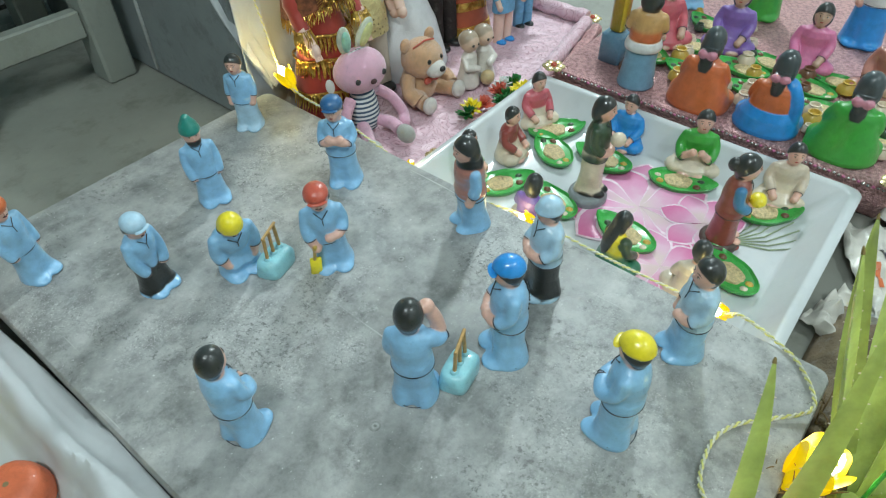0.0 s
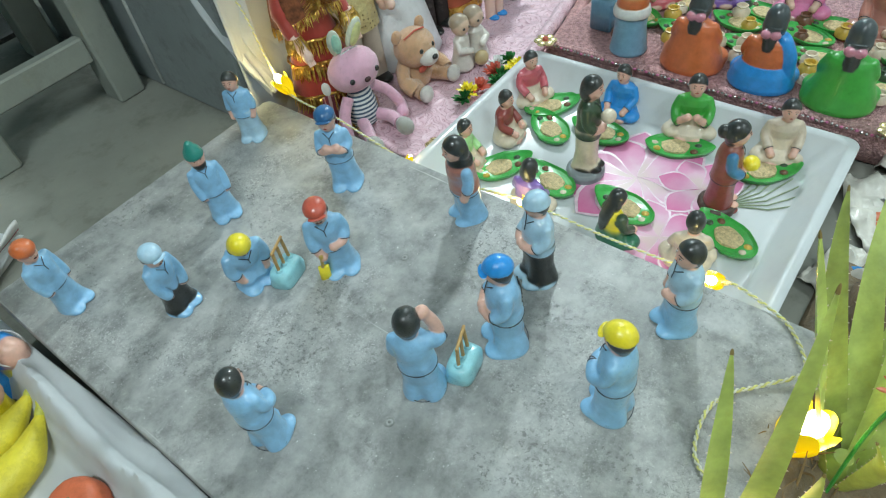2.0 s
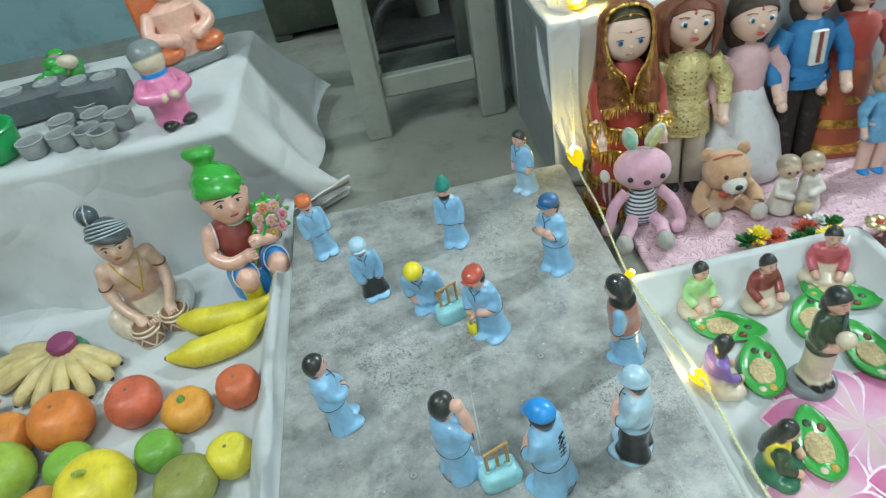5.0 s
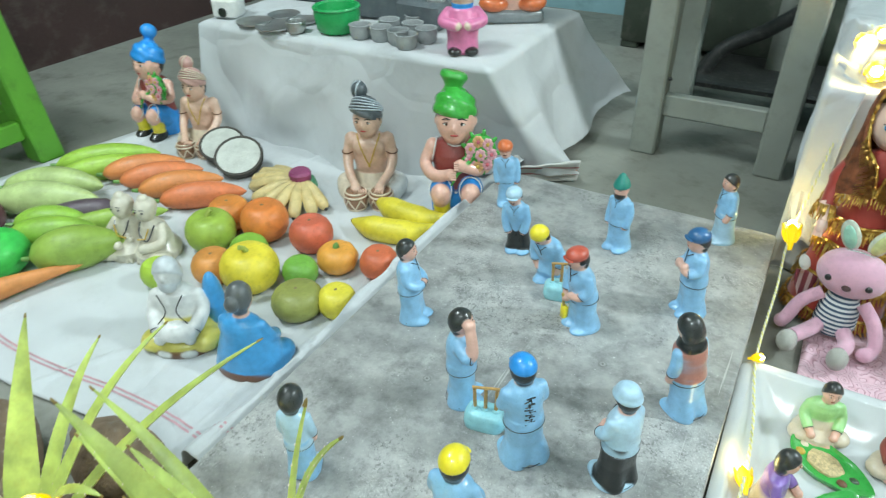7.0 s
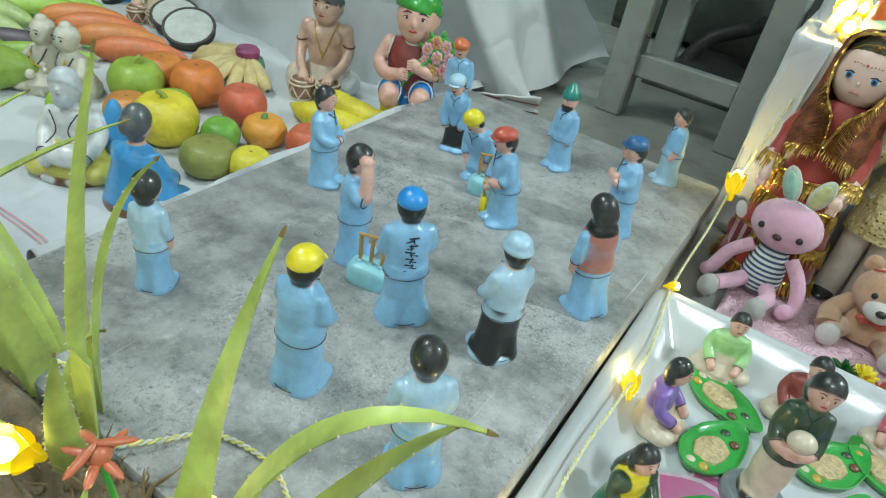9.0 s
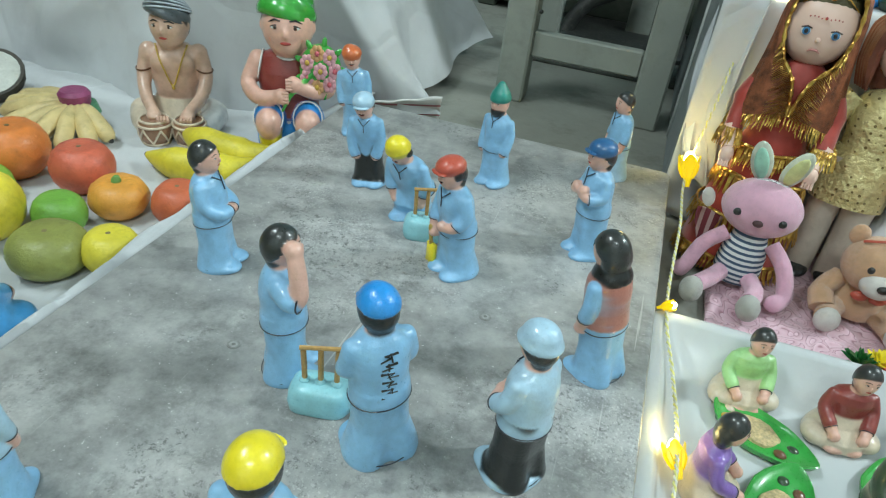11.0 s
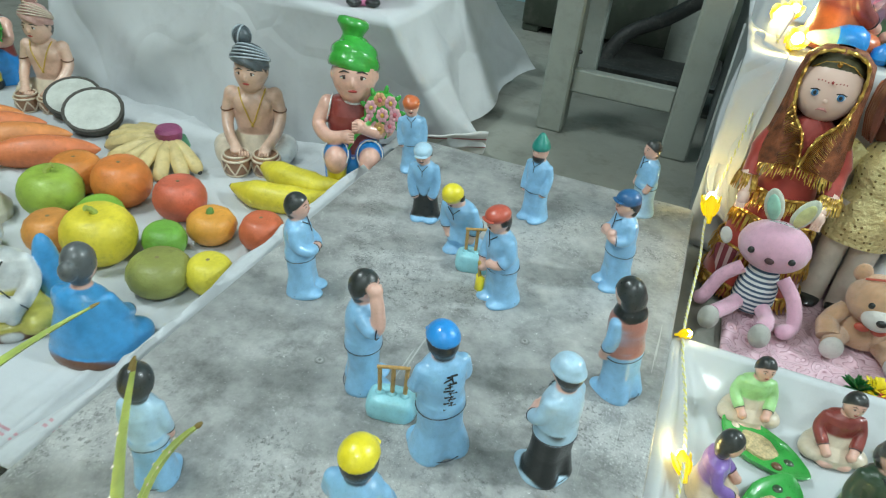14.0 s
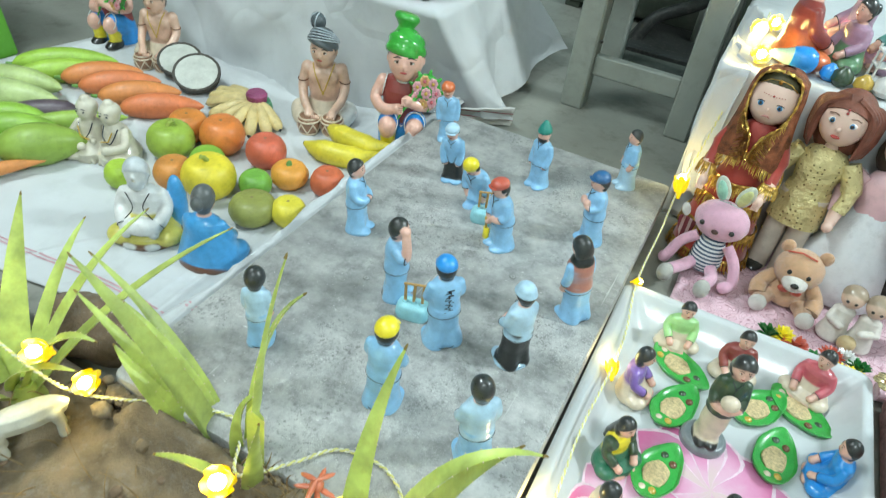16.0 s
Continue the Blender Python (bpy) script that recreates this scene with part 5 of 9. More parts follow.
long_fruit("carrot", -0.676, -0.085, 0.19, 0.046, 66, (0.72, 0.26, 0.05), "long orange clay carrot with stub end", 0.03, "carrot")
round_fruit("melon", -0.765, -0.066, 0.105, (0.03, 0.62, 0.07), "shiny bright green toy melon", 0.72, category="fruit")


def banana(x, y, rz, length, lift, label):
    t = empty("banana", pose(x, y, CLOTH + lift, 0, 0, rz))
    F = Form()
    n = 16
    pts, rad = [], []
    for i in range(n + 1):
        u = i / n
        pts.append(((u - 0.5) * length, 0.30 * length * (u - 0.5) ** 2 * 1.4, 0.019 + 0.012 * max(0, u - 0.75) * 4))
        rad.append(0.0215 * max(0.16, min(1, 3.2 * u + 0.15, 3.0 * (1 - u) + 0.12)) ** 0.8)
    F.tube(pts, rad, fruit_mat("banana_skin", (0.80, 0.68, 0.02)), n=12)
    F.done("skin", t)
    s = Form()
    s.tube([pts[-1], Vector(pts[-1]) + Vector((0.008, 0.004, 0.004)), Vector(pts[-1]) + Vector((0.016, 0.009, 0.009))], [0.0062, 0.0052, 0.0058], fruit_mat("banana_stalk", (0.62, 0.62, 0.06)), n=8)
    s.done("stalk", t, "greenish yellow stalk")
    e = Form()
    e.ball(pts[0], (0.0048, 0.0042, 0.0042), BLACK, n=8, k=5)
    e.done("tip", t, "dark dried tip")
    return tagged(t, label, "fruit", "yellow clay bananas")


banana(-0.262, 0.310, 14, 0.150, 0, "bright yellow clay banana on white cloth")
banana(-0.264, 0.362, -3, 0.152, 0.004, "bright yellow clay banana behind another")


def finger_bananas(x, y):
    t = empty("finger_banana_bunch", pose(x, y, CLOTH, 0, 0, 0))
    k = Form()
    k.loft([(0.040, 0.019, 0.019), (0.054, 0.021, 0.021), (0.059, 0.017, 0.017)], fruit_mat("magenta_cap", (0.30, 0.03, 0.14)))
    k.done("cap", t, "magenta cap")
    c = Form()
    c.loft([(0.026, 0.030, 0.030), (0.040, 0.026, 0.026)], fruit_mat("green_collar", (0.06, 0.32, 0.14)))
    c.done("collar", t, "green collar")
    for i, (deg, L) in enumerate(((158, 0.118), (170, 0.128), (183, 0.120), (197, 0.108), (226, 0.092), (252, 0.090), (276, 0.094), (300, 0.092), (322, 0.088), (341, 0.080))):
        a = radians(deg)
        f = Form()
        d = Vector((math.cos(a), math.sin(a), 0))
        pts = [d * 0.015 + Vector((0, 0, 0.034)), d * L * 0.45 + Vector((0, 0, 0.033)), d * L * 0.8 + Vector((0, 0, 0.022)), d * L + Vector((0, 0, 0.012))]
        f.tube(smooth_path(pts, 4), [0.008] + [0.0115] * 9 + [0.0105, 0.008, 0.0045], fruit_mat("pale_banana", (0.66, 0.52, 0.22)), n=8)
        f.ball(d * L + Vector((0, 0, 0.012)), 0.004, BLACK, n=7, k=4)
        f.done("banana_finger", t)
    return tagged(t, "bunch of pale clay finger bananas under a magenta cap", "fruit")


finger_bananas(-0.490, 0.352)


def coconut_half(x, y, d, rx, rz, label):
    t = empty("coconut_half", pose(x, y, CLOTH, 0, 0, rz))
    turn = Euler((radians(rx), 0, 0)).to_matrix().to_4x4()
    r = d / 2
    F = Form()
    F.T = Matrix.Translation((0, 0, r * 0.80)) @ turn
    rr = []
    for q, z in ((0.35, -0.78), (0.7, -0.62), (0.93, -0.3), (1.0, 0.0), (0.99, 0.04), (0.90, 0.04), (0.86, -0.02), (0.84, -0.10)):
        rr.append([(r * q * math.cos(2 * math.pi * j / 22), r * q * math.sin(2 * math.pi * j / 22), r * z) for j in range(22)])
    F.rings(rr, surface("coconut_shell", (0.06, 0.055, 0.045), rough=0.7, scale=70, bump=0.5))
    F.done("shell", t, "dark coconut shell")
    W = Form()
    W.T = F.T
    W.rings([[(r * q * math.cos(2 * math.pi * j / 22), r * q * math.sin(2 * math.pi * j / 22), r * z) for j in range(22)] for q, z in ((0.88, 0.03), (0.83, -0.10), (0.70, -0.34), (0.42, -0.52), (0.05, -0.58))], surface("coconut_flesh", (0.50, 0.52, 0.47), rough=0.42, scale=28, bump=0.5))
    W.done("flesh", t, "white coconut flesh")
    return tagged(t, label, "fruit", "coconut halves")


coconut_half(-0.668, 0.372, 0.098, 28, 35, "halved clay coconut, white inside, tilted on another")
coconut_half(-0.744, 0.400, 0.094, 24, 35, "halved clay coconut with white flesh and dark rim")


# small white ornaments by the fruit
def couple_ornament(x, y, heading, h, label):
    F = Clay(h, size=h, fine=95)
    W = paint("ivory_glaze", (0.62, 0.58, 0.47), dirty=0.5, scale=160, var=0.25, bump=0.5)
    for s in (-1, 1):
        F.loft([(0, 0.30, 0.34, s * 0.24, 0), (0.18, 0.33, 0.36, s * 0.24, 0), (0.34, 0.24, 0.22, s * 0.24, 0.03), (0.58, 0.20, 0.16, s * 0.22, 0.03), (0.68, 0.09, 0.09, s * 0.2, 0.02)], W)
        F.ball((s * 0.2, 0, 0.82), (0.15, 0.16, 0.17), W)
        F.ball((s * 0.2, 0.03, 0.87), (0.16, 0.16, 0.15), W)
        F.tube(smooth_path([(s * 0.40, 0.0, 0.56), (s * 0.46, -0.16, 0.38), (s * 0.22, -0.30, 0.32)], 5), 0.07, W)
        F.ball((s * 0.42, -0.25, 0.14), (0.2, 0.17, 0.12), W)
        F.tube([(s * 0.3, -0.16, 0.6), (s * 0.24, -0.22, 0.45), (s * 0.1, -0.22, 0.42)], 0.012, GOLDP, n=5)
        F.ball((s * 0.2, 0.02, 1.0), (0.08, 0.08, 0.07), W, n=10, k=6)
        for e in (-0.06, 0.06):
            F.ball((s * 0.2 + e, -0.150, 0.85), (0.022, 0.012, 0.014), INK, n=7, k=4)
            F.tube([(s * 0.2 + e - 0.035, -0.150, 0.895), (s * 0.2 + e, -0.155, 0.905), (s * 0.2 + e + 0.035, -0.148, 0.893)], 0.007, INK, n=4)
        F.tube(smooth_path([(s * 0.34, -0.07, 0.62), (s * 0.30, -0.20, 0.46), (s * 0.22, -0.21, 0.40), (s * 0.12, -0.17, 0.50), (s * 0.10, -0.06, 0.64)], 5), 0.010, INK, n=5)
        for k in range(5):
            F.tube(smooth_path([(s * (0.05 + 0.07 * k), -0.30 - 0.02 * math.sin(k), 0.05), (s * (0.10 + 0.07 * k), -0.27, 0.16), (s * (0.12 + 0.07 * k), -0.20, 0.27)], 4), 0.026, W, n=6)
            F.ball((s * (0.08 + 0.06 * k), -0.16 + 0.01 * k, 0.36 + 0.05 * (k % 2)), 0.042, W, n=8, k=5)
    return tagged(F.done("couple_ornament", at=pose(x, y, CLOTH - 0.002, 0, 0, heading + 90)), label, "ornament")


couple_ornament(-0.600, 0.085, 285, 0.108, "ivory glazed ornament of two seated figures on white cloth")


def seated(name, x, y, heading, h, robe, top, hair="hair", haircol=None, skin=None, z0=0.0, label="", group="", base=None, category="figurine", blouse=None, arms_up=False, extra=None, worn=False):
    """Figure sitting cross-legged."""
    skin = skin or SKIN
    F = Clay(size=h, fine=82)
    F.T = Matrix.Diagonal((h * 0.97, h * 0.90, h, 1))
    if base:
        F.loft([(0, 0.36, 0.33), (0.05, 0.37, 0.34), (0.09, 0.35, 0.32)], base, n=18)
    F.loft([(0, 0.31, 0.27, 0, -0.02), (0.04, 0.34, 0.30, 0, -0.03), (0.12, 0.33, 0.28, 0, -0.03), (0.22, 0.24, 0.20, 0, 0.03), (0.34, 0.20, 0.15, 0, 0.05)], robe, n=18)
    for s in (-1, 1):
        F.ball((s * 0.24, -0.12, 0.10), (0.15, 0.17, 0.10), robe)
        F.ball((s * 0.09, -0.28, 0.05), (0.10, 0.06, 0.045), skin, n=8, k=5)
    F.loft([(0.24, 0.215, 0.165, 0, 0.05), (0.36, 0.20, 0.15, 0, 0.05), (0.48, 0.225, 0.155, 0, 0.05), (0.56, 0.20, 0.13, 0, 0.05), (0.61, 0.09, 0.085, 0, 0.04)], top, n=18)
    if blouse:
        F.ball((0.16, 0.02, 0.50), (0.10, 0.12, 0.10), blouse)
        F.ball((-0.16, 0.02, 0.50), (0.10, 0.12, 0.10), blouse)
    for s in (-1, 1):
        end = (s * 0.06, -0.24, 0.40) if arms_up else (s * 0.14, -0.26, 0.20)
        arm(F, 1, [(s * 0.19, 0.04, 0.52), (s * 0.235, -0.01, 0.38), (s * 0.19, -0.15, 0.28), end], blouse or top, skin, 2.6, 0.060)
    F.loft([(0.59, 0.075, 0.075, 0, 0.03), (0.68, 0.065, 0.065, 0, 0.02)], skin, n=12)
    hc, hr = (0, -0.01, 0.785), (0.113, 0.132, 0.150)
    if worn:
        # features rubbed smooth under the glaze, short beard
        F.ball(hc, (0.118, 0.128, 0.150), skin, n=18, k=12)
        F.ball((0, -0.135, 0.79), (0.022, 0.03, 0.035), skin, n=8, k=5)
        F.ball((0, -0.075, 0.70), (0.085, 0.075, 0.085), haircol or HAIR)
        hair_cap(F, hc, (0.118, 0.128, 0.150), haircol or HAIR, 0.3)
    else:
        face(F, hc, hr, skin)
        hat(F, hair, haircol or HAIR, hc, hr)
    if extra:
        extra(F)
    return tagged(F.done(name, at=pose(x, y, z0, 0, 0, heading + 90)), label, category, group)


PINKBOW = paint("bow_pink", (0.66, 0.26, 0.34))


def bow(F):
    F.loft([(0.50, 0.05, 0.04, 0, 0.19), (0.62, 0.075, 0.05, 0, 0.175), (0.74, 0.09, 0.06, 0, 0.14)], HAIR)
    for s in (-1, 1):
        F.ball((s * 0.05, 0.19, 0.69), (0.06, 0.045, 0.045), PINKBOW)


def sari(col, shoulder=None, knotted=True):
    """Drape that falls from the shoulders to the ground in one cone."""
    def drape(F):
        full = [(0.0, 0.37, 0.31, 0, 0.0), (0.05, 0.38, 0.32, 0, 0.0), (0.20, 0.33, 0.27, 0, 0.02), (0.38, 0.255, 0.20, 0, 0.04), (0.52, 0.20, 0.155, 0, 0.05), (0.60, 0.10, 0.10, 0, 0.05)]
        if shoulder:
            F.soft(0.02).loft(full[:3] + [(0.30, 0.27, 0.21, 0, 0.03)], col)
            F.soft(0.004).loft([(0.28, 0.25, 0.195, 0, 0.035), (0.40, 0.245, 0.19, 0, 0.04), (0.52, 0.21, 0.16, 0, 0.05), (0.60, 0.10, 0.10, 0, 0.05)], shoulder)
            F.tube(smooth_path([(-0.26, 0.06, 0.20), (-0.235, 0.08, 0.42), (-0.13, 0.04, 0.58), (-0.05, -0.10, 0.52)], 5), 0.085, col)
        else:
            F.soft(0.03).loft(full, col)
        if knotted:
            bow(F)
    return drape


GLAZEBLUE = paint("blue_glaze", (0.06, 0.33, 0.66), var=0.25, scale=40, dirty=0.2, dirt=(1.6, 1.5, 1.2), rough=0.15, coat=0.8)


def blue_shawl(F):
    F.ball((0.30, 0.16, 0.34), (0.10, 0.12, 0.34), GLAZEBLUE)
    for s in (-1, 1):
        F.tube(smooth_path([(s * 0.12, -0.10, 0.60), (s * 0.05, -0.17, 0.46), (s * 0.14, -0.20, 0.34)], 5), 0.006, BLACK, n=6)
    F.ball((0.02, -0.22, 0.26), (0.20, 0.12, 0.10), WHITE)


seated("seated_woman_figurine", -0.262, -0.018, 105, 0.138, GLAZEBLUE, GLAZEBLUE, "bun", paint("ash_hair", (0.10, 0.11, 0.11), dirty=0.4), z0=CLOTH - 0.002, base=BROWN, label="glazed clay woman in blue wrap with grey hair, seen seated", category="figurine", extra=sari(GLAZEBLUE, knotted=False))
seated("seated_musician_figurine", -0.376, -0.030, 300, 0.146, paint("yellow_glaze", (0.62, 0.56, 0.12)), WHITE, "hair", paint("pale_grey_glaze", (0.52, 0.56, 0.58), dirty=0.3), skin=paint("worn_white_glaze", (0.62, 0.64, 0.62), dirty=0.35, var=0.2, coat=0.8), worn=True, z0=CLOTH - 0.002, base=BROWN, label="white and yellow glazed seated figure beside a blue shawl", category="figurine", extra=blue_shawl)

# ---- white foam tray with the dinner party ----
TRAYZ = -0.0715


def rounded(x0, x1, y0, y1, r, z, n=7):
    pts = []
    for cx, cy, a0 in ((x1 - r, y1 - r, 0), (x0 + r, y1 - r, 90), (x0 + r, y0 + r, 180), (x1 - r, y0 + r, 270)):
        for i in range(n):
            a = radians(a0 + 90 * i / (n - 1))
            pts.append((cx + r * math.cos(a), cy + r * math.sin(a), z))
    return pts


def tray():
    t = empty("foam_tray", pose(0.479, 0.002, FLOOR, 0, 0, 0.6) @ Matrix.Translation((-0.479, -0.002, 0)))
    F = Form()
    x0, x1, y0, y1 = 0.302, 0.637, -0.239, 0.243
    lv = []
    for ins, z, r in ((0.030, 0.0, 0.02), (0.026, 0.003, 0.02), (0.003, 0.046, 0.018), (0.0, 0.050, 0.018), (0.0, 0.053, 0.018), (0.003, 0.055, 0.017), (0.011, 0.055, 0.015), (0.014, 0.052, 0.014), (0.040, 0.014, 0.02), (0.046, 0.0115, 0.02)):
        lv.append(rounded(x0 + ins, x1 - ins, y0 + ins, y1 - ins, r, z))
    F.rings(lv, PLASTIC)
    F.done("tray_body", t)
    # printed lotus on the tray floor
    def lotus_mat(gx, gy, R, k):
        m, n, l, pr = node_mat("lotus_print")
        co = n.new("ShaderNodeTexCoord").outputs["Object"]
        d = n.new("ShaderNodeVectorMath")
        d.operation = "DISTANCE"
        d.inputs[1].default_value = (gx, gy, 0.012)
        l.new(co, d.inputs[0])
        q = n.new("ShaderNodeMath")
        q.operation = "MULTIPLY_ADD"
        q.inputs[1].default_value = 1 / R
        l.new(d.outputs["Value"], q.inputs[0])
        wob = n.new("ShaderNodeMath")
        wob.operation = "MULTIPLY_ADD"
        wob.inputs[1].default_value, wob.inputs[2].default_value = 0.5, -0.25 + k
        l.new(noise_tex(n, l, co, 38, 5).outputs[0], wob.inputs[0])
        l.new(wob.outputs[0], q.inputs[2])
        l.new(ramp(n, l, q.outputs[0], [(0.08, (0.66, 0.50, 0.50)), (0.30, (0.70, 0.44, 0.56)), (0.55, (0.68, 0.30, 0.47)), (0.90, (0.62, 0.17, 0.34))]).outputs[0], pr.inputs["Base Color"])
        pr.inputs["Roughness"].default_value = 0.055
        pr.inputs["Specular IOR Level"].default_value = 0.3
        return m

    rim = surface("petal_rim_print", (0.76, 0.58, 0.66), rough=0.2, scale=90)

    def petal_ring(gx, gy, a, L, w, z):
        out = []
        for s, us in ((1, [k / 8 for k in range(9)]), (-1, [1 - k / 8 for k in range(1, 8)])):
            for u in us:
                side = w * s * math.sin(math.pi * u ** 1.4)
                out.append((gx + math.cos(a) * L * u - math.sin(a) * side, gy + math.sin(a) * L * u + math.cos(a) * side, z))
        return out

    rng = random.Random(8)
    for gx, gy, R, cnt in ((0.482, -0.015, 0.105, 13), (0.395, -0.085, 0.070, 9), (0.50, -0.095, 0.06, 7)):
        shades = [lotus_mat(gx, gy, R, k) for k in (0.0, -0.18, 0.14)]
        for i in range(cnt):
            a = 2 * math.pi * i / cnt + rng.uniform(-0.2, 0.2)
            L, w = R * rng.uniform(0.8, 1.05), R * 0.34
            P = Form()
            zz = 0.0119 + 0.00022 * (i + 13 * round(10 * abs(gy - 0.0)) % 30)
            for L2, w2, low, m in ((L, w, 0.0, rim), (L * 0.965, w * 0.86, 0.00012, shades[i % 3])):
                P.rings([petal_ring(gx, gy, a, L2, w2, zz + low), petal_ring(gx, gy, a, L2, w2, zz + low + 0.0003)], m)
            P.done("lotus_petal", t, "printed pink petal")
    for i in range(7):
        S = Form()
        a = radians(-70 + i * 9)
        bx, by = 0.49, -0.13
        S.tube([(bx, by, 0.0125), (bx + 0.05 * math.cos(a), by + 0.05 * math.sin(a), 0.0126), (bx + 0.11 * math.cos(a + 0.1), by + 0.09 * math.sin(a + 0.1), 0.0126)], 0.0011, surface("stem_print", (0.28, 0.34, 0.22), rough=0.5, scale=80), n=5)
        S.done("lotus_stem", t, "printed grey-green stem")
    tagged(t, "white foam tray with sloping sides and a pink lotus print", "tray")


tray()


def leaf_plate(x, y, rz, z=TRAYZ, L=0.092, W=0.050):
    t = empty("leaf_plate", pose(x, y, z, 0, 0, rz))
    F = Form()
    def ring(k, zz):
        return [(L / 2 * k * math.cos(a) * (1 + 0.12 * math.cos(a)), W / 2 * k * math.sin(a) * abs(math.sin(a)) ** 0.3 * (1 + 0.03 * math.sin(7 * a)), zz + 0.003 * abs(math.cos(a)) ** 3) for a in [2 * math.pi * i / 26 for i in range(26)]]
    F.rings([ring(0.82, 0), ring(0.97, 0.003), ring(1.02, 0.0085), ring(0.99, 0.0090), ring(0.90, 0.0058), ring(0.6, 0.0046), ring(0.2, 0.0044)], LEAFG)
    F.done("leaf", t)
    R = Form()
    R.loft([(0.0040, 0.0205, 0.0150), (0.0072, 0.0195, 0.0142), (0.0090, 0.013, 0.009)], surface("clay_rice", (0.66, 0.52, 0.28), rough=0.5, var=0.35, scale=260, fine=600, bump=1.0), n=14, wob=0.05)
    R.done("rice_mound", t, "yellowish rice mound")
    for dx, dy, m in ((0.030, 0.004, OLIVE), (-0.028, 0.003, BEIGE), (-0.024, -0.008, GOLDP), (0.025, -0.009, BROWN)):
        D = Form()
        D.ball((dx, dy, 0.0062), (0.0055, 0.005, 0.0032), m, n=10, k=5)
        D.done("side_dish", t)
    return tagged(t, "green clay leaf plate with rice and side dishes", "leaf plate", "leaf plates")


for x, y, rz in ((0.560, 0.167, -35), (0.512, 0.136, 55), (0.405, 0.155, -30), (0.416, 0.077, 70), (0.420, -0.030, 75), (0.562, -0.032, -70), (0.542, 0.068, 85), (0.570, -0.146, -50), (0.436, -0.155, 60)):
    leaf_plate(x, y, rz)

D = "clay diners in the tray"
seated("diner_figurine", 0.392, 0.200, 285, 0.084, CREAM, MINT, z0=TRAYZ, label="light green clad clay diner sitting cross-legged in the tray", group=D)
seated("diner_figurine", 0.362, 0.078, 0, 0.088, CREAM, PURPLE, "long", z0=TRAYZ, label="clay woman in purple sitting at a leaf plate", group=D)
def long_hair(F):
    F.loft([(0.30, 0.035, 0.030, 0, 0.245), (0.38, 0.080, 0.050, 0, 0.235), (0.52, 0.105, 0.065, 0, 0.205), (0.66, 0.110, 0.080, 0, 0.13), (0.80, 0.105, 0.085, 0, 0.06)], HAIR, n=16)
seated("diner_figurine", 0.370, -0.038, -32, 0.086, paint("deep_green_paint", (0.03, 0.16, 0.09)), YELLOW, "long", extra=long_hair, z0=TRAYZ, label="clay woman in yellow and dark green sitting cross-legged", group=D, blouse=OLIVE)
seated("diner_figurine", 0.378, -0.128, 20, 0.088, CREAM, BEIGE, z0=TRAYZ, label="cream clad clay diner, dark haired, sitting in the tray", group=D)
seated("diner_figurine", 0.472, 0.186, 280, 0.086, CREAM, MAROON, z0=TRAYZ, label="clay diner in maroon shirt sitting cross-legged", group=D)
seated("diner_figurine", 0.568, 0.205, 245, 0.090, CREAM, ROSE, z0=TRAYZ, label="clay diner in rose shirt sitting by the tray corner", group=D)
seated("diner_figurine", 0.600, 0.070, 180, 0.088, BLUE, BLUE, z0=TRAYZ, label="clay woman in blue wrap sitting at a leaf plate", group=D)
seated("diner_figurine", 0.608, -0.032, 200, 0.100, CREAM, GREEN, z0=TRAYZ, label="clay diner in bright green shirt, one hand raised", group=D, arms_up=True)
seated("diner_figurine", 0.615, -0.150, 205, 0.095, CREAM, BEIGE, z0=TRAYZ, label="bare-chested cream clay diner sitting cross-legged", group=D)
def stone_foot(F):
    F.loft([(-0.09, 0.22, 0.19), (-0.03, 0.22, 0.19), (0.0, 0.19, 0.17)], GREY)
    F.ball((-0.02, -0.19, 0.60), (0.085, 0.07, 0.06), CREAM)
standing("server_figurine", 0.459, 0.050, 280, 0.150, shirt=OLIVE, pants=CREAM, head="long", arms=("front", "front"), z0=TRAYZ + 0.0135, feet=BLACK, extra=stone_foot, wide=0.76, girth=0.84, hs=0.84, label="standing clay server in dark green shirt holding a white bowl", group=D)
def yellow_bowl(F):
    F.ball((0.0, -0.19, 0.52), (0.085, 0.07, 0.06), YELLOW)
    F.loft([(0, 0.185, 0.17), (0.05, 0.19, 0.175), (0.075, 0.165, 0.15)], surface("umber_paint", (0.07, 0.04, 0.03), rough=0.35))
    F.ball((0.05, -0.135, 0.075), (0.045, 0.04, 0.02), SKIN)
    F.ball((-0.05, -0.135, 0.075), (0.045, 0.04, 0.02), SKIN)
standing("server_figurine", 0.486, -0.121, -64, 0.139, shirt=paint("russet_paint", (0.27, 0.075, 0.05)), sleeve=paint("steel_blue_paint", (0.05, 0.22, 0.42)), pants=MAROON, head="bun", arms=("front", "front"), z0=TRAYZ, skirt=True, wide=0.88, girth=0.98, cuff=2.3, hs=0.95, extra=yellow_bowl, label="standing clay woman in brown sari, blue sleeves, with yellow bowl", group=D)

# ---- sequinned platform with the second party ----
DINZ = -0.030


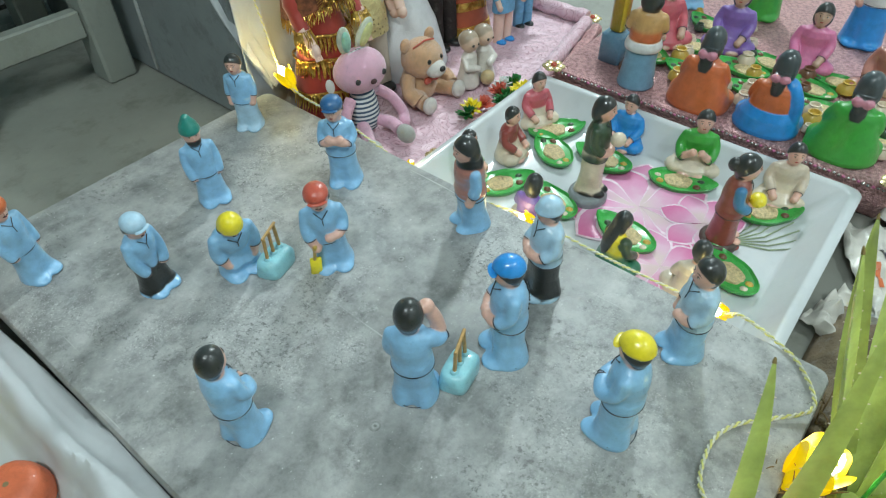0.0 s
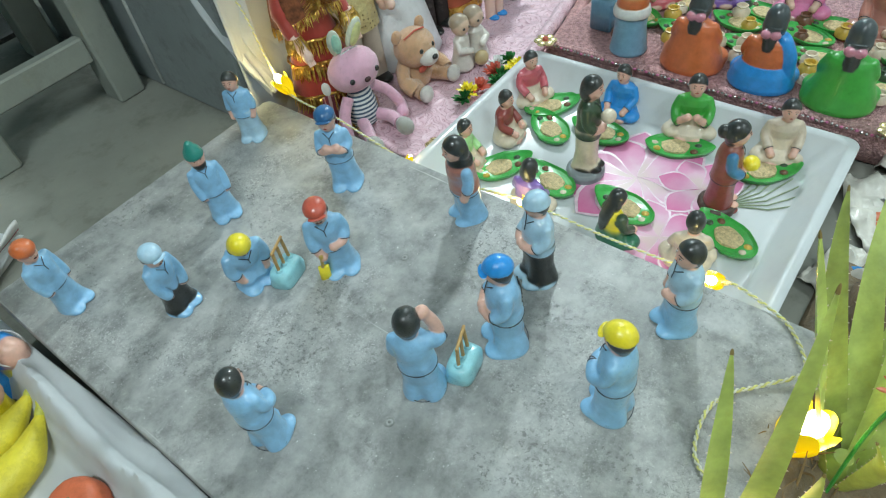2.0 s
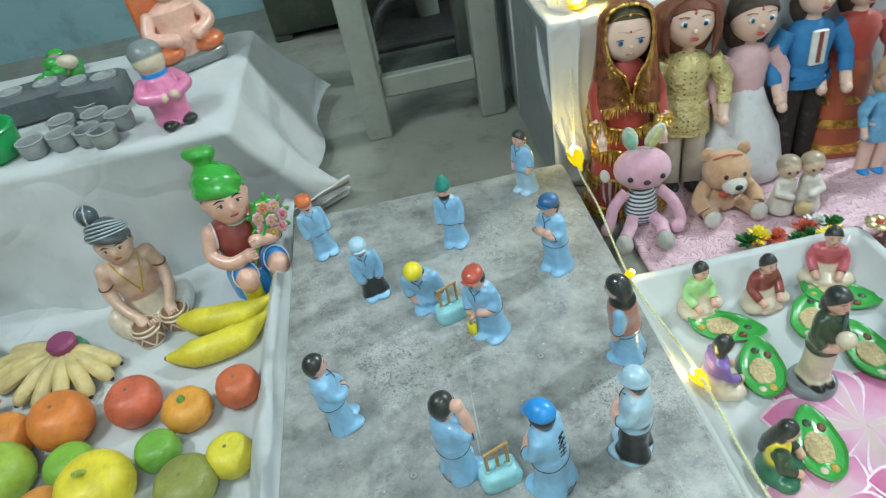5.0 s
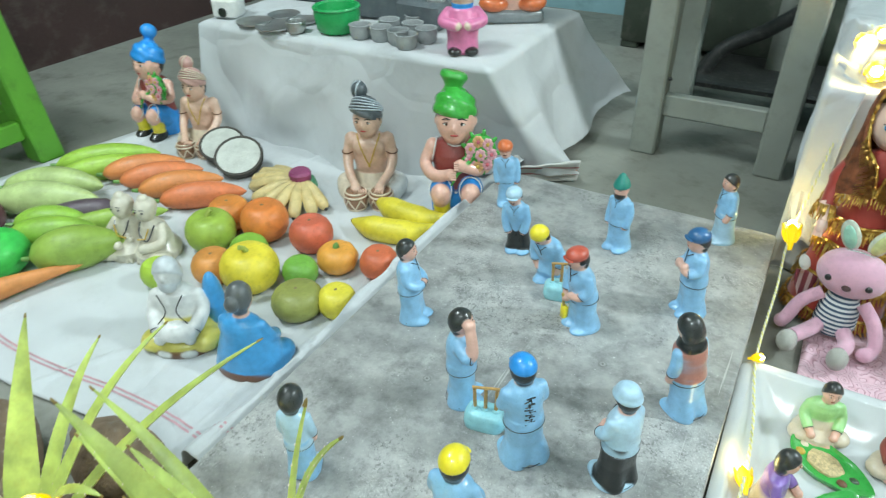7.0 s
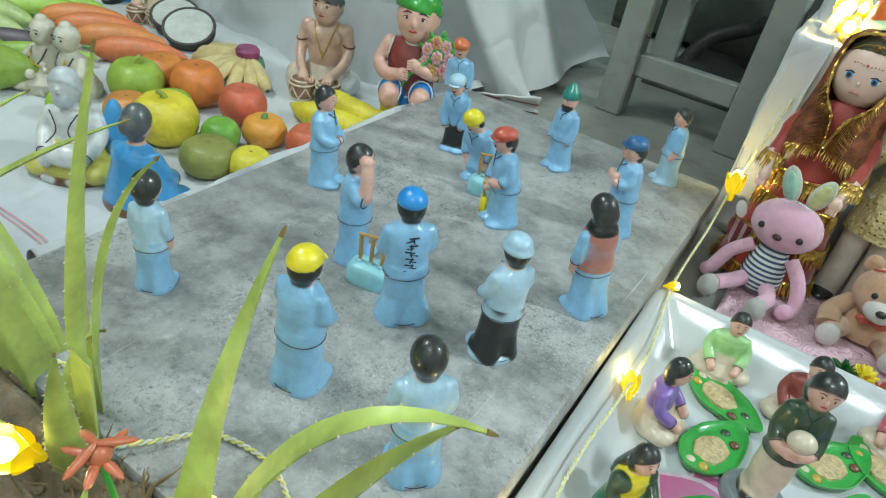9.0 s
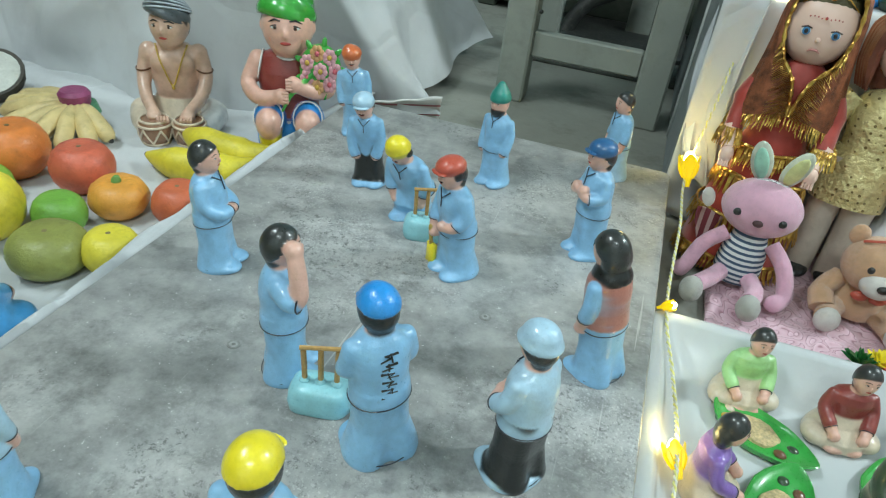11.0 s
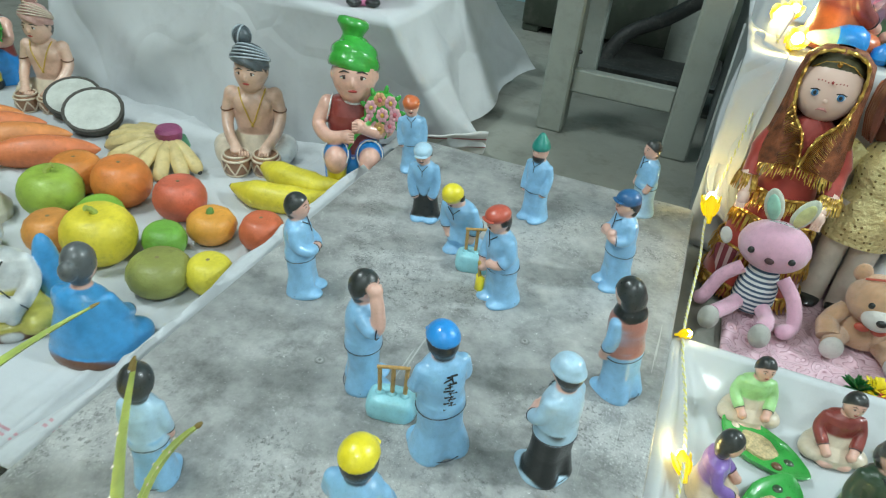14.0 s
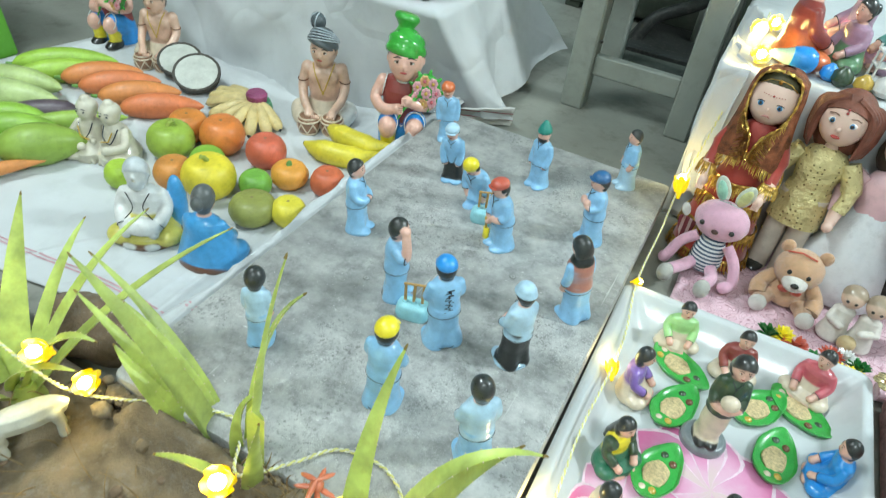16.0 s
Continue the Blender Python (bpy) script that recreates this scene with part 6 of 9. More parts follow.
def platform():
    t = empty("dinner_platform", pose(0, 0, FLOOR))
    F = Form()
    F.box((0.985, -0.04, 0.026), (0.64, 0.56, 0.052), SPARKLE, bev=0.006)
    F.done("base", t)
    for y0, y1, x in ((-0.32, 0.235, 0.668),):
        B = Form()
        B.tube(smooth_path([(x, y0, 0.047), (x, (y0 + y1) / 2, 0.048), (x, y1, 0.047)], 12), 0.0075, SPARKLE, n=8)
        B.done("edge_roll", t, "rolled sequin edge")
    tagged(t, "low platform covered in pink-brown sequin cloth", "platform")


platform()
D2 = "clay women dining on the platform"
seated("seated_woman_figurine", 0.705, 0.014, 5, 0.125, ORANGE, ORANGE, "long", paint("charcoal_hair", (0.06, 0.075, 0.08)), z0=DINZ, label="clay woman wrapped in orange sari, dark hair with pink bow", group=D2, extra=sari(ORANGE))
seated("seated_woman_figurine", 0.705, -0.086, 5, 0.122, BLUE, ORANGE, "long", paint("charcoal_hair", (0.06, 0.075, 0.08)), z0=DINZ, label="clay woman in orange blouse and blue sari, sitting", group=D2, extra=sari(BLUE, ORANGE))
seated("seated_woman_figurine", 0.705, -0.186, 5, 0.126, GREEN, GREEN, "long", paint("charcoal_hair", (0.06, 0.075, 0.08)), z0=DINZ, label="clay woman wrapped in green sari, dark hair with pink bow", group=D2, extra=sari(GREEN))
def white_band(F):
    F.soft(0.006).loft([(0.36, 0.150, 0.135), (0.40, 0.156, 0.140), (0.45, 0.142, 0.130)], WHITE)
    F.loft([(0.46, 0.130, 0.122), (0.52, 0.128, 0.120), (0.56, 0.122, 0.112)], ORANGE)


standing("server_figurine", 0.700, 0.112, 20, 0.165, shirt=paint("ochre_paint", (0.58, 0.34, 0.13)), pants=paint("dull_blue_paint", (0.18, 0.36, 0.50)), head="long", arms=("front", "front"), cuff=1.2, skirt=True, wide=0.95, extra=white_band, z0=DINZ, fine=90, label="standing clay woman in ochre top, white sash and blue skirt", group=D2)
seated("seated_woman_figurine", 0.900, 0.045, 190, 0.115, PURPLE, PURPLE, "long", HAIR, skin=TAN, z0=DINZ, label="clay woman in purple sari sitting across the plates", group=D2)
seated("seated_woman_figurine", 0.910, -0.075, 190, 0.112, PINK, PINK, "long", HAIR, skin=TAN, z0=DINZ, label="clay woman in pink sari sitting across the plates", group=D2)
seated("seated_woman_figurine", 0.850, 0.140, 230, 0.12, ROSE, ROSE, "bun", HAIR, skin=TAN, z0=DINZ, label="clay woman in rose red sari sitting by the pillar", group=D2)
seated("seated_woman_figurine", 0.890, -0.190, 170, 0.12, SALMON, SALMON, "long", HAIR, skin=TAN, z0=DINZ, label="clay woman in salmon sari at the platform end", group=D2)
standing("server_figurine", 1.06, 0.05, 200, 0.19, shirt=GREEN, pants=GREEN, head="long", z0=DINZ, skirt=True, label="standing clay woman in green sari at the back", group=D2)
standing("server_figurine", 1.06, -0.12, 190, 0.19, shirt=WHITE, pants=BLUE, head="bun", z0=DINZ, skirt=True, label="standing clay woman in white and blue at the back", group=D2)
standing("server_figurine", 1.02, 0.17, 220, 0.17, shirt=PINK, pants=SKY, head="hair", z0=DINZ, label="standing clay figure in pink and pale blue at the back", group=D2)
for x, y, rz in ((0.775, 0.055, 80), (0.785, -0.045, 100), (0.790, -0.140, 95), (0.835, -0.01, 80), (0.84, -0.11, 70), (0.79, 0.13, 60)):
    leaf_plate(x, y, rz, DINZ + 0.0005, 0.085, 0.046)


def pot(x, y, r, mat, label):
    F = Form()
    F.loft([(0, r * 0.5, r * 0.5), (r * 0.4, r, r), (r * 0.9, r * 0.95, r * 0.95), (r * 1.3, r * 0.55, r * 0.55), (r * 1.5, r * 0.65, r * 0.65), (r * 1.52, r * 0.5, r * 0.5), (r * 1.2, r * 0.4, r * 0.4)], mat, n=16)
    tagged(F.done("clay_pot", at=pose(x, y, DINZ + 0.0003)), label, "pot", "small clay pots")


for x, y, m in ((0.745, 0.065, GOLDP), (0.765, 0.0, BEIGE), (0.75, -0.135, GOLDP), (0.81, 0.09, GOLDP), (0.82, -0.065, BEIGE), (0.86, 0.0, CREAM), (0.865, -0.15, GOLDP), (0.74, -0.04, BEIGE), (0.83, 0.05, PURPLE)):
    pot(x, y, 0.014, m, "small round clay pot between leaf plates")


rng = random.Random(14)
for i in range(26):
    x, y = 0.735 + 0.05 * (i % 6) + rng.uniform(-0.012, 0.012), -0.235 + 0.021 * i * 0.75 + rng.uniform(-0.01, 0.01)
    pot(x, y, rng.uniform(0.008, 0.014), rng.choice((GOLDP, BEIGE, BEIGE, CREAM, BROWN, OLIVE)), "small round clay pot between leaf plates")
for x, y, rz in ((0.880, -0.03, 70), (0.885, -0.135, 95), (0.93, -0.21, 20), (0.95, 0.10, 60), (0.86, 0.085, 110), (0.75, -0.235, 85), (0.83, -0.235, 60)):
    leaf_plate(x, y, rz, DINZ + 0.0005, 0.080, 0.044)
B = Form()
SILVER = surface("silver_bead", (0.72, 0.72, 0.70), rough=0.22, metal=0.9)
for i in range(92):
    y = -0.315 + 0.006 * i
    B.ball((0.6615 + 0.0012 * math.sin(i * 1.3), y, 0.0), (0.0022, 0.0026, 0.0022), SILVER if i % 3 else PINK, n=6, k=4)
tagged(B.done("bead_trim", at=pose(0, 0, -0.0335)), "row of silver and pink beads sewn along the cloth edge", "bead trim", kind="stuff")


def pillar(x, y):
    t = empty("toy_pillar", pose(x, y, DINZ))
    F = Form()
    F.box((0, 0, 0.025), (0.038, 0.038, 0.05), paint("slate_blue_paint", (0.12, 0.24, 0.34)), bev=0.003)
    F.done("plinth", t, "blue plinth")
    G2 = Form()
    G2.box((0, 0, 0.13), (0.023, 0.023, 0.16), paint("mustard_paint", (0.58, 0.42, 0.03)), bev=0.004)
    G2.done("shaft", t, "yellow shaft")
    tagged(t, "yellow toy pillar on blue plinth at platform corner", "pillar")


pillar(0.745, 0.175)


# ---- pink mat, rolled edges, dolls and soft toys ----
MATZ = -0.0755


def pink_mat():
    F = Form()
    x0, x1, y0, y1 = 0.365, 0.915, 0.252, 0.536
    F.sheet(lambda u, v: (x0 + (x1 - x0) * u, y0 + (y1 - y0) * v + 0.05 * u * (1 - v), MATZ + abs(wrinkle(u * 2, v * 2, 0.7))), 60, 40, SWIRL)
    ob = F.done("pink_mat", sharp=80)
    s = ob.modifiers.new("thick", "SOLIDIFY")
    s.thickness = 0.006
    tagged(ob, "pink satin mat with raised dark swirl pattern", "mat")
    for name, a, b, r in (("cloth_roll", (0.655, 0.262, MATZ + 0.010), (0.905, 0.312, MATZ + 0.012), 0.0125), ("cloth_roll", (0.918, 0.318, MATZ + 0.013), (0.918, 0.50, MATZ + 0.013), 0.014), ("cloth_roll", (0.668, 0.238, MATZ + 0.008), (0.90, 0.286, MATZ + 0.008), 0.011), ("cloth_roll", (0.39, 0.258, MATZ + 0.004), (0.64, 0.262, MATZ + 0.004), 0.008)):
        R = Form()
        pts = [Vector(a).lerp(Vector(b), i / 14) + Vector((0, 0, 0.0015 * math.sin(i * 1.7))) for i in range(15)]
        R.tube(pts, [r * (1 + 0.07 * math.sin(i * 2.3)) for i in range(15)], SWIRL if r > 0.0115 or r < 0.01 else SPARKLE, n=14)
        tagged(R.done(name), "tight roll of pink patterned cloth edging the mat", "cloth roll", "rolled cloth edges")


pink_mat()


def rabbit(x, y, heading):
    t = empty("plush_rabbit", pose(x, y, MATZ + 0.006, 0, 0, heading + 90) @ Matrix.Scale(0.785, 4))
    def p(name, fn, label=""):
        F = Form()
        fn(F)
        F.done(name, t, label)
    p("head", lambda F: F.ball((0, 0.0, 0.122), (0.053, 0.040, 0.041), PLUSH_PINK, n=22, k=14))
    for s, m in ((-1, PLUSH_MINT), (1, PLUSH_LEMON)):
        rot = Euler((radians(18), radians(s * 16), 0)).to_matrix()
        p("ear", lambda F: (F.ball((s * 0.022, 0.008, 0.183), (0.0145, 0.008, 0.034), surface("pale_ear_felt", (0.66, 0.70, 0.58), rough=0.95, fine=1200, bump=0.4), rot, 14, 10), F.ball((s * 0.022, 0.001, 0.183), (0.0095, 0.006, 0.026), m, rot, 12, 8)), "mint ear" if s < 0 else "pale yellow ear")
        p("eye", lambda F: F.ball((s * 0.029, -0.0335, 0.122), (0.0055, 0.004, 0.0055), BLACK, n=12, k=8), "black bead eye")
        a = (s * 0.030, -0.005, 0.075)
        p("arm", lambda F: F.tube(smooth_path([a, (s * 0.055, -0.018, 0.052), (s * 0.068, -0.035, 0.018), (s * (0.075 if s < 0 else 0.050), -0.055 if s > 0 else -0.03, 0.008)], 5), [0.011] * 12 + [0.0125, 0.0125, 0.010, 0.005], PLUSH_PINK, n=12))
        p("leg", lambda F: F.tube(smooth_path([(s * 0.015, -0.01, 0.020), (s * 0.030, -0.045, 0.018), (s * 0.036 - 0.01, -0.075, 0.018)], 5), 0.0125, PLUSH_PINK, n=10))
        p("foot", lambda F: F.ball((s * 0.038 - 0.012, -0.092, 0.018), (0.016, 0.021, 0.018), PLUSH_GREY), "grey plush foot")
    p("nose", lambda F: F.ball((0, -0.0405, 0.116), (0.007, 0.004, 0.005), surface("brown_nose", (0.06, 0.025, 0.025), rough=0.5), n=12, k=8), "brown nose")
    p("body", lambda F: F.loft([(0.004, 0.026, 0.022), (0.02, 0.033, 0.028), (0.05, 0.031, 0.026), (0.085, 0.022, 0.018)], RIBBED, n=18), "navy and white striped body")
    p("tag", lambda F: F.ball((-0.070, -0.005, 0.118), (0.009, 0.003, 0.015), PLUSH_WHITE, Euler((0, radians(-15), 0)).to_matrix()), "pale cardboard tag")
    p("ear_band", lambda F: F.tube([(-0.020, 0.002, 0.160), (0, -0.002, 0.1645), (0.020, 0.002, 0.160)], 0.0015, surface("silver_ribbon", (0.7, 0.7, 0.7), rough=0.25, metal=0.9), n=6), "silver ribbon")
    tagged(t, "pink plush rabbit in striped top slumped on the mat", "soft toy")


rabbit(0.392, 0.398, 262)


def striped_scrap():
    F = Form()
    F.sheet(lambda u, v: (0.338 + 0.040 * u + 0.006 * math.sin(5 * v), 0.408 + 0.018 * u + 0.004 * math.sin(7 * u), MATZ + 0.006 + 0.075 * v - 0.014 * u * v), 14, 18, stripes("maroon_striped_cloth", (0.20, 0.04, 0.05), (0.52, 0.36, 0.34), 0.011, 0, 0.55))
    ob = F.done("striped_cloth", sharp=80)
    ob.modifiers.new("thick", "SOLIDIFY").thickness = 0.002
    tagged(ob, "maroon and cream striped cloth propped beside the rabbit", "cloth")


striped_scrap()


def bear(x, y, heading):
    t = empty("plush_bear", pose(x, y, MATZ + 0.004, 0, 0, heading + 90) @ Matrix.Scale(0.73, 4))
    def p(name, fn, label=""):
        F = Form()
        fn(F)
        F.done(name, t, label)
    p("body", lambda F: F.loft([(0.004, 0.035, 0.034), (0.03, 0.044, 0.042), (0.065, 0.030, 0.030)], PLUSH_TAN, n=18))
    p("head", lambda F: F.ball((0, -0.012, 0.092), (0.048, 0.044, 0.043), PLUSH_TAN, n=22, k=14))
    p("muzzle", lambda F: F.ball((0.0, -0.050, 0.080), (0.025, 0.022, 0.019), PLUSH_WHITE, n=16, k=10), "white muzzle")
    p("nose", lambda F: F.ball((0, -0.071, 0.086), (0.008, 0.005, 0.006), BLACK, n=12, k=8), "black nose")
    p("collar_bow", lambda F: (F.ball((0.012, -0.040, 0.052), (0.012, 0.006, 0.008), RED), F.ball((-0.012, -0.040, 0.052), (0.012, 0.006, 0.008), RED)), "red bow")
    p("hair_cord", lambda F: F.tube([(-0.035, -0.02, 0.128), (-0.01, -0.03, 0.140), (0.02, -0.028, 0.133)], 0.002, RED, n=6), "red cord")
    for s in (-1, 1):
        p("ear", lambda F: F.ball((s * 0.037, 0.0, 0.128), (0.014, 0.008, 0.016), PLUSH_TAN))
        p("eye", lambda F: F.ball((s * 0.018, -0.050, 0.101), (0.0052, 0.004, 0.0055), BLACK, n=12, k=8), "black bead eye")
        p("arm", lambda F: F.tube(smooth_path([(s * 0.035, -0.005, 0.058), (s * 0.055, -0.022, 0.038), (s * 0.052, -0.048, 0.022)], 5), [0.015] * 6 + [0.018] * 5, PLUSH_TAN, n=12))
        p("leg", lambda F: F.tube(smooth_path([(s * 0.022, -0.01, 0.018), (s * 0.040, -0.045, 0.017), (s * 0.046, -0.066, 0.018)], 5), [0.017] * 11, PLUSH_TAN, n=12))
        p("foot_pad", lambda F: F.ball((s * 0.047, -0.076, 0.020), (0.018, 0.013, 0.020), PLUSH_WHITE), "white foot pad")
    tagged(t, "tan plush bear with white muzzle and red bow, sitting", "soft toy")


bear(0.520, 0.400, 268)


def doll(name, x, y, heading, h, skirt, bodice, hair, label, veil=None, trim=None, wide=1.0, trousers=None, z0=MATZ, sleeve=None, lean=0.0, bighead=1.0, extra=None, shoes=BLACK):
    """Vinyl dress-up doll."""
    F = Form(h)
    F.T = F.T @ Matrix.Rotation(radians(-lean), 4, "X")
    if trousers:
        for s in (-1, 1):
            F.tube([(s * 0.055, 0, 0.0), (s * 0.055, 0, 0.22), (s * 0.05, 0, 0.46)], [0.05, 0.052, 0.062], trousers, n=12)
            F.ball((s * 0.055, -0.03, 0.015), (0.045, 0.075, 0.025), shoes)
        F.loft([(0.30 if skirt else 0.44, 0.125, 0.085), (0.40, 0.12, 0.082), (0.50, 0.10, 0.07)], skirt or bodice, n=18)
    else:
        F.loft([(0.0, 0.21 * wide, 0.16 * wide), (0.02, 0.215 * wide, 0.165 * wide), (0.25, 0.165 * wide, 0.13 * wide), (0.42, 0.11, 0.09), (0.50, 0.085, 0.07)], skirt, n=24, wob=0.03)
        if trim:
            for z, r in ((0.03, 0.22), (0.16, 0.193), (0.28, 0.165)):
                F.loft([(z, r * wide, r * 0.78 * wide), (z + 0.045, (r - 0.008) * wide, (r - 0.008) * 0.78 * wide)], trim, n=24, wob=0.05)
    F.loft([(0.46, 0.09, 0.072), (0.54, 0.095, 0.075), (0.63, 0.115, 0.078), (0.685, 0.085, 0.06), (0.705, 0.04, 0.04)], bodice, n=18)
    for s in (-1, 1):
        F.tube(smooth_path([(s * 0.105, 0, 0.66), (s * 0.165, -0.02, 0.55), (s * 0.16, -0.06, 0.45)], 5), [0.045] * 6 + [0.034] * 5, sleeve or bodice, n=10)
        F.tube([(s * 0.16, -0.06, 0.46), (s * 0.155, -0.09, 0.40)], 0.026, DOLLSKIN, n=9)
        F.ball((s * 0.155, -0.10, 0.385), (0.025, 0.03, 0.03), DOLLSKIN)
    F.loft([(0.69, 0.035, 0.035), (0.74, 0.033, 0.033)], DOLLSKIN, n=10)
    if extra:
        extra(F)
    b = bighead
    hc, hr = (0, -0.01, 0.74 + 0.105 * b), (0.105 * b, 0.105 * b, 0.125 * b)
    F.ball(hc, hr, DOLLSKIN, n=20, k=12)
    for s in (-1, 1):
        F.ball((s * 0.042 * b, hc[1] - 0.093 * b, hc[2] + 0.005), (0.019 * b, 0.010 * b, 0.014 * b), WHITE, n=10, k=6)
        F.ball((s * 0.042 * b, hc[1] - 0.099 * b, hc[2] + 0.005), (0.011 * b, 0.006 * b, 0.012 * b), paint("doll_eye_blue", (0.05, 0.22, 0.45)), n=10, k=6)
        F.ball((s * 0.042 * b, hc[1] - 0.104 * b, hc[2] + 0.005), (0.007 * b, 0.005 * b, 0.008 * b), BLACK, n=8, k=5)
        F.tube([(s * 0.024 * b, hc[1] - 0.102 * b, hc[2] + 0.034 * b), (s * 0.045 * b, hc[1] - 0.097 * b, hc[2] + 0.038 * b), (s * 0.066 * b, hc[1] - 0.084 * b, hc[2] + 0.030 * b)], 0.0022 * b, BROWN, n=5)
    F.ball((0, hc[1] - 0.108 * b, hc[2] - 0.025 * b), (0.012 * b, 0.012 * b, 0.012 * b), DOLLSKIN, n=8, k=5)
    F.ball((0, hc[1] - 0.098 * b, hc[2] - 0.062 * b), (0.020 * b, 0.010 * b, 0.008 * b), LIP, n=8, k=5)
    for dz in (0.05, 0.065):
        F.ball((0, hc[1] - 0.098 * b, hc[2] + dz * b), 0.006 * b, LIP, n=6, k=4)
    if hair:
        hair_cap(F, hc, (hr[0] * 1.0, hr[1], hr[2]), hair, 0.3)
        F.ball((0, hc[1] + 0.05, hc[2] - 0.06), (hr[0] * 1.12, hr[1] * 0.7, hr[2] * 1.1), hair)
    if veil:
        # open shell from the crown down to the elbows
        rr = []
        for i in range(11):
            u = i / 10
            z = hc[2] + hr[2] * 1.2 * math.cos(min(1, u * 1.8) * 1.6) if u < 0.55 else hc[2] - (u - 0.5) * 0.72
            w = (0.02 + 0.135 * math.sin(min(1.57, u * 3.2)) + 0.11 * max(0, u - 0.5)) * b
            rr.append([(w * math.cos(a), hc[1] + 0.02 + w * 0.9 * math.sin(a), z) for a in [radians(-40 + 260 * k / 24) for k in range(25)]])
        F.rings(rr, veil, closed=False)
        for k in (0, 24):
            F.tube([r[k] for r in rr], 0.010, trim or GOLD, n=6)
        for k in range(0, 24, 2):
            F.tube([rr[7][k], (rr[10][k][0] * 1.02, rr[10][k][1] - 0.01, rr[10][k][2] - 0.03)], 0.006, trim or GOLD, n=5)
        rng = random.Random(11)
        for q in range(110):
            a, z = radians(rng.uniform(-170, -10)), rng.uniform(0.05, 0.64)
            w = 0.21 - 0.26 * z if z < 0.45 else 0.10 + 0.012 * math.sin(z * 9)
            k = 1.04 if z < 0.45 else 1.22
            px, py = w * k * math.cos(a), w * 0.80 * k * math.sin(a)
            F.box((px, py, z), (0.030, 0.006, 0.010), trim or GOLD, rz=math.degrees(a) + 90, ry=rng.uniform(-60, 60), bev=0.001)
        for s in (-1, 1):
            for q in range(12):
                u = q / 11
                cx, cz, cy = s * (0.015 + 0.05 * (1 - u)), 0.68 - 0.17 * u, -0.082 - 0.012 * math.sin(3 * u)
                F.tube([(cx, cy, cz), (cx + s * 0.055, cy + 0.012, cz - 0.006 - 0.012 * u)], 0.0055, trim or GOLD, n=4)
        for q in range(26):
            a = radians(-160 + 140 * q / 25)
            F.tube([(0.13 * math.cos(a), 0.105 * math.sin(a), 0.52), (0.145 * math.cos(a), 0.125 * math.sin(a), 0.445)], 0.006, trim or GOLD, n=4)
    return tagged(F.done(name, at=pose(x, y, z0, 0, 0, heading + 90)), label, "doll", "dolls against the trunk")


HAIRB = surface("brown_doll_hair", (0.19, 0.06, 0.035), rough=0.5, var=0.4, scale=30, fine=900, bump=0.6)
HAIRD = surface("dark_doll_hair", (0.05, 0.03, 0.02), rough=0.5, var=0.4, scale=30, fine=900, bump=0.6)
NETHAIR = surface("olive_netted_hair", (0.085, 0.075, 0.030), rough=0.5, var=0.3, scale=60, fine=900, bump=0.4)
VEIL = surface("red_gold_net", (0.25, 0.080, 0.032), rough=0.45, var=0.6, scale=90, fine=900, bump=0.5, metal=0.3)

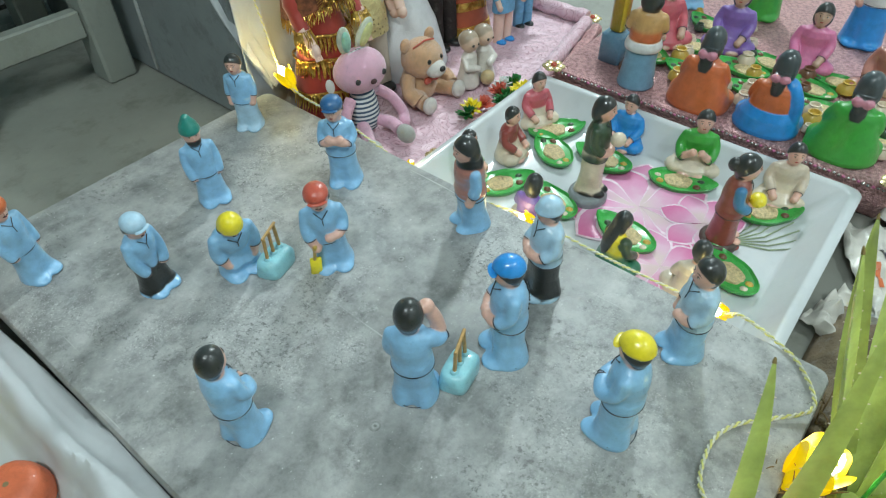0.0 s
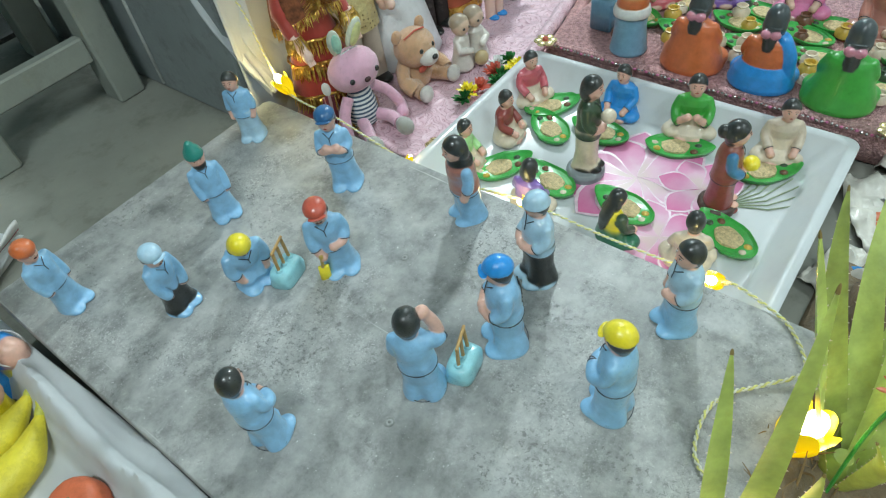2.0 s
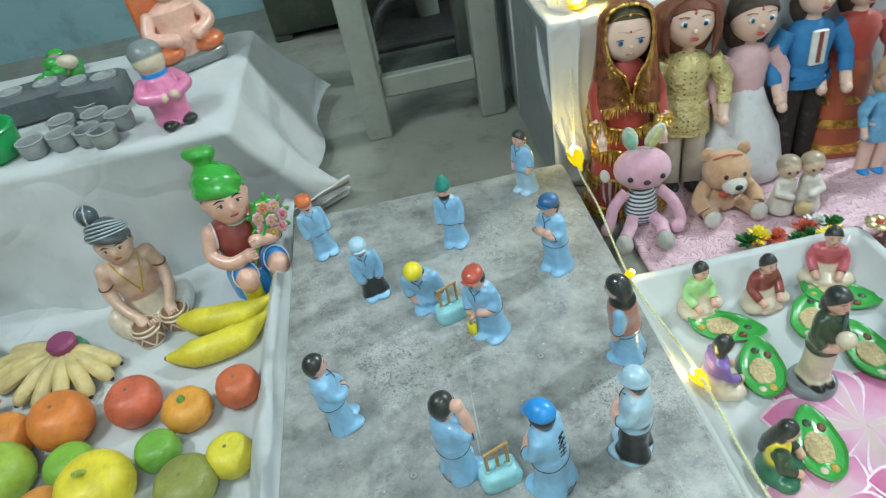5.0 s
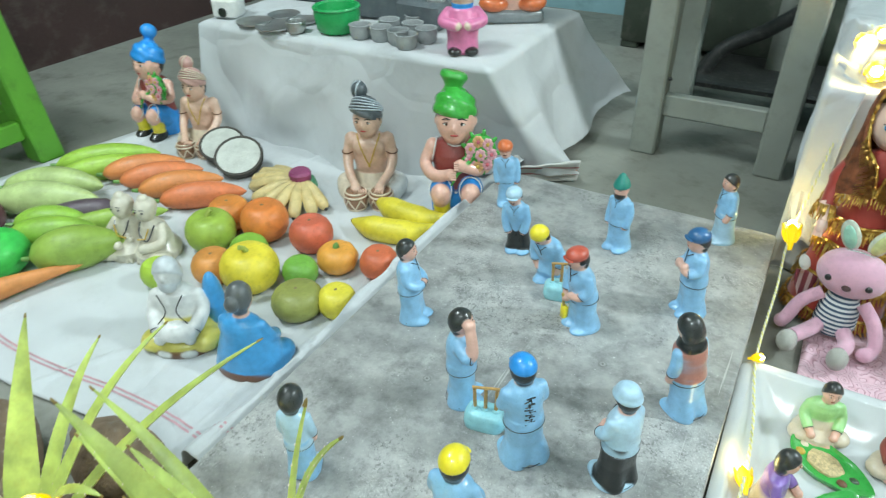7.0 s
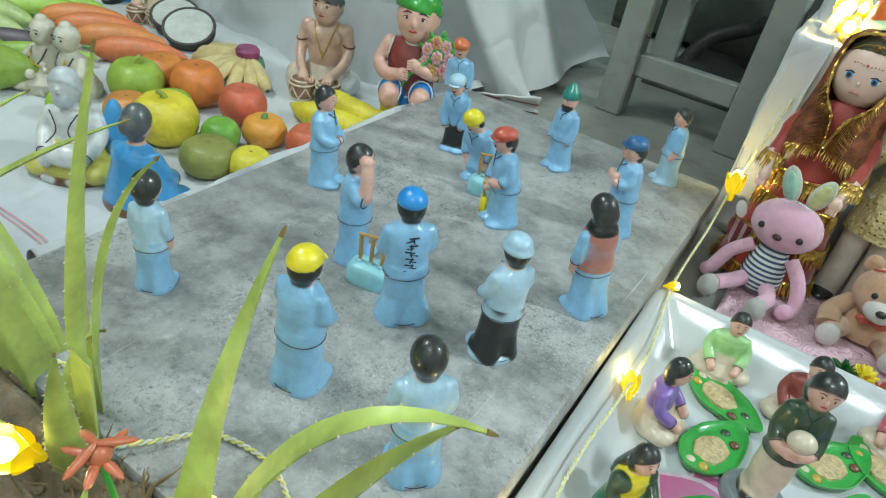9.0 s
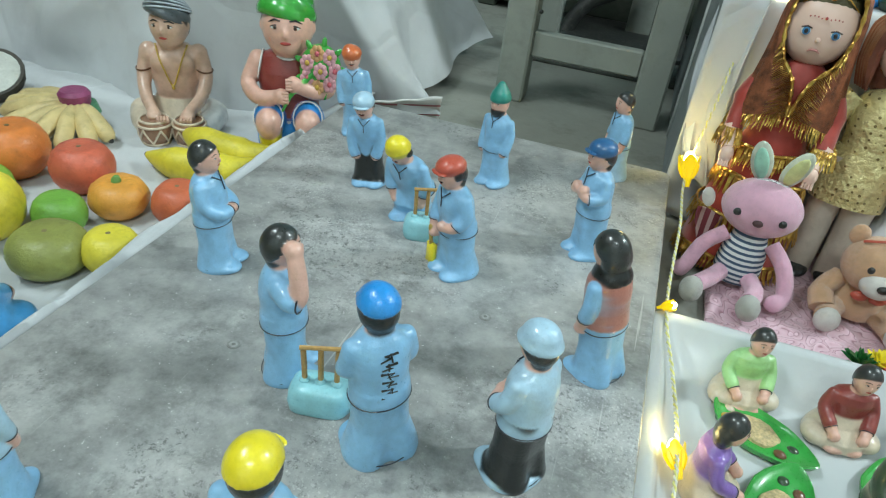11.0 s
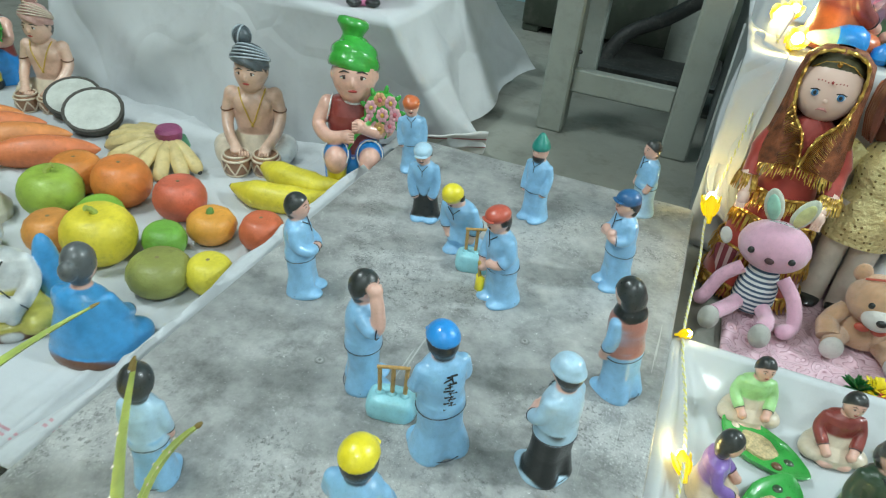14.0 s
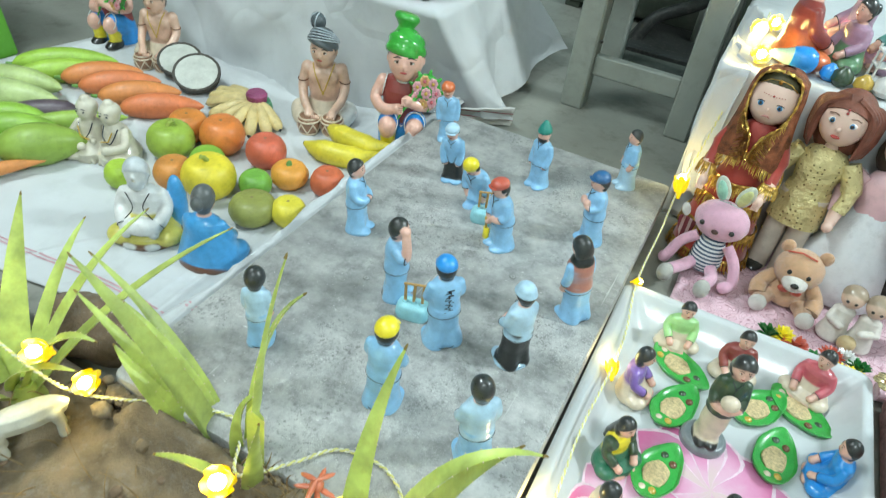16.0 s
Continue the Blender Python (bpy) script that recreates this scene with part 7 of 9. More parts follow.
def bride(x, y, heading, h, lean, label):
    """Doll with a hooded shawl whose gold-corded edges meet on the chest, rows of tinsel fringe."""
    rng = random.Random(21)
    F = Form()
    F.T = Matrix.Diagonal((h * 0.86, h * 0.95, h, 1))
    F.T = F.T @ Matrix.Rotation(radians(-lean), 4, "X")
    F.loft([(0.0, 0.205, 0.165), (0.02, 0.21, 0.17), (0.25, 0.175, 0.14), (0.42, 0.125, 0.10), (0.50, 0.10, 0.08)], REDCLOTH, n=28, wob=0.03)
    F.loft([(0.46, 0.10, 0.08), (0.56, 0.11, 0.085), (0.64, 0.12, 0.08), (0.69, 0.08, 0.06), (0.72, 0.04, 0.04)], REDCLOTH, n=20)
    def fringe(a, b, r):
        m = (Vector(a) + Vector(b)) / 2 + Vector((rng.uniform(-0.006, 0.006), rng.uniform(-0.010, 0.0), rng.uniform(-0.004, 0.004)))
        F.tube([a, m, b], [r, r * 1.2, r * 0.5], GOLD, n=4, flat=0.35)
    for z, rx, ry in ((0.055, 0.216, 0.176), (0.20, 0.197, 0.158), (0.335, 0.165, 0.132), (0.43, 0.14, 0.112)):
        F.tube([(rx * math.cos(t), ry * math.sin(t), z + 0.004 * math.sin(5 * t)) for t in [2 * math.pi * k / 40 for k in range(41)]], 0.0065, GOLD, n=6)
        for q in range(84):
            a = radians(-185 + 190 * q / 83 + rng.uniform(-1, 1))
            k = 1.05 + rng.uniform(0, 0.06)
            fringe((rx * math.cos(a), ry * math.sin(a), z), (rx * k * math.cos(a + rng.uniform(-0.08, 0.08)), ry * k * math.sin(a), max(0.003, z - rng.uniform(0.05, 0.085))), 0.0036)
    for s in (-1, 1):
        F.tube(smooth_path([(s * 0.105, 0, 0.65), (s * 0.152, -0.03, 0.56), (s * 0.155, -0.085, 0.47)], 5), [0.044] * 6 + [0.034] * 5, REDCLOTH, n=12)
        F.tube([(s * 0.166, -0.082, 0.48), (s * 0.150, -0.125, 0.42)], [0.030, 0.024], DOLLSKIN, n=10)
        F.ball((s * 0.147, -0.135, 0.402), (0.026, 0.028, 0.032), DOLLSKIN, n=12)
        for f in range(4):
            F.tube([(s * (0.135 + 0.009 * f), -0.150, 0.39), (s * (0.132 + 0.010 * f), -0.160, 0.368)], 0.0055, DOLLSKIN, n=6)
        for q in range(26):
            a = 2 * math.pi * q / 26
            fringe((s * 0.163 + 0.036 * math.cos(a), -0.088 + 0.03 * math.sin(a), 0.485), (s * 0.162 + 0.052 * math.cos(a), -0.098 + 0.046 * math.sin(a), 0.425), 0.0036)
    F.loft([(0.69, 0.036, 0.036), (0.75, 0.034, 0.034)], DOLLSKIN, n=12)
    hc = (0, -0.012, 0.812)
    F.ball(hc, (0.118, 0.084, 0.112), DOLLSKIN, n=24, k=16)
    F.ball((0, 0.010, 0.872), (0.110, 0.086, 0.072), NETHAIR, n=24, k=14)
    F.ball((0, 0.012, 0.915), (0.070, 0.058, 0.034), VEIL, n=18, k=10)
    F.ball((0, -0.080, 0.903), (0.010, 0.005, 0.009), GOLD, n=8, k=5)
    for s in (-1, 1):
        F.tube([(0, -0.078, 0.912), (s * 0.05, -0.068, 0.903), (s * 0.088, -0.052, 0.876)], 0.0020, GOLD, n=5)
    iris = paint("doll_eye_blue", (0.05, 0.22, 0.45))
    for s in (-1, 1):
        ex, ez = s * 0.046, 0.806
        F.ball((ex, -0.090, ez), (0.0165, 0.008, 0.0125), WHITE, n=12, k=7)
        F.ball((ex, -0.0945, ez), (0.0125, 0.005, 0.0120), iris, n=12, k=7)
        F.ball((ex, -0.0975, ez), (0.007, 0.004, 0.0075), BLACK, n=10, k=6)
        F.tube([(ex - 0.018, -0.092, ez + 0.008), (ex, -0.0985, ez + 0.014), (ex + 0.018, -0.090, ez + 0.008)], 0.0022, HAIRD, n=5)
        for k in range(5):
            F.ball((s * (0.014 + 0.012 * k), -0.101 + 0.0035 * k * k * 0.5, 0.846 + 0.003 * math.sin(k)), 0.0026, LIP, n=6, k=4)
    F.ball((0, -0.097, 0.786), (0.0085, 0.007, 0.008), DOLLSKIN, n=10, k=6)
    lip = surface("doll_lip", (0.60, 0.26, 0.23), rough=0.35)
    F.tube([(-0.020, -0.083, 0.750), (-0.009, -0.0895, 0.757), (0.009, -0.0895, 0.757), (0.020, -0.083, 0.750)], [0.002, 0.0042, 0.0042, 0.002], lip, n=6)
    F.ball((0, -0.1005, 0.848), 0.0052, LIP, n=8, k=5)
    # hood and shawl
    prof = [(0.944, 0.003, -0.054, 0.030, 0.952, 0.04), (0.939, 0.045, -0.056, 0.080, 0.945, 0.07), (0.912, 0.094, -0.058, 0.124, 0.911, 0.10), (0.845, 0.110, -0.060, 0.138, 0.845, 0.12), (0.785, 0.106, -0.064, 0.142, 0.775, 0.125),
            (0.722, 0.082, -0.085, 0.152, 0.705, 0.12), (0.670, 0.033, -0.108, 0.178, 0.640, 0.115), (0.615, 0.013, -0.118, 0.200, 0.575, 0.115), (0.560, 0.004, -0.122, 0.212, 0.510, 0.12)]
    rr = []
    for ze, xe, ye, xs, zs, yb in prof:
        right = []
        for k in range(12):
            t = k / 11 * math.pi / 2
            w = (1 + 0.03 * math.sin(k * 2.2)) * (0.90 if ze < 0.7 else 0.97)
            right.append((xe + (xs * w - xe) * math.sin(t), ye * math.cos(t) ** 1.3 - 0.012 * math.sin(2 * t), ze + (zs - ze) * math.sin(t) ** 1.5))
        for k in range(1, 8):
            t = k / 8 * math.pi / 2
            right.append((xs * (0.90 if ze < 0.7 else 0.97) * math.cos(t), yb * math.sin(t), zs))
        rr.append([(-a, b, c) for a, b, c in right] + [(0, yb, zs)] + list(reversed(right)))
    F.rings(rr, VEIL, closed=False)
    for side in (0, -1):
        edge = smooth_path([r[side] for r in rr], 5)
        F.tube([Vector(p) + Vector((0, -0.004, 0)) for p in edge], [0.0066 + 0.0022 * math.sin(i * 1.9) for i in range(len(edge))], GOLD, n=7)
        def on_shawl(f, k):
            i = min(int(f), len(rr) - 2)
            a = k if side == 0 else -1 - k
            return Vector(rr[i][a]).lerp(Vector(rr[i + 1][a]), f - i)
        for q in range(46):
            f = 4.3 + (len(rr) - 1 - 4.3) * q / 45
            k = rng.choice((2, 3, 3))
            F.tube([on_shawl(f, 0) + Vector((0, -0.005, 0)), on_shawl(f, 1) + Vector((0, -0.010, -0.006)), on_shawl(f, k) + Vector((0, -0.009, -0.018 - rng.uniform(0, 0.008)))], [0.0024, 0.0028, 0.0014], GOLD, n=4, flat=0.4)
    hem = rr[-1]
    for i in range(len(hem) - 1):
        for q in range(3):
            p = Vector(hem[i]).lerp(Vector(hem[i + 1]), q / 3)
            fringe(p, p + Vector((p.x * 0.06, -0.010, -rng.uniform(0.03, 0.055))), 0.0026)
    return tagged(F.done("bride_doll", at=pose(x, y, MATZ, 0, 0, heading + 90)), label, "doll", "dolls against the trunk")


bride(0.390, 0.458, 262, 0.342, 4, "bride doll in red dress and hooded veil trimmed with gold tinsel")
def side_locks(F):
    """Long hair that frames the face and falls to the shoulders."""
    for s in (-1, 1):
        for k in range(5):
            F.tube(smooth_path([(s * (0.015 + 0.012 * k), -0.070 + 0.012 * k, 0.955 - 0.006 * k), (s * (0.095 + 0.008 * k), -0.060 + 0.020 * k, 0.900), (s * (0.112 + 0.006 * k), -0.045 + 0.022 * k, 0.80), (s * (0.095 + 0.008 * k), -0.050 + 0.02 * k, 0.69)], 5), [0.016] * 6 + [0.020] * 6 + [0.016, 0.012, 0.008, 0.004], HAIRB, n=7)


doll("groom_doll", 0.488, 0.472, 258, 0.322, GOLDCLOTH, GOLDCLOTH, HAIRB, "brown-haired doll in shiny gold brocade coat", trousers=surface("cream_satin", (0.62, 0.55, 0.46), rough=0.5, scale=20), lean=5, extra=side_locks)
GAUZE = surface("white_gauze", (0.72, 0.74, 0.76), rough=0.5, var=0.1, scale=20, fine=300, bump=0.4, sheen=0.5)
doll("gown_doll", 0.585, 0.478, 265, 0.305, GAUZE, surface("pale_pink_satin", (0.66, 0.42, 0.45), rough=0.5, scale=20, sheen=0.3), HAIRD, "doll in white gauze gown with pale pink bodice", wide=1.15, lean=4)
def shirt_front(F):
    F.box((0, -0.078, 0.595), (0.070, 0.020, 0.16), WHITE, bev=0.008)
    F.box((0, -0.090, 0.600), (0.018, 0.008, 0.14), MAROON, bev=0.003)


doll("suit_doll", 0.680, 0.482, 268, 0.330, None, surface("blue_jacket", (0.03, 0.20, 0.46), rough=0.6, scale=30), HAIRD, "male doll in bright blue jacket, white shirt and black trousers", extra=shirt_front, trousers=surface("black_trousers", (0.02, 0.014, 0.012), rough=0.7, scale=30), lean=3, bighead=0.75)
doll("sari_doll", 0.752, 0.484, 262, 0.325, surface("rust_sari", (0.38, 0.08, 0.03), rough=0.55, scale=30, sheen=0.3), REDCLOTH, HAIRD, "doll in rust red sari with gold border", trim=GOLD, wide=0.75, lean=3, bighead=0.75)
DENIM = surface("light_blue_denim", (0.16, 0.40, 0.62), rough=0.8, var=0.25, scale=60, fine=700, bump=0.4)
doll("baby_doll", 0.765, 0.408, 262, 0.195, DENIM, DENIM, surface("blond_doll_hair", (0.62, 0.42, 0.26), rough=0.5, fine=900, bump=0.4), "small blond doll in short light blue dress and blue shoes", trousers=DOLLSKIN, shoes=BLUE, bighead=1.1)
doll("baby_doll", 0.842, 0.415, 250, 0.190, None, DENIM, surface("olive_doll_cap", (0.10, 0.12, 0.05), rough=0.8), "small doll with green cap and blue denim shorts", trousers=DENIM, bighead=1.05)


def bridal_pair(x, y, heading):
    F = Clay(0.092, size=0.092, fine=80)
    W = paint("white_bisque", (0.70, 0.66, 0.60), rough=0.45, dirty=0.2)
    for s in (-1, 1):
        F.loft([(0, 0.20, 0.2, s * 0.2, 0), (0.05, 0.22, 0.22, s * 0.2, 0), (0.35, 0.16, 0.15, s * 0.19, 0), (0.58, 0.15, 0.12, s * 0.18, 0), (0.66, 0.07, 0.07, s * 0.18, 0)], W)
        F.ball((s * 0.18, 0, 0.82), (0.17, 0.17, 0.17), paint("bisque_skin", (0.66, 0.48, 0.36)))
        F.ball((s * 0.18, 0.03, 0.87), (0.18, 0.17, 0.15), paint("bisque_hair", (0.36, 0.28, 0.20)))
        F.tube([(s * 0.3, 0, 0.55), (s * 0.34, -0.12, 0.42), (s * 0.15, -0.2, 0.38)], 0.06, W)
        for e in (-0.06, 0.06):
            F.ball((s * 0.18 + e, -0.16, 0.82), 0.022, BLACK, n=6, k=4)
    F.ball((0.05, -0.25, 0.16), (0.14, 0.12, 0.14), paint("bisque_gold", (0.55, 0.42, 0.22)))
    return tagged(F.done("couple_ornament", at=pose(x, y, MATZ + 0.004, 0, 0, heading + 90)), "pale bisque ornament of a couple in white", "ornament")


bridal_pair(0.610, 0.352, 262)


def flower_clip(x, y, cols, label, seed):
    rng = random.Random(seed)
    t = empty("tinsel_flower", pose(x, y, MATZ + 0.004))
    for i, c in enumerate(cols):
        F = Form()
        bx, by = 0.018 * (i - (len(cols) - 1) / 2), 0.006 * math.sin(i * 2.0)
        for k in range(26):
            a, b = rng.uniform(0, 6.28), rng.uniform(0.15, 1.4)
            d = Vector((math.cos(a) * math.cos(b), math.sin(a) * math.cos(b), math.sin(b)))
            F.tube([Vector((bx, by, 0.006)), Vector((bx, by, 0.006)) + d * 0.013, Vector((bx, by, 0.006)) + d * 0.021 + Vector((0, 0, -0.002))], [0.002, 0.0040, 0.001], c, n=5, flat=0.4)
        F.done("tuft", t)
    tagged(t, label, "tinsel flower", "tinsel flowers on the mat edge")


TG = surface("green_tinsel", (0.02, 0.18, 0.04), rough=0.3, metal=0.3)
flower_clip(0.527, 0.292, [TG, YELLOW, RED], "green, yellow and red tinsel flower on the pink mat", 2)
flower_clip(0.598, 0.268, [TG, TG, YELLOW, YELLOW], "green and yellow tinsel flowers by the tray corner", 3)
flower_clip(0.612, 0.292, [RED, WHITE, TG], "red, white and green tinsel flowers beside the ornament", 5)
for x, y in ((0.648, 0.228), (0.40, 0.262), (0.66, -0.262), (0.93, 0.312)):
    F = Form()
    for k in range(6):
        a = k * 1.047
        F.ball((0.011 * math.cos(a), 0.011 * math.sin(a), 0.004), (0.008, 0.008, 0.003), surface("gold_sequin", (0.68, 0.56, 0.30), rough=0.25, metal=0.7), n=8, k=5)
    F.ball((0, 0, 0.006), 0.005, RED, n=8, k=5)
    tagged(F.done("sequin_flower", at=pose(x, y, -0.022 if x < 0.7 and y < 0.24 else MATZ + 0.006)), "gold sequin flower trim with red centre", "sequin flower", "sequin flowers")

# ---- statues on top of the trunk ----
TRT = 0.2145
seated("idol_figurine", 0.398, 0.628, 20, 0.155, ORANGE, MAROON, "bun", HAIR, z0=TRT, label="glazed seated figure in orange and red on the trunk", group="statues on the trunk", category="statue")
TEALG, MAUVE = paint("teal_glaze", (0.10, 0.34, 0.31)), paint("mauve_glaze", (0.44, 0.27, 0.38))
seated("idol_figurine", 0.468, 0.655, 215, 0.115, paint("leaf_green_glaze", (0.12, 0.25, 0.13)), MAUVE, "bun", HAIR, z0=TRT, label="glazed seated figure in green and mauve on the trunk", group="statues on the trunk", category="statue")
seated("idol_figurine", 0.540, 0.690, 200, 0.135, MAUVE, TEALG, "hair", BROWN, z0=TRT, label="glazed seated figure in mauve and teal on the trunk", group="statues on the trunk", category="statue")
seated("idol_figurine", 0.470, 0.755, 190, 0.14, PINK, MAUVE, "long", HAIR, z0=TRT, label="glazed seated figure in pink and mauve on the trunk", group="statues on the trunk", category="statue")
seated("idol_figurine", 0.615, 0.665, 230, 0.14, paint("sage_paint", (0.22, 0.34, 0.24)), PINK, "long", HAIR, skin=TAN, z0=TRT, label="glazed seated figure in pink and sage on the trunk", group="statues on the trunk", category="statue")
for x, y, m, r in ((0.452, 0.580, BLUE, 0.014), (0.47, 0.57, OLIVE, 0.016), (0.50, 0.568, GOLDP, 0.014), (0.53, 0.57, WHITE, 0.018), (0.57, 0.575, MINT, 0.018)):
    F = Form()
    F.loft([(0, r * 0.6, r * 0.6), (r * 0.5, r, r), (r * 1.2, r * 0.9, r * 0.9), (r * 1.6, r * 0.4, r * 0.4), (r * 1.75, r * 0.3, r * 0.3)], m, n=16)
    tagged(F.done("toy_pot", at=pose(x, y, TRT)), "small glazed round pot on the trunk edge", "toy pot", "glazed pots on the trunk")


def gourd(x, y, r, rz):
    """Glazed drop lying on its side, its neck pale green."""
    F = Form()
    F.loft([(-0.9 * r, 0.25 * r, 0.25 * r), (-0.7 * r, 0.7 * r, 0.7 * r), (-0.2 * r, r, r), (0.5 * r, 0.95 * r, 0.95 * r), (1.0 * r, 0.74 * r, 0.74 * r)], BLUE, n=18)
    F.loft([(0.98 * r, 0.75 * r, 0.75 * r), (1.5 * r, 0.52 * r, 0.52 * r), (2.2 * r, 0.34 * r, 0.34 * r), (2.5 * r, 0.16 * r, 0.16 * r)], paint("pale_green_glaze", (0.36, 0.52, 0.40), rough=0.15, coat=0.8), n=18)
    tagged(F.done("toy_gourd", at=pose(x, y, TRT + r * 0.98, 0, -88, rz)), "glossy blue glazed gourd with pale green neck, lying down", "toy gourd")


gourd(0.412, 0.572, 0.021, 8)


def wire_rack(x, y, rz):
    t = empty("toy_rack", pose(x, y, TRT, 0, 0, rz))
    for z in (0.012, 0.034, 0.056):
        F = Form()
        F.box((0, 0, z), (0.085, 0.030, 0.003), WHITE, bev=0.001)
        F.done("shelf", t)
    for i in (-1, 0, 1):
        for s in (-1, 1):
            P = Form()
            P.tube([(i * 0.040, s * 0.013, 0.0), (i * 0.040, s * 0.013, 0.062)], 0.0018, WHITE, n=6)
            P.done("upright", t)
    tagged(t, "small white toy rack on the cloth-covered trunk", "toy rack")


wire_rack(0.545, 0.605, 12)
for x, y, m, r in ((0.635, 0.575, YELLOW, 0.014), (0.665, 0.56, PINK, 0.018), (0.70, 0.57, MINT, 0.016)):
    F = Form()
    F.loft([(0, r * 0.6, r * 0.6), (r * 0.5, r, r), (r * 1.1, r * 0.85, r * 0.85), (r * 1.5, r * 0.4, r * 0.4)], m, n=16)
    tagged(F.done("toy_pot", at=pose(x, y, TRT)), "small glazed round pot on the trunk edge", "toy pot", "glazed pots on the trunk")

# ---- white cloths ----
def fruit_cloth():
    F = Form()
    x0, x1, y0, y1 = -1.16, -0.1475, -0.185, 0.60
    def fn(u, v):
        x, y = x0 + (x1 - x0) * u, y0 + (y1 - y0) * v
        x += (0.16 * v * (1 - u) if u < 0.5 else 0) + 0.005 * math.sin(9 * y) * u
        y += (1 - v) * (-0.02 * (1 - u) + 0.008 * math.sin(14 * x)) - (1 - v) * 0.035 * max(0, (0.5 - abs(u - 0.7)) * 0.5)
        wav = 0.010 * noise.noise(Vector((y * 7, 3.3, 0.7))) + 0.004 * noise.noise(Vector((y * 22, 1.3, 2.7)))
        rise = max(0.0, min(1.0, (x + 0.205 + wav) / 0.032))
        z = CLOTH - 0.001 + abs(wrinkle(x, y)) * (0.7 + 1.2 * rise) + 0.050 * rise * rise * (3 - 2 * rise)
        # doubled hem beside the board, with a crease along it and short cross folds
        hem = math.exp(-((x + 0.168 + wav) / 0.006) ** 2)
        crease = math.exp(-((x + 0.182 + wav * 1.6) / 0.003) ** 2)
        z += 0.006 * hem - 0.007 * crease
        near = max(0.0, 1 + (x + 0.16) / 0.13)
        ridge = 1 - abs(2 * ((x * 34 + 1.3 * y + 0.9 * noise.noise(Vector((x * 5, y * 6, 8)))) % 1.0) - 1)
        z += near * 0.0075 * ridge ** 2.6 * (0.4 + abs(noise.noise(Vector((y * 4, x * 3, 6)))) * 1.6)
        # a few long sharp ridges on the open part
        for ax, ay, ph, hgt in ((2.1, 3.4, 0.2, 0.0034), (3.3, -2.2, 0.6, 0.0028)):
            q = abs(((ax * x + ay * y + ph + 0.25 * noise.noise(Vector((x * 3, y * 3, ph)))) % 1.0) - 0.5)
            z += hgt * math.exp(-(q / 0.022) ** 2) * (0.3 + max(0, noise.noise(Vector((x * 4 + ph, y * 4, 1)))) * 2)
        if x < -0.98:
            z += 0.010 * math.exp(-((x + 1.12 - 0.16 * v) / 0.02) ** 2)
        return (x, y, z)
    F.sheet(fn, 300, 170, WHITE_CLOTH)
    ob = F.done("fruit_cloth", sharp=80)
    s = ob.modifiers.new("thick", "SOLIDIFY")
    s.thickness, s.offset = 0.0012, 1
    tagged(ob, "crumpled white cotton cloth spread on the floor under clay fruit", "cloth")
    for k, dy in enumerate((0.0, 0.006)):
        S = Form()
        S.rings([[(lambda p: (p[0], p[1], p[2] + 0.0022))(fn(0.35 + 0.645 * i / 60, (0.040 + dy + e * 0.0022 / 0.78) / 0.785)) for i in range(61)] for e in (0, 1)], surface("woven_red_stripe", (0.52, 0.30, 0.33), rough=0.9, scale=60), closed=False)
        S.done("woven_stripe", ob, "faded red woven stripe")


fruit_cloth()


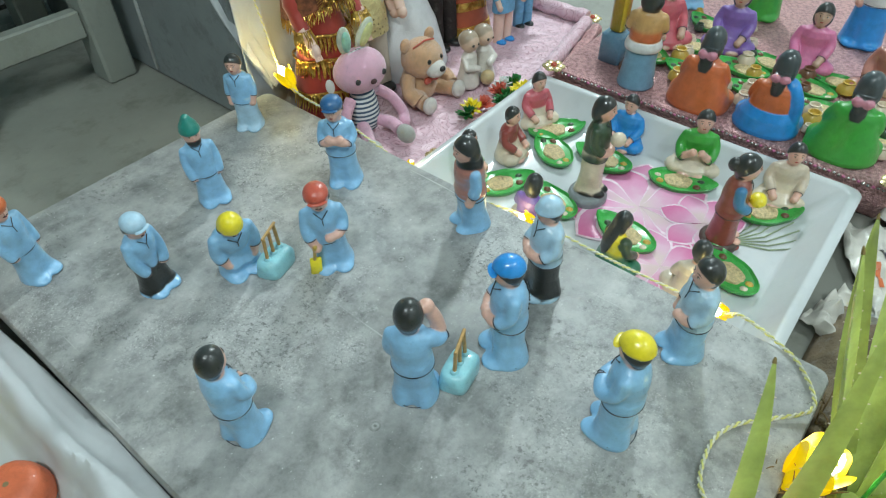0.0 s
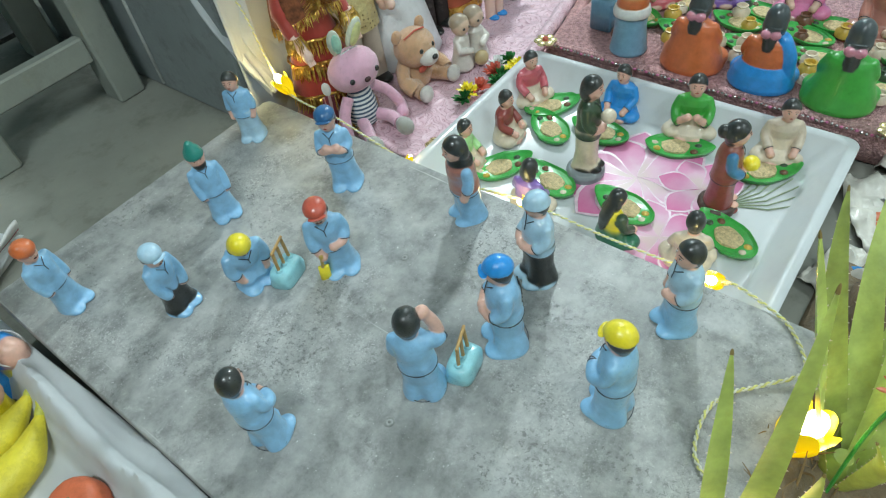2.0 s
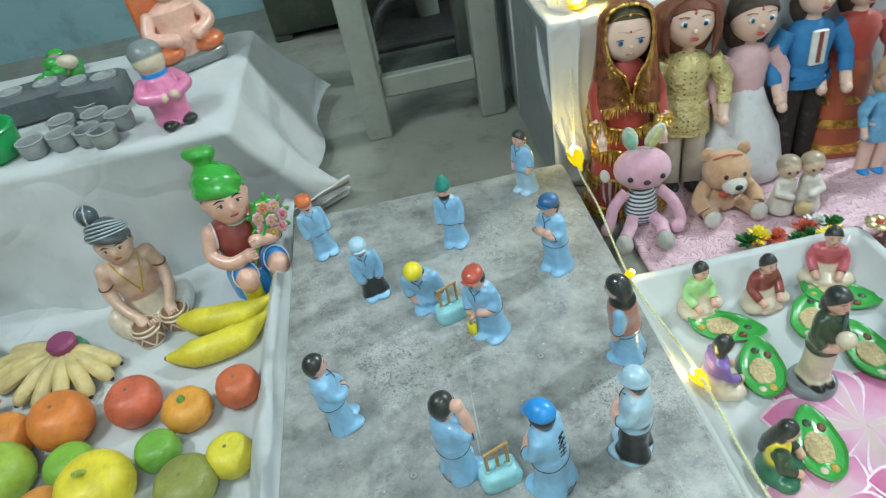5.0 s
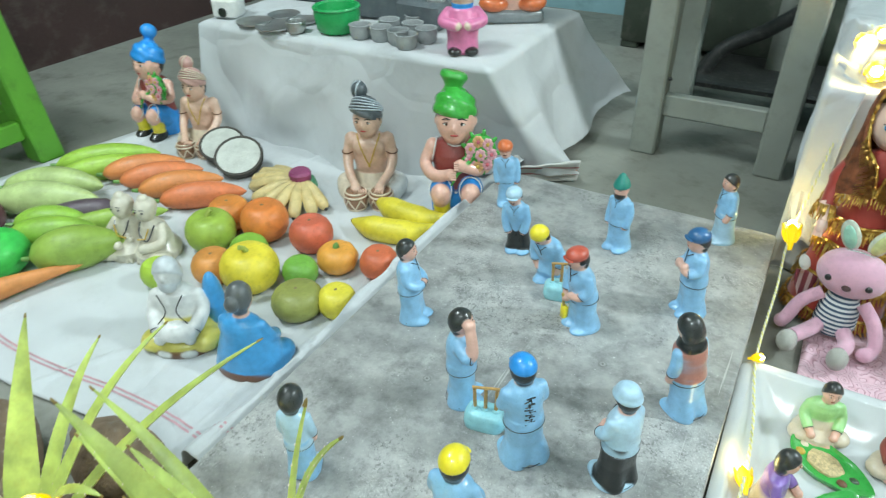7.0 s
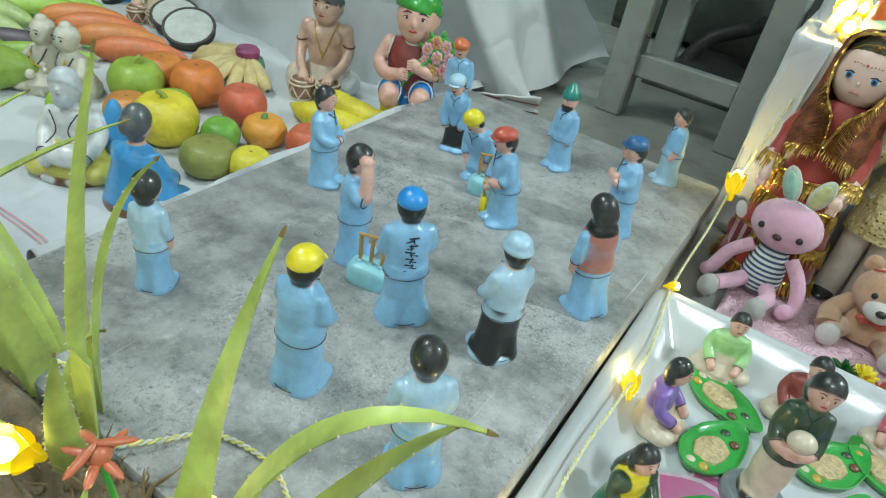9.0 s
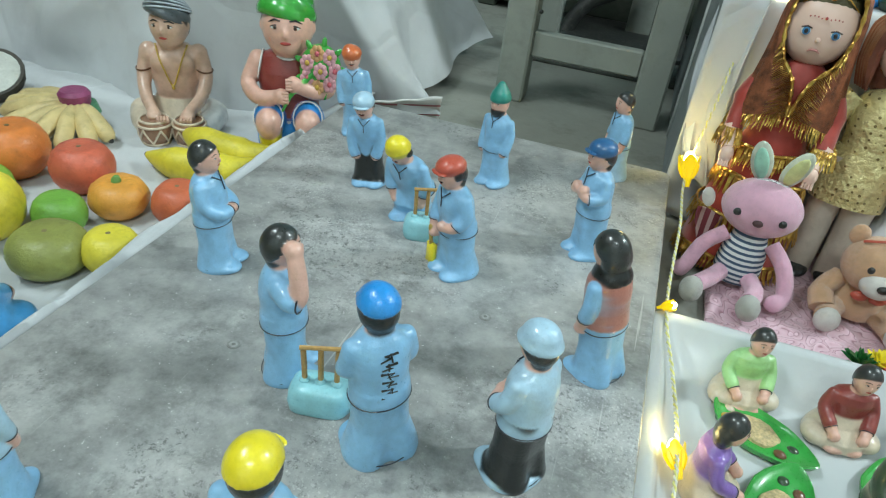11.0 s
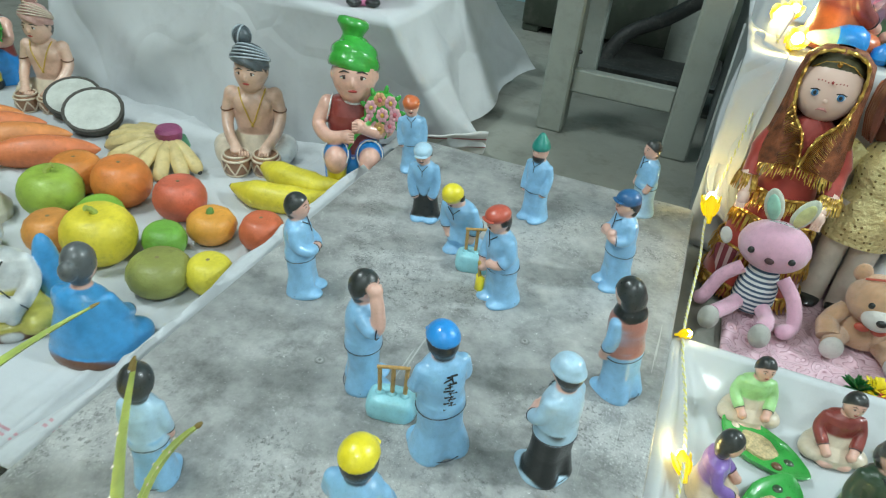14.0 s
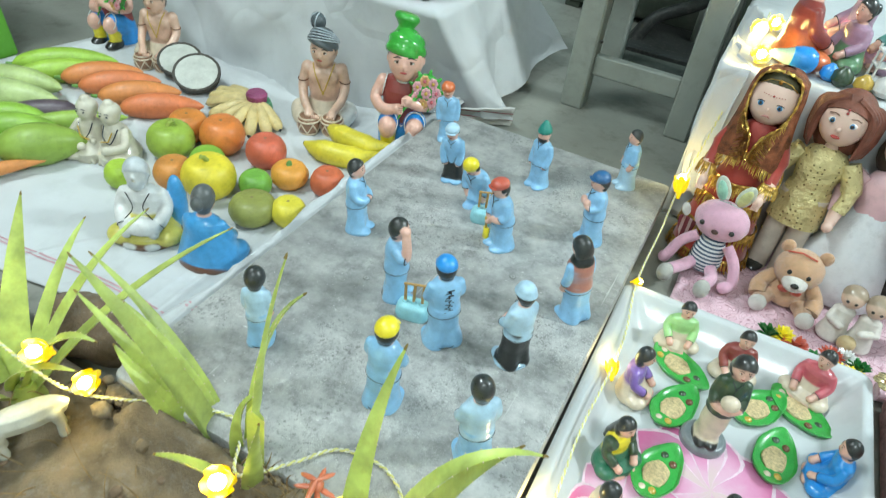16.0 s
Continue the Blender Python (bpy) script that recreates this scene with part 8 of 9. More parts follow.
def table_cloth():
    """White cloth that falls from a low table to the floor, with folds and a flared corner."""
    F = Form()
    x0, x1, y0, y1, zt = -0.90, -0.205, 0.545, 0.965, 0.158
    ring_n = 360
    per = []
    corners = [(x0, y0), (x1, y0), (x1, y1), (x0, y1)]
    lengths = [x1 - x0, y1 - y0, x1 - x0, y1 - y0]
    total = sum(lengths)
    for i in range(ring_n):
        s = total * i / ring_n
        for k in range(4):
            if s <= lengths[k]:
                a, b = corners[k], corners[(k + 1) % 4]
                t = s / lengths[k]
                per.append((a[0] + (b[0] - a[0]) * t, a[1] + (b[1] - a[1]) * t, k, t))
                break
            s -= lengths[k]
    cx, cy = (x0 + x1) / 2, (y0 + y1) / 2
    rr = []
    for q in (0.03, 0.3, 0.6, 0.85, 0.97):
        rr.append([(cx + (x - cx) * q, cy + (y - cy) * q, zt + wrinkle(x * q, y * q, 0.5)) for x, y, k, t in per])
    for d in range(1, 33):
        u = d / 32
        ring = []
        for i, (x, y, k, t) in enumerate(per):
            nx, ny = ((0, -1), (1, 0), (0, 1), (-1, 0))[k]
            j = i / 3.0
            fold = 0.012 * math.sin(j * 0.62 + 1.0) + 0.010 * math.sin(j * 0.27 + 2)
            # tented creases that run slantwise from the table edge
            for sl, pd, hg in ((3.0, 17.0, 0.012), (-5.0, 23.0, 0.012), (9.0, 31.0, 0.010)):
                q = abs(((j + sl * u + 1.5 * noise.noise(Vector((j * 0.13, u * 2, sl)))) / pd) % 1.0 - 0.5)
                fold += hg * max(0.0, 1 - q / 0.16) * (0.35 + 0.65 * u)
            out = 0.006 + u * (0.010 + fold * 1.2)
            # corner towards the cricket board flares out along the floor
            dc = math.hypot(x - x1, y - y0)
            db = math.hypot(x - x1, y - y1)
            side = 1.0 if k == 1 else max(0.0, 1 - dc / 0.13) if k == 0 else max(0.0, 1 - db / 0.13) if k == 2 else 0.0
            fl = max(0.0, 1 - dc / 0.16) * u ** 1.2
            fb = max(0.0, 1 - db / 0.20) * u ** 1.2
            px, py = x + nx * out, y + ny * out
            px += side * (0.100 * u ** 1.1 - 0.030 * math.sin(math.pi * t) * u * (k == 1))
            py += fl * 0.085 + fb * 0.10
            if k == 0:
                py -= 0.02 * u * (1 - math.exp(-(dc / 0.15) ** 2))
            z = zt - u * (zt - FLOOR - 0.003)
            z += 0.022 * u * side + 0.02 * u * fb
            ring.append((px, py, z + 0.25 * wrinkle(x * 3, z * 3)))
        rr.append(ring)
    F.rings(list(reversed(rr)), WHITE_CLOTH, caps=(False, True))
    ob = F.done("table_cloth", sharp=80)
    tagged(ob, "white cotton sheet draped over a low table to the floor", "table cloth")
    H = Form()
    H.sheet(lambda u, v: (-0.200 + 0.135 * u + 0.012 * v, 0.578 + 0.070 * u + 0.012 * math.sin(4 * v + u), FLOOR + 0.004 + 0.034 * v + 0.020 * u * v + 0.003 * noise.noise(Vector((u * 5, v * 5, 1)))), 20, 14, TOWEL)
    h = H.done("striped_border", ob, "red striped woven border")
    h.modifiers.new("thick", "SOLIDIFY").thickness = 0.003


table_cloth()
TOP = 0.159


# ---- things on the low table ----
def cup(x, y, d, hgt, mat, label, name="toy_pot", z=TOP):
    t = empty(name, pose(x, y, z))
    F = Form()
    r = d / 2
    F.loft([(0, r * 0.75, r * 0.75), (hgt * 0.15, r * 0.92, r * 0.92), (hgt * 0.7, r, r), (hgt, r * 0.98, r * 0.98), (hgt, r * 0.86, r * 0.86), (hgt * 0.45, r * 0.75, r * 0.75)], mat, n=18)
    F.done("body", t)
    R = Form()
    R.tube([(r * 0.98 * math.cos(a), r * 0.98 * math.sin(a), hgt) for a in [2 * math.pi * k / 20 for k in range(21)]], r * 0.07, mat, n=6)
    R.done("rim", t)
    return tagged(t, label, "toy pot", "toy kitchen pots")


CLAYG = surface("grey_stone_clay", (0.32, 0.34, 0.34), rough=0.7, var=0.12, scale=60, bump=0.3)
SLATE = surface("slate_clay", (0.10, 0.12, 0.13), rough=0.6, var=0.15, scale=40, bump=0.3)
for x, y in ((-0.500, 0.585), (-0.470, 0.640), (-0.455, 0.590), (-0.415, 0.640), (-0.412, 0.585), (-0.372, 0.620), (-0.385, 0.570), (-0.44, 0.69)):
    cup(x, y, 0.042, 0.026, CLAYG, "small grey stone toy pot on the white table cloth")
cup(-0.570, 0.605, 0.092, 0.048, paint("green_plastic", (0.02, 0.36, 0.10), coat=0.1), "bright green plastic bowl on the white table cloth", "toy_bowl")
def toy_machine(x, y, rz):
    t = empty("toy_machine", pose(x, y, TOP, 0, 0, rz))
    for name, c, size, m in (("body", (0, 0, 0.021), (0.058, 0.050, 0.042), WHITE), ("lid", (0, 0, 0.058), (0.054, 0.046, 0.034), YELLOW)):
        f = Form()
        f.box(c, size, m, bev=0.006)
        f.done(name, t, "yellow plastic lid" if name == "lid" else "white plastic body")
    d = Form()
    d.T = pose(0, -0.0255, 0.014, 90, 0, 0)
    d.loft([(-0.001, 0.010, 0.010), (0.0015, 0.010, 0.010), (0.002, 0.007, 0.007)], BLACK, 16)
    d.done("dial", t, "round black dial")
    tagged(t, "white toy kitchen machine with yellow lid and black dial", "toy machine")


toy_machine(-0.855, 0.590, 12)
cup(-0.640, 0.560, 0.04, 0.022, surface("dull_tin", (0.45, 0.46, 0.45), rough=0.35, metal=0.8), "small tin toy pot", "toy_pot")
for x, y, d in ((-0.765, 0.570, 0.075), (-0.70, 0.565, 0.085), (-0.745, 0.640, 0.07), (-0.675, 0.625, 0.065)):
    p = Form()
    p.loft([(0, d * 0.35, d * 0.35), (0.003, d * 0.48, d * 0.48), (0.007, d * 0.5, d * 0.5), (0.006, d * 0.46, d * 0.46), (0.003, d * 0.38, d * 0.38)], surface("dull_tin", (0.45, 0.46, 0.45), rough=0.35, metal=0.8), n=22)
    tagged(p.done("toy_plate", at=pose(x, y, TOP)), "small round tin toy plate on white cloth", "toy plate", "toy plates")


def stove(x, y, sx, sy, h, rz, label):
    t = empty("toy_stove", pose(x, y, TOP, 0, 0, rz))
    F = Form()
    F.box((0, 0, h / 2), (sx, sy, h), SLATE, bev=0.006)
    F.done("block", t)
    for s in (-0.25, 0.25):
        H = Form()
        H.loft([(h - 0.001, 0.020, 0.020, s * sx, 0), (h + 0.004, 0.021, 0.021, s * sx, 0), (h + 0.004, 0.016, 0.016, s * sx, 0), (h + 0.001, 0.015, 0.015, s * sx, 0)], CLAYG)
        H.done("burner", t)
    return tagged(t, label, "toy stove", "toy stoves")


stove(-0.545, 0.745, 0.115, 0.075, 0.048, 12, "dark grey clay toy stove on the table cloth")
stove(-0.430, 0.715, 0.100, 0.075, 0.052, -4, "dark slate clay toy stove beside grey pots")
stove(-0.80, 0.80, 0.13, 0.08, 0.055, 5, "dark clay toy stove at the back of the table")


def veg_pile(x, y, cols, label, seed):
    rng = random.Random(seed)
    t = empty("toy_vegetables", pose(x, y, TOP))
    for i in range(14):
        a, q = rng.uniform(0, 6.28), rng.uniform(0, 0.045)
        F = Form()
        F.ball((q * math.cos(a), q * math.sin(a), 0.014 + 0.012 * (i % 3)), (rng.uniform(0.012, 0.022), rng.uniform(0.012, 0.02), 0.014), cols[i % len(cols)], n=10, k=6)
        F.done("vegetable", t)
    tagged(t, label, "toy vegetables")


veg_pile(-0.68, 0.80, [YELLOW, SALMON, CREAM, PINK], "heap of yellow and pink toy vegetables", 3)
veg_pile(-0.55, 0.88, [GREEN, LEAFG, CREAM, PINK], "heap of green and pink toy vegetables", 5)


def pink_girl(x, y, heading):
    F = Clay(0.125, size=0.125, fine=80)
    F.loft([(0, 0.20, 0.22), (0.04, 0.23, 0.25), (0.2, 0.22, 0.24), (0.42, 0.25, 0.26), (0.60, 0.18, 0.18), (0.66, 0.09, 0.09)], PINK)
    for s in (-1, 1):
        F.ball((s * 0.12, -0.22, 0.05), (0.10, 0.10, 0.06), BLACK)
        F.tube(smooth_path([(s * 0.2, 0, 0.55), (s * 0.28, -0.12, 0.45), (s * 0.1, -0.26, 0.42)], 5), 0.075, PINK)
        F.ball((s * 0.08, -0.28, 0.42), 0.06, CREAM)
    F.ball((0, 0, 0.80), (0.19, 0.19, 0.18), CREAM)
    F.ball((0, 0.03, 0.88), (0.20, 0.20, 0.16), GREY)
    F.loft([(0.62, 0.15, 0.15), (0.68, 0.16, 0.16)], BLUE)
    return tagged(F.done("doll_ornament", at=pose(x, y, TOP, 0, 0, heading + 90)), "pink ceramic doll ornament with grey hat", "ornament")


pink_girl(-0.286, 0.605, 300)


def orange_plaque(x, y, heading):
    F = Clay(0.19, size=0.19, fine=80)
    F.box((0, 0.12, 0.45), (0.62, 0.10, 0.9), ORANGE, bev=0.06)
    F.box((0, -0.02, 0.07), (0.66, 0.34, 0.14), GREY, bev=0.04)
    F.loft([(0.12, 0.24, 0.16), (0.25, 0.26, 0.17), (0.40, 0.20, 0.13), (0.55, 0.22, 0.12), (0.62, 0.08, 0.07)], SKIN)
    F.ball((0, -0.03, 0.75), (0.12, 0.12, 0.14), SKIN)
    F.ball((0, 0.0, 0.85), (0.13, 0.12, 0.10), HAIR)
    for s in (-1, 1):
        F.tube(smooth_path([(s * 0.22, 0, 0.52), (s * 0.28, -0.1, 0.38), (s * 0.1, -0.2, 0.32)], 5), 0.06, SKIN)
        F.ball((s * 0.2, -0.1, 0.20), (0.16, 0.14, 0.09), ORANGE)
    return tagged(F.done("seated_idol", at=pose(x, y, TOP, 0, 0, heading + 90)), "orange backed clay idol seated on a grey base", "statue")


orange_plaque(-0.295, 0.83, 300)


# ---- stools ----
def wooden_stool(name, x0, x1, y0, y1, leg, h, mat, rails, splay=0.0, across=False):
    t = empty(name, pose((x0 + x1) / 2, (y0 + y1) / 2, FLOOR))
    cx, cy = (x0 + x1) / 2, (y0 + y1) / 2
    for x in (x0, x1):
        for y in (y0, y1):
            F = Form()
            sx, sy = splay * (1 if x < cx else -1), splay * (1 if y < cy else -1)
            rr = []
            for z, k in ((0, 0.9), (0.004, 1.0), (h, 1.0)):
                q = leg / 2 * k
                ox, oy = x - cx + sx * z / h, y - cy + sy * z / h
                b = 0.004
                rr.append([(ox + a, oy + c, z) for a, c in ((q - b, -q), (q, -q + b), (q, q - b), (q - b, q), (-q + b, q), (-q, q - b), (-q, -q + b), (-q + b, -q))])
            F.rings(rr, mat)
            F.done("leg", t, sharp=30)
    for z, hh in rails:
        k = splay * z / h
        for y in (y0,) if z < 0.2 and not across else (y0, y1):
            F = Form()
            F.box((0, (y - cy) + k * (1 if y < cy else -1), z), (x1 - x0 - leg - 2 * k, leg * 0.45, hh), mat, bev=0.003)
            F.done("rail", t, sharp=30)
        for x in (x0, x1) if across else ():
            F = Form()
            F.box(((x - cx) + k * (1 if x < cx else -1), 0, z), (leg * 0.45, y1 - y0 - leg - 2 * k, hh), mat, bev=0.003)
            F.done("rail", t, sharp=30)
    S = Form()
    S.box((0, 0, h + 0.013), (x1 - x0 + leg + 0.02, y1 - y0 + leg + 0.02, 0.03), mat, bev=0.005)
    S.done("seat", t, sharp=30)
    return t


st = wooden_stool("stool", 0.008, 0.252, 0.868, 1.16, 0.052, 0.40, GREYWOOD, ((0.105, 0.045), (0.385, 0.03)))
tagged(st, "grey painted wooden stool with scuffed square legs on cement floor", "stool")
bolt = Form()
bolt.ball((-0.10 + 0.012, -0.172, 0.165), (0.004, 0.003, 0.004), BLACK, n=8, k=5)
bolt.done("bolt", st)
gs = wooden_stool("stool", -1.50, -1.112, -0.15, 0.235, 0.055, 0.45, GREENWOOD, ((0.075, 0.04), (0.41, 0.05)), 0.02, across=True)
tagged(gs, "bright green painted wooden stool behind the fruit cloth", "stool")


def dark_filler_block():
    # added block; its dark colour supplies the gloom behind the stool
    t = empty("dark_filler_block", pose(0.22, 1.62, FLOOR))
    F = Form()
    F.box((0, 0, 0.13), (0.95, 0.20, 0.22), DARKPANEL, bev=0.006)
    F.done("front_panel", t)
    for x in (-0.45, 0.45):
        L = Form()
        L.box((x, 0, 0.011), (0.05, 0.18, 0.022), DARKPANEL, bev=0.003)
        L.done("foot", t)
    T = Form()
    T.box((0, 0, 0.252), (0.98, 0.24, 0.022), DARKPANEL, bev=0.004)
    T.done("top_board", t)
    tagged(t, "dark green bench-shaped block added to darken the view behind the stool", "bench")


DARKPANEL = surface("dark_green_panel", (0.055, 0.07, 0.05), rough=0.7, var=0.3, scale=8, fine=120)
dark_filler_block()


def hose():
    F = Form()
    F.tube(smooth_path([(0.02, 1.34, FLOOR + 0.012), (0.06, 1.36, 0.0), (0.16, 1.38, 0.06), (0.27, 1.40, 0.16), (0.36, 1.42, 0.30)], 8), 0.018, RUBBER, n=12)
    tagged(F.done("rubber_tyre_arc"), "dark curved rubber hose under the stool", "hose")
    P = Form()
    P.box((0.19, 1.46, 0.25), (0.06, 0.06, 0.66), GREYWOOD, bev=0.004)
    P.box((0.16, 1.40, FLOOR + 0.012), (0.30, 0.26, 0.022), RUBBER, bev=0.006)
    # dark sheet on the floor that stands in for the stool's shade
    M = Form()
    M.box((0.17, 1.34, FLOOR + 0.004), (0.36, 0.46, 0.008), surface("dark_shade_sheet", (0.05, 0.058, 0.048), rough=0.75, scale=20), bev=0.003)
    tagged(M.done("rubber_mat"), "dark sheet standing in for the shade on the floor behind the stool", "mat")
    tagged(P.done("stand_post"), "dark stand post with flat foot behind the stool", "stand")


hose()


# ---- steel trunk with a draped top, behind the dolls ----
def trunk():
    t = empty("steel_trunk", pose(0.695, 0.87, FLOOR))
    F = Form()
    F.box((0, 0, 0.143), (0.79, 0.64, 0.286), METAL, bev=0.005)
    F.done("body", t)
    for y in (-0.06,):
        L = Form()
        L.box((-0.396, y, 0.14), (0.005, 0.006, 0.26), surface("pale_seam", (0.5, 0.52, 0.5), rough=0.6), bev=0.001)
        L.done("seam", t, "pale folded seam")
    tagged(t, "grey steel trunk standing on the cement floor", "trunk")
    # cloth over the top, hanging at the front and left
    C = Form()
    zt = 0.2055
    def fn(u, v):
        x = 0.297 + 0.848 * u
        s = v * 0.99
        if s < 0.30:
            y, z = 0.538 - 0.012 * abs(math.sin(x * 40)) * (1 - s / 0.3), FLOOR + 0.006 + (s / 0.30) * (zt - FLOOR)
        else:
            y, z = 0.538 + (s - 0.30) * 0.95, zt + 0.006
        z += wrinkle(x * 2, s * 3, 0.6)
        return (x, y, z)
    C.sheet(fn, 90, 70, WHITE_CLOTH)
    c = C.done("trunk_cloth", sharp=80)
    c.modifiers.new("thick", "SOLIDIFY").thickness = 0.0015
    # loose corner that hangs over the trunk's side and drags forward to the floor
    L = Form()
    def flap(u, v):
        top, bot = Vector((0.345 - 0.040 * u, 0.532 + 0.11 * u, 0.215)), Vector((0.362 - 0.052 * u, 0.522 - 0.022 * u, -0.03 + 0.03 * u))
        q = top.lerp(bot, v)
        q.x += -0.020 * math.sin(math.pi * v) * (1 - 0.5 * u) + 0.006 * math.sin(9 * u + 4 * v)
        q.z += 0.006 * noise.noise(Vector((u * 4, v * 6, 2))) + 0.012 * v * noise.noise(Vector((u * 14, 3, 1)))
        return q
    L.sheet(flap, 24, 40, WHITE_CLOTH)
    f = L.done("loose_corner", c, "ragged hanging corner")
    f.modifiers.new("thick", "SOLIDIFY").thickness = 0.0012
    K = Form()
    def tip(u, v):
        top = Vector((0.300 + 0.050 * u, 0.775 - 0.115 * u, 0.240 + 0.012 * math.sin(3 * u)))
        q = top.lerp(Vector((0.318, 0.545, 0.090)), v)
        q.x -= 0.016 * math.sin(math.pi * v) * math.sin(2.4 * u + 0.3)
        return q + Vector((0, 0, 0.004 * noise.noise(Vector((u * 5, v * 5, 9)))))
    K.sheet(tip, 22, 34, WHITE_CLOTH)
    K.done("hanging_corner", c, "pointed corner hanging loose").modifiers.new("thick", "SOLIDIFY").thickness = 0.0012
    tagged(c, "white cloth draped over the steel trunk behind the dolls", "cloth")


trunk()

# ---- soil bed, aloe, fairy lights ----
def heap(x, y):
    """Soil banked up against the end of the board."""
    w = max(0.0, min(1.0, (x + 0.13) / 0.05, (0.20 - x) / 0.06))
    return w * 0.050 * math.exp(-((y + 0.302) / 0.020) ** 2) * (1 + 0.25 * noise.noise(Vector((x * 14, y * 14, 7)))) if y < -0.270 else 0.0


def soil_bed():
    F = Form()
    x0, x1, y0, y1 = -0.62, 0.50, -0.95, -0.262
    def fn(u, v):
        x, y = x0 + (x1 - x0) * u, y0 + (y1 - y0) * v
        e = min(1, 7 * u, 7 * (1 - u), 20 * (1 - v), 6 * v) ** 0.6 if 0 < u < 1 and 0 < v < 1 else 0
        return (x + 0.02 * noise.noise(Vector((x * 6, y * 6, 3))), y, FLOOR + 0.001 + e * (0.040 + 0.016 * noise.noise(Vector((x * 8, y * 8, 0))) + 0.006 * noise.noise(Vector((x * 30, y * 30, 5)))) + heap(x, y))
    F.sheet(fn, 130, 110, SOIL)
    tagged(F.done("soil_bed", sharp=80), "bed of sandy brown soil beside the board", "soil", kind="stuff")
    rng = random.Random(2)
    for i in range(46):
        x, y = rng.uniform(-0.35, 0.32), rng.uniform(-0.52, -0.32)
        r = rng.uniform(0.003, 0.008)
        P = Form()
        P.ball((0, 0, 0), (r, r * rng.uniform(0.7, 1.1), r * 0.7), ROCK, n=7, k=5)
        tagged(P.done("pebble", at=pose(x, y, FLOOR + 0.043 + 0.016 * noise.noise(Vector((x * 8, y * 8, 0))), 0, 0, rng.uniform(0, 180))), "small brown pebble on sandy soil", "pebble", "pebbles on the soil")


soil_bed()


def rock(x, y, z, r, label, seed):
    F = Form()
    rr = []
    for i in range(11):
        b = math.pi * (0.03 + 0.94 * i / 10) - math.pi / 2
        ring = []
        for j in range(20):
            a = 2 * math.pi * j / 20
            d = Vector((math.cos(b) * math.cos(a), math.cos(b) * math.sin(a), math.sin(b)))
            k = 1 + 0.22 * noise.noise(d * 1.6 + Vector((seed, 0, 0))) + 0.06 * noise.noise(d * 5)
            ring.append((r[0] * d.x * k, r[1] * d.y * k, r[2] * d.z * k))
        rr.append(ring)
    F.rings(rr, ROCK)
    tagged(F.done("rock", at=pose(x, y, z)), label, "rock", "rocks by the soil")


rock(-0.262, -0.225, -0.052, (0.066, 0.040, 0.042), "rough brown rock holding the cloth edge", 1.0)
rock(-0.40, -0.285, -0.05, (0.07, 0.05, 0.045), "rough brown rock among aloe leaves", 4.0)
rock(0.40, -0.33, -0.055, (0.05, 0.04, 0.035), "brown rock beside the tray corner", 7.0)


def aloe_leaf(parent, base, mid, tip, width, dry=True, spines=True):
    pts = bez(base, mid, tip, 16)
    F = Form()
    rr = []
    for i, p in enumerate(pts):
        u = i / 16
        d = (pts[min(i + 1, 16)] - pts[max(i - 1, 0)]).normalized()
        side = d.cross(Vector((0, 0, 1)))
        side = side.normalized() if side.length > 0.1 else Vector((1, 0, 0))
        up = side.cross(d)
        w = 0.9 * width / 2 * (1 - u ** 1.5) ** 0.85 * (0.75 + 0.25 * min(1, u * 4)) + 0.0006
        th = 0.30 * w + 0.0008
        # crescent section: hollow above, rounded below
        prof = [(-1, 0.25), (-0.5, -0.05), (0, -0.15), (0.5, -0.05), (1, 0.25), (0.6, -0.75), (0, -1.05), (-0.6, -0.75)]
        rr.append([p + side * (w * a) + up * (th * b) for a, b in reversed(prof)])
    F.rings(rr, ALOE)
    if spines:
        for i in range(1, 15):
            for s in (4, 0):
                q = rr[i][7 - s]
                out = (q - pts[i]).normalized()
                F.tube([q, q + out * 0.0012], [0.0006, 0.0002], CREAM, n=4)
    if dry:
        F.tube([pts[15].lerp(pts[16], 0.75), pts[16], pts[16] + (pts[16] - pts[15]) * 0.12], [0.0014, 0.0010, 0.0004], ALOETIP, n=5)
    F.done("leaf", parent)


def aloe(label, at, leaves):
    t = empty("aloe_plant", pose(*at))
    o = Vector(at)
    for base, mid, tip, w in leaves:
        aloe_leaf(t, Vector(base) - o, Vector(mid) - o, Vector(tip) - o, w)
    S = Form()
    S.loft([(-0.02, 0.022, 0.022), (0.01, 0.018, 0.018), (0.03, 0.008, 0.008)], ALOE, n=12)
    S.done("stem_base", t)
    tagged(t, label, "plant", "aloe plants in the soil")


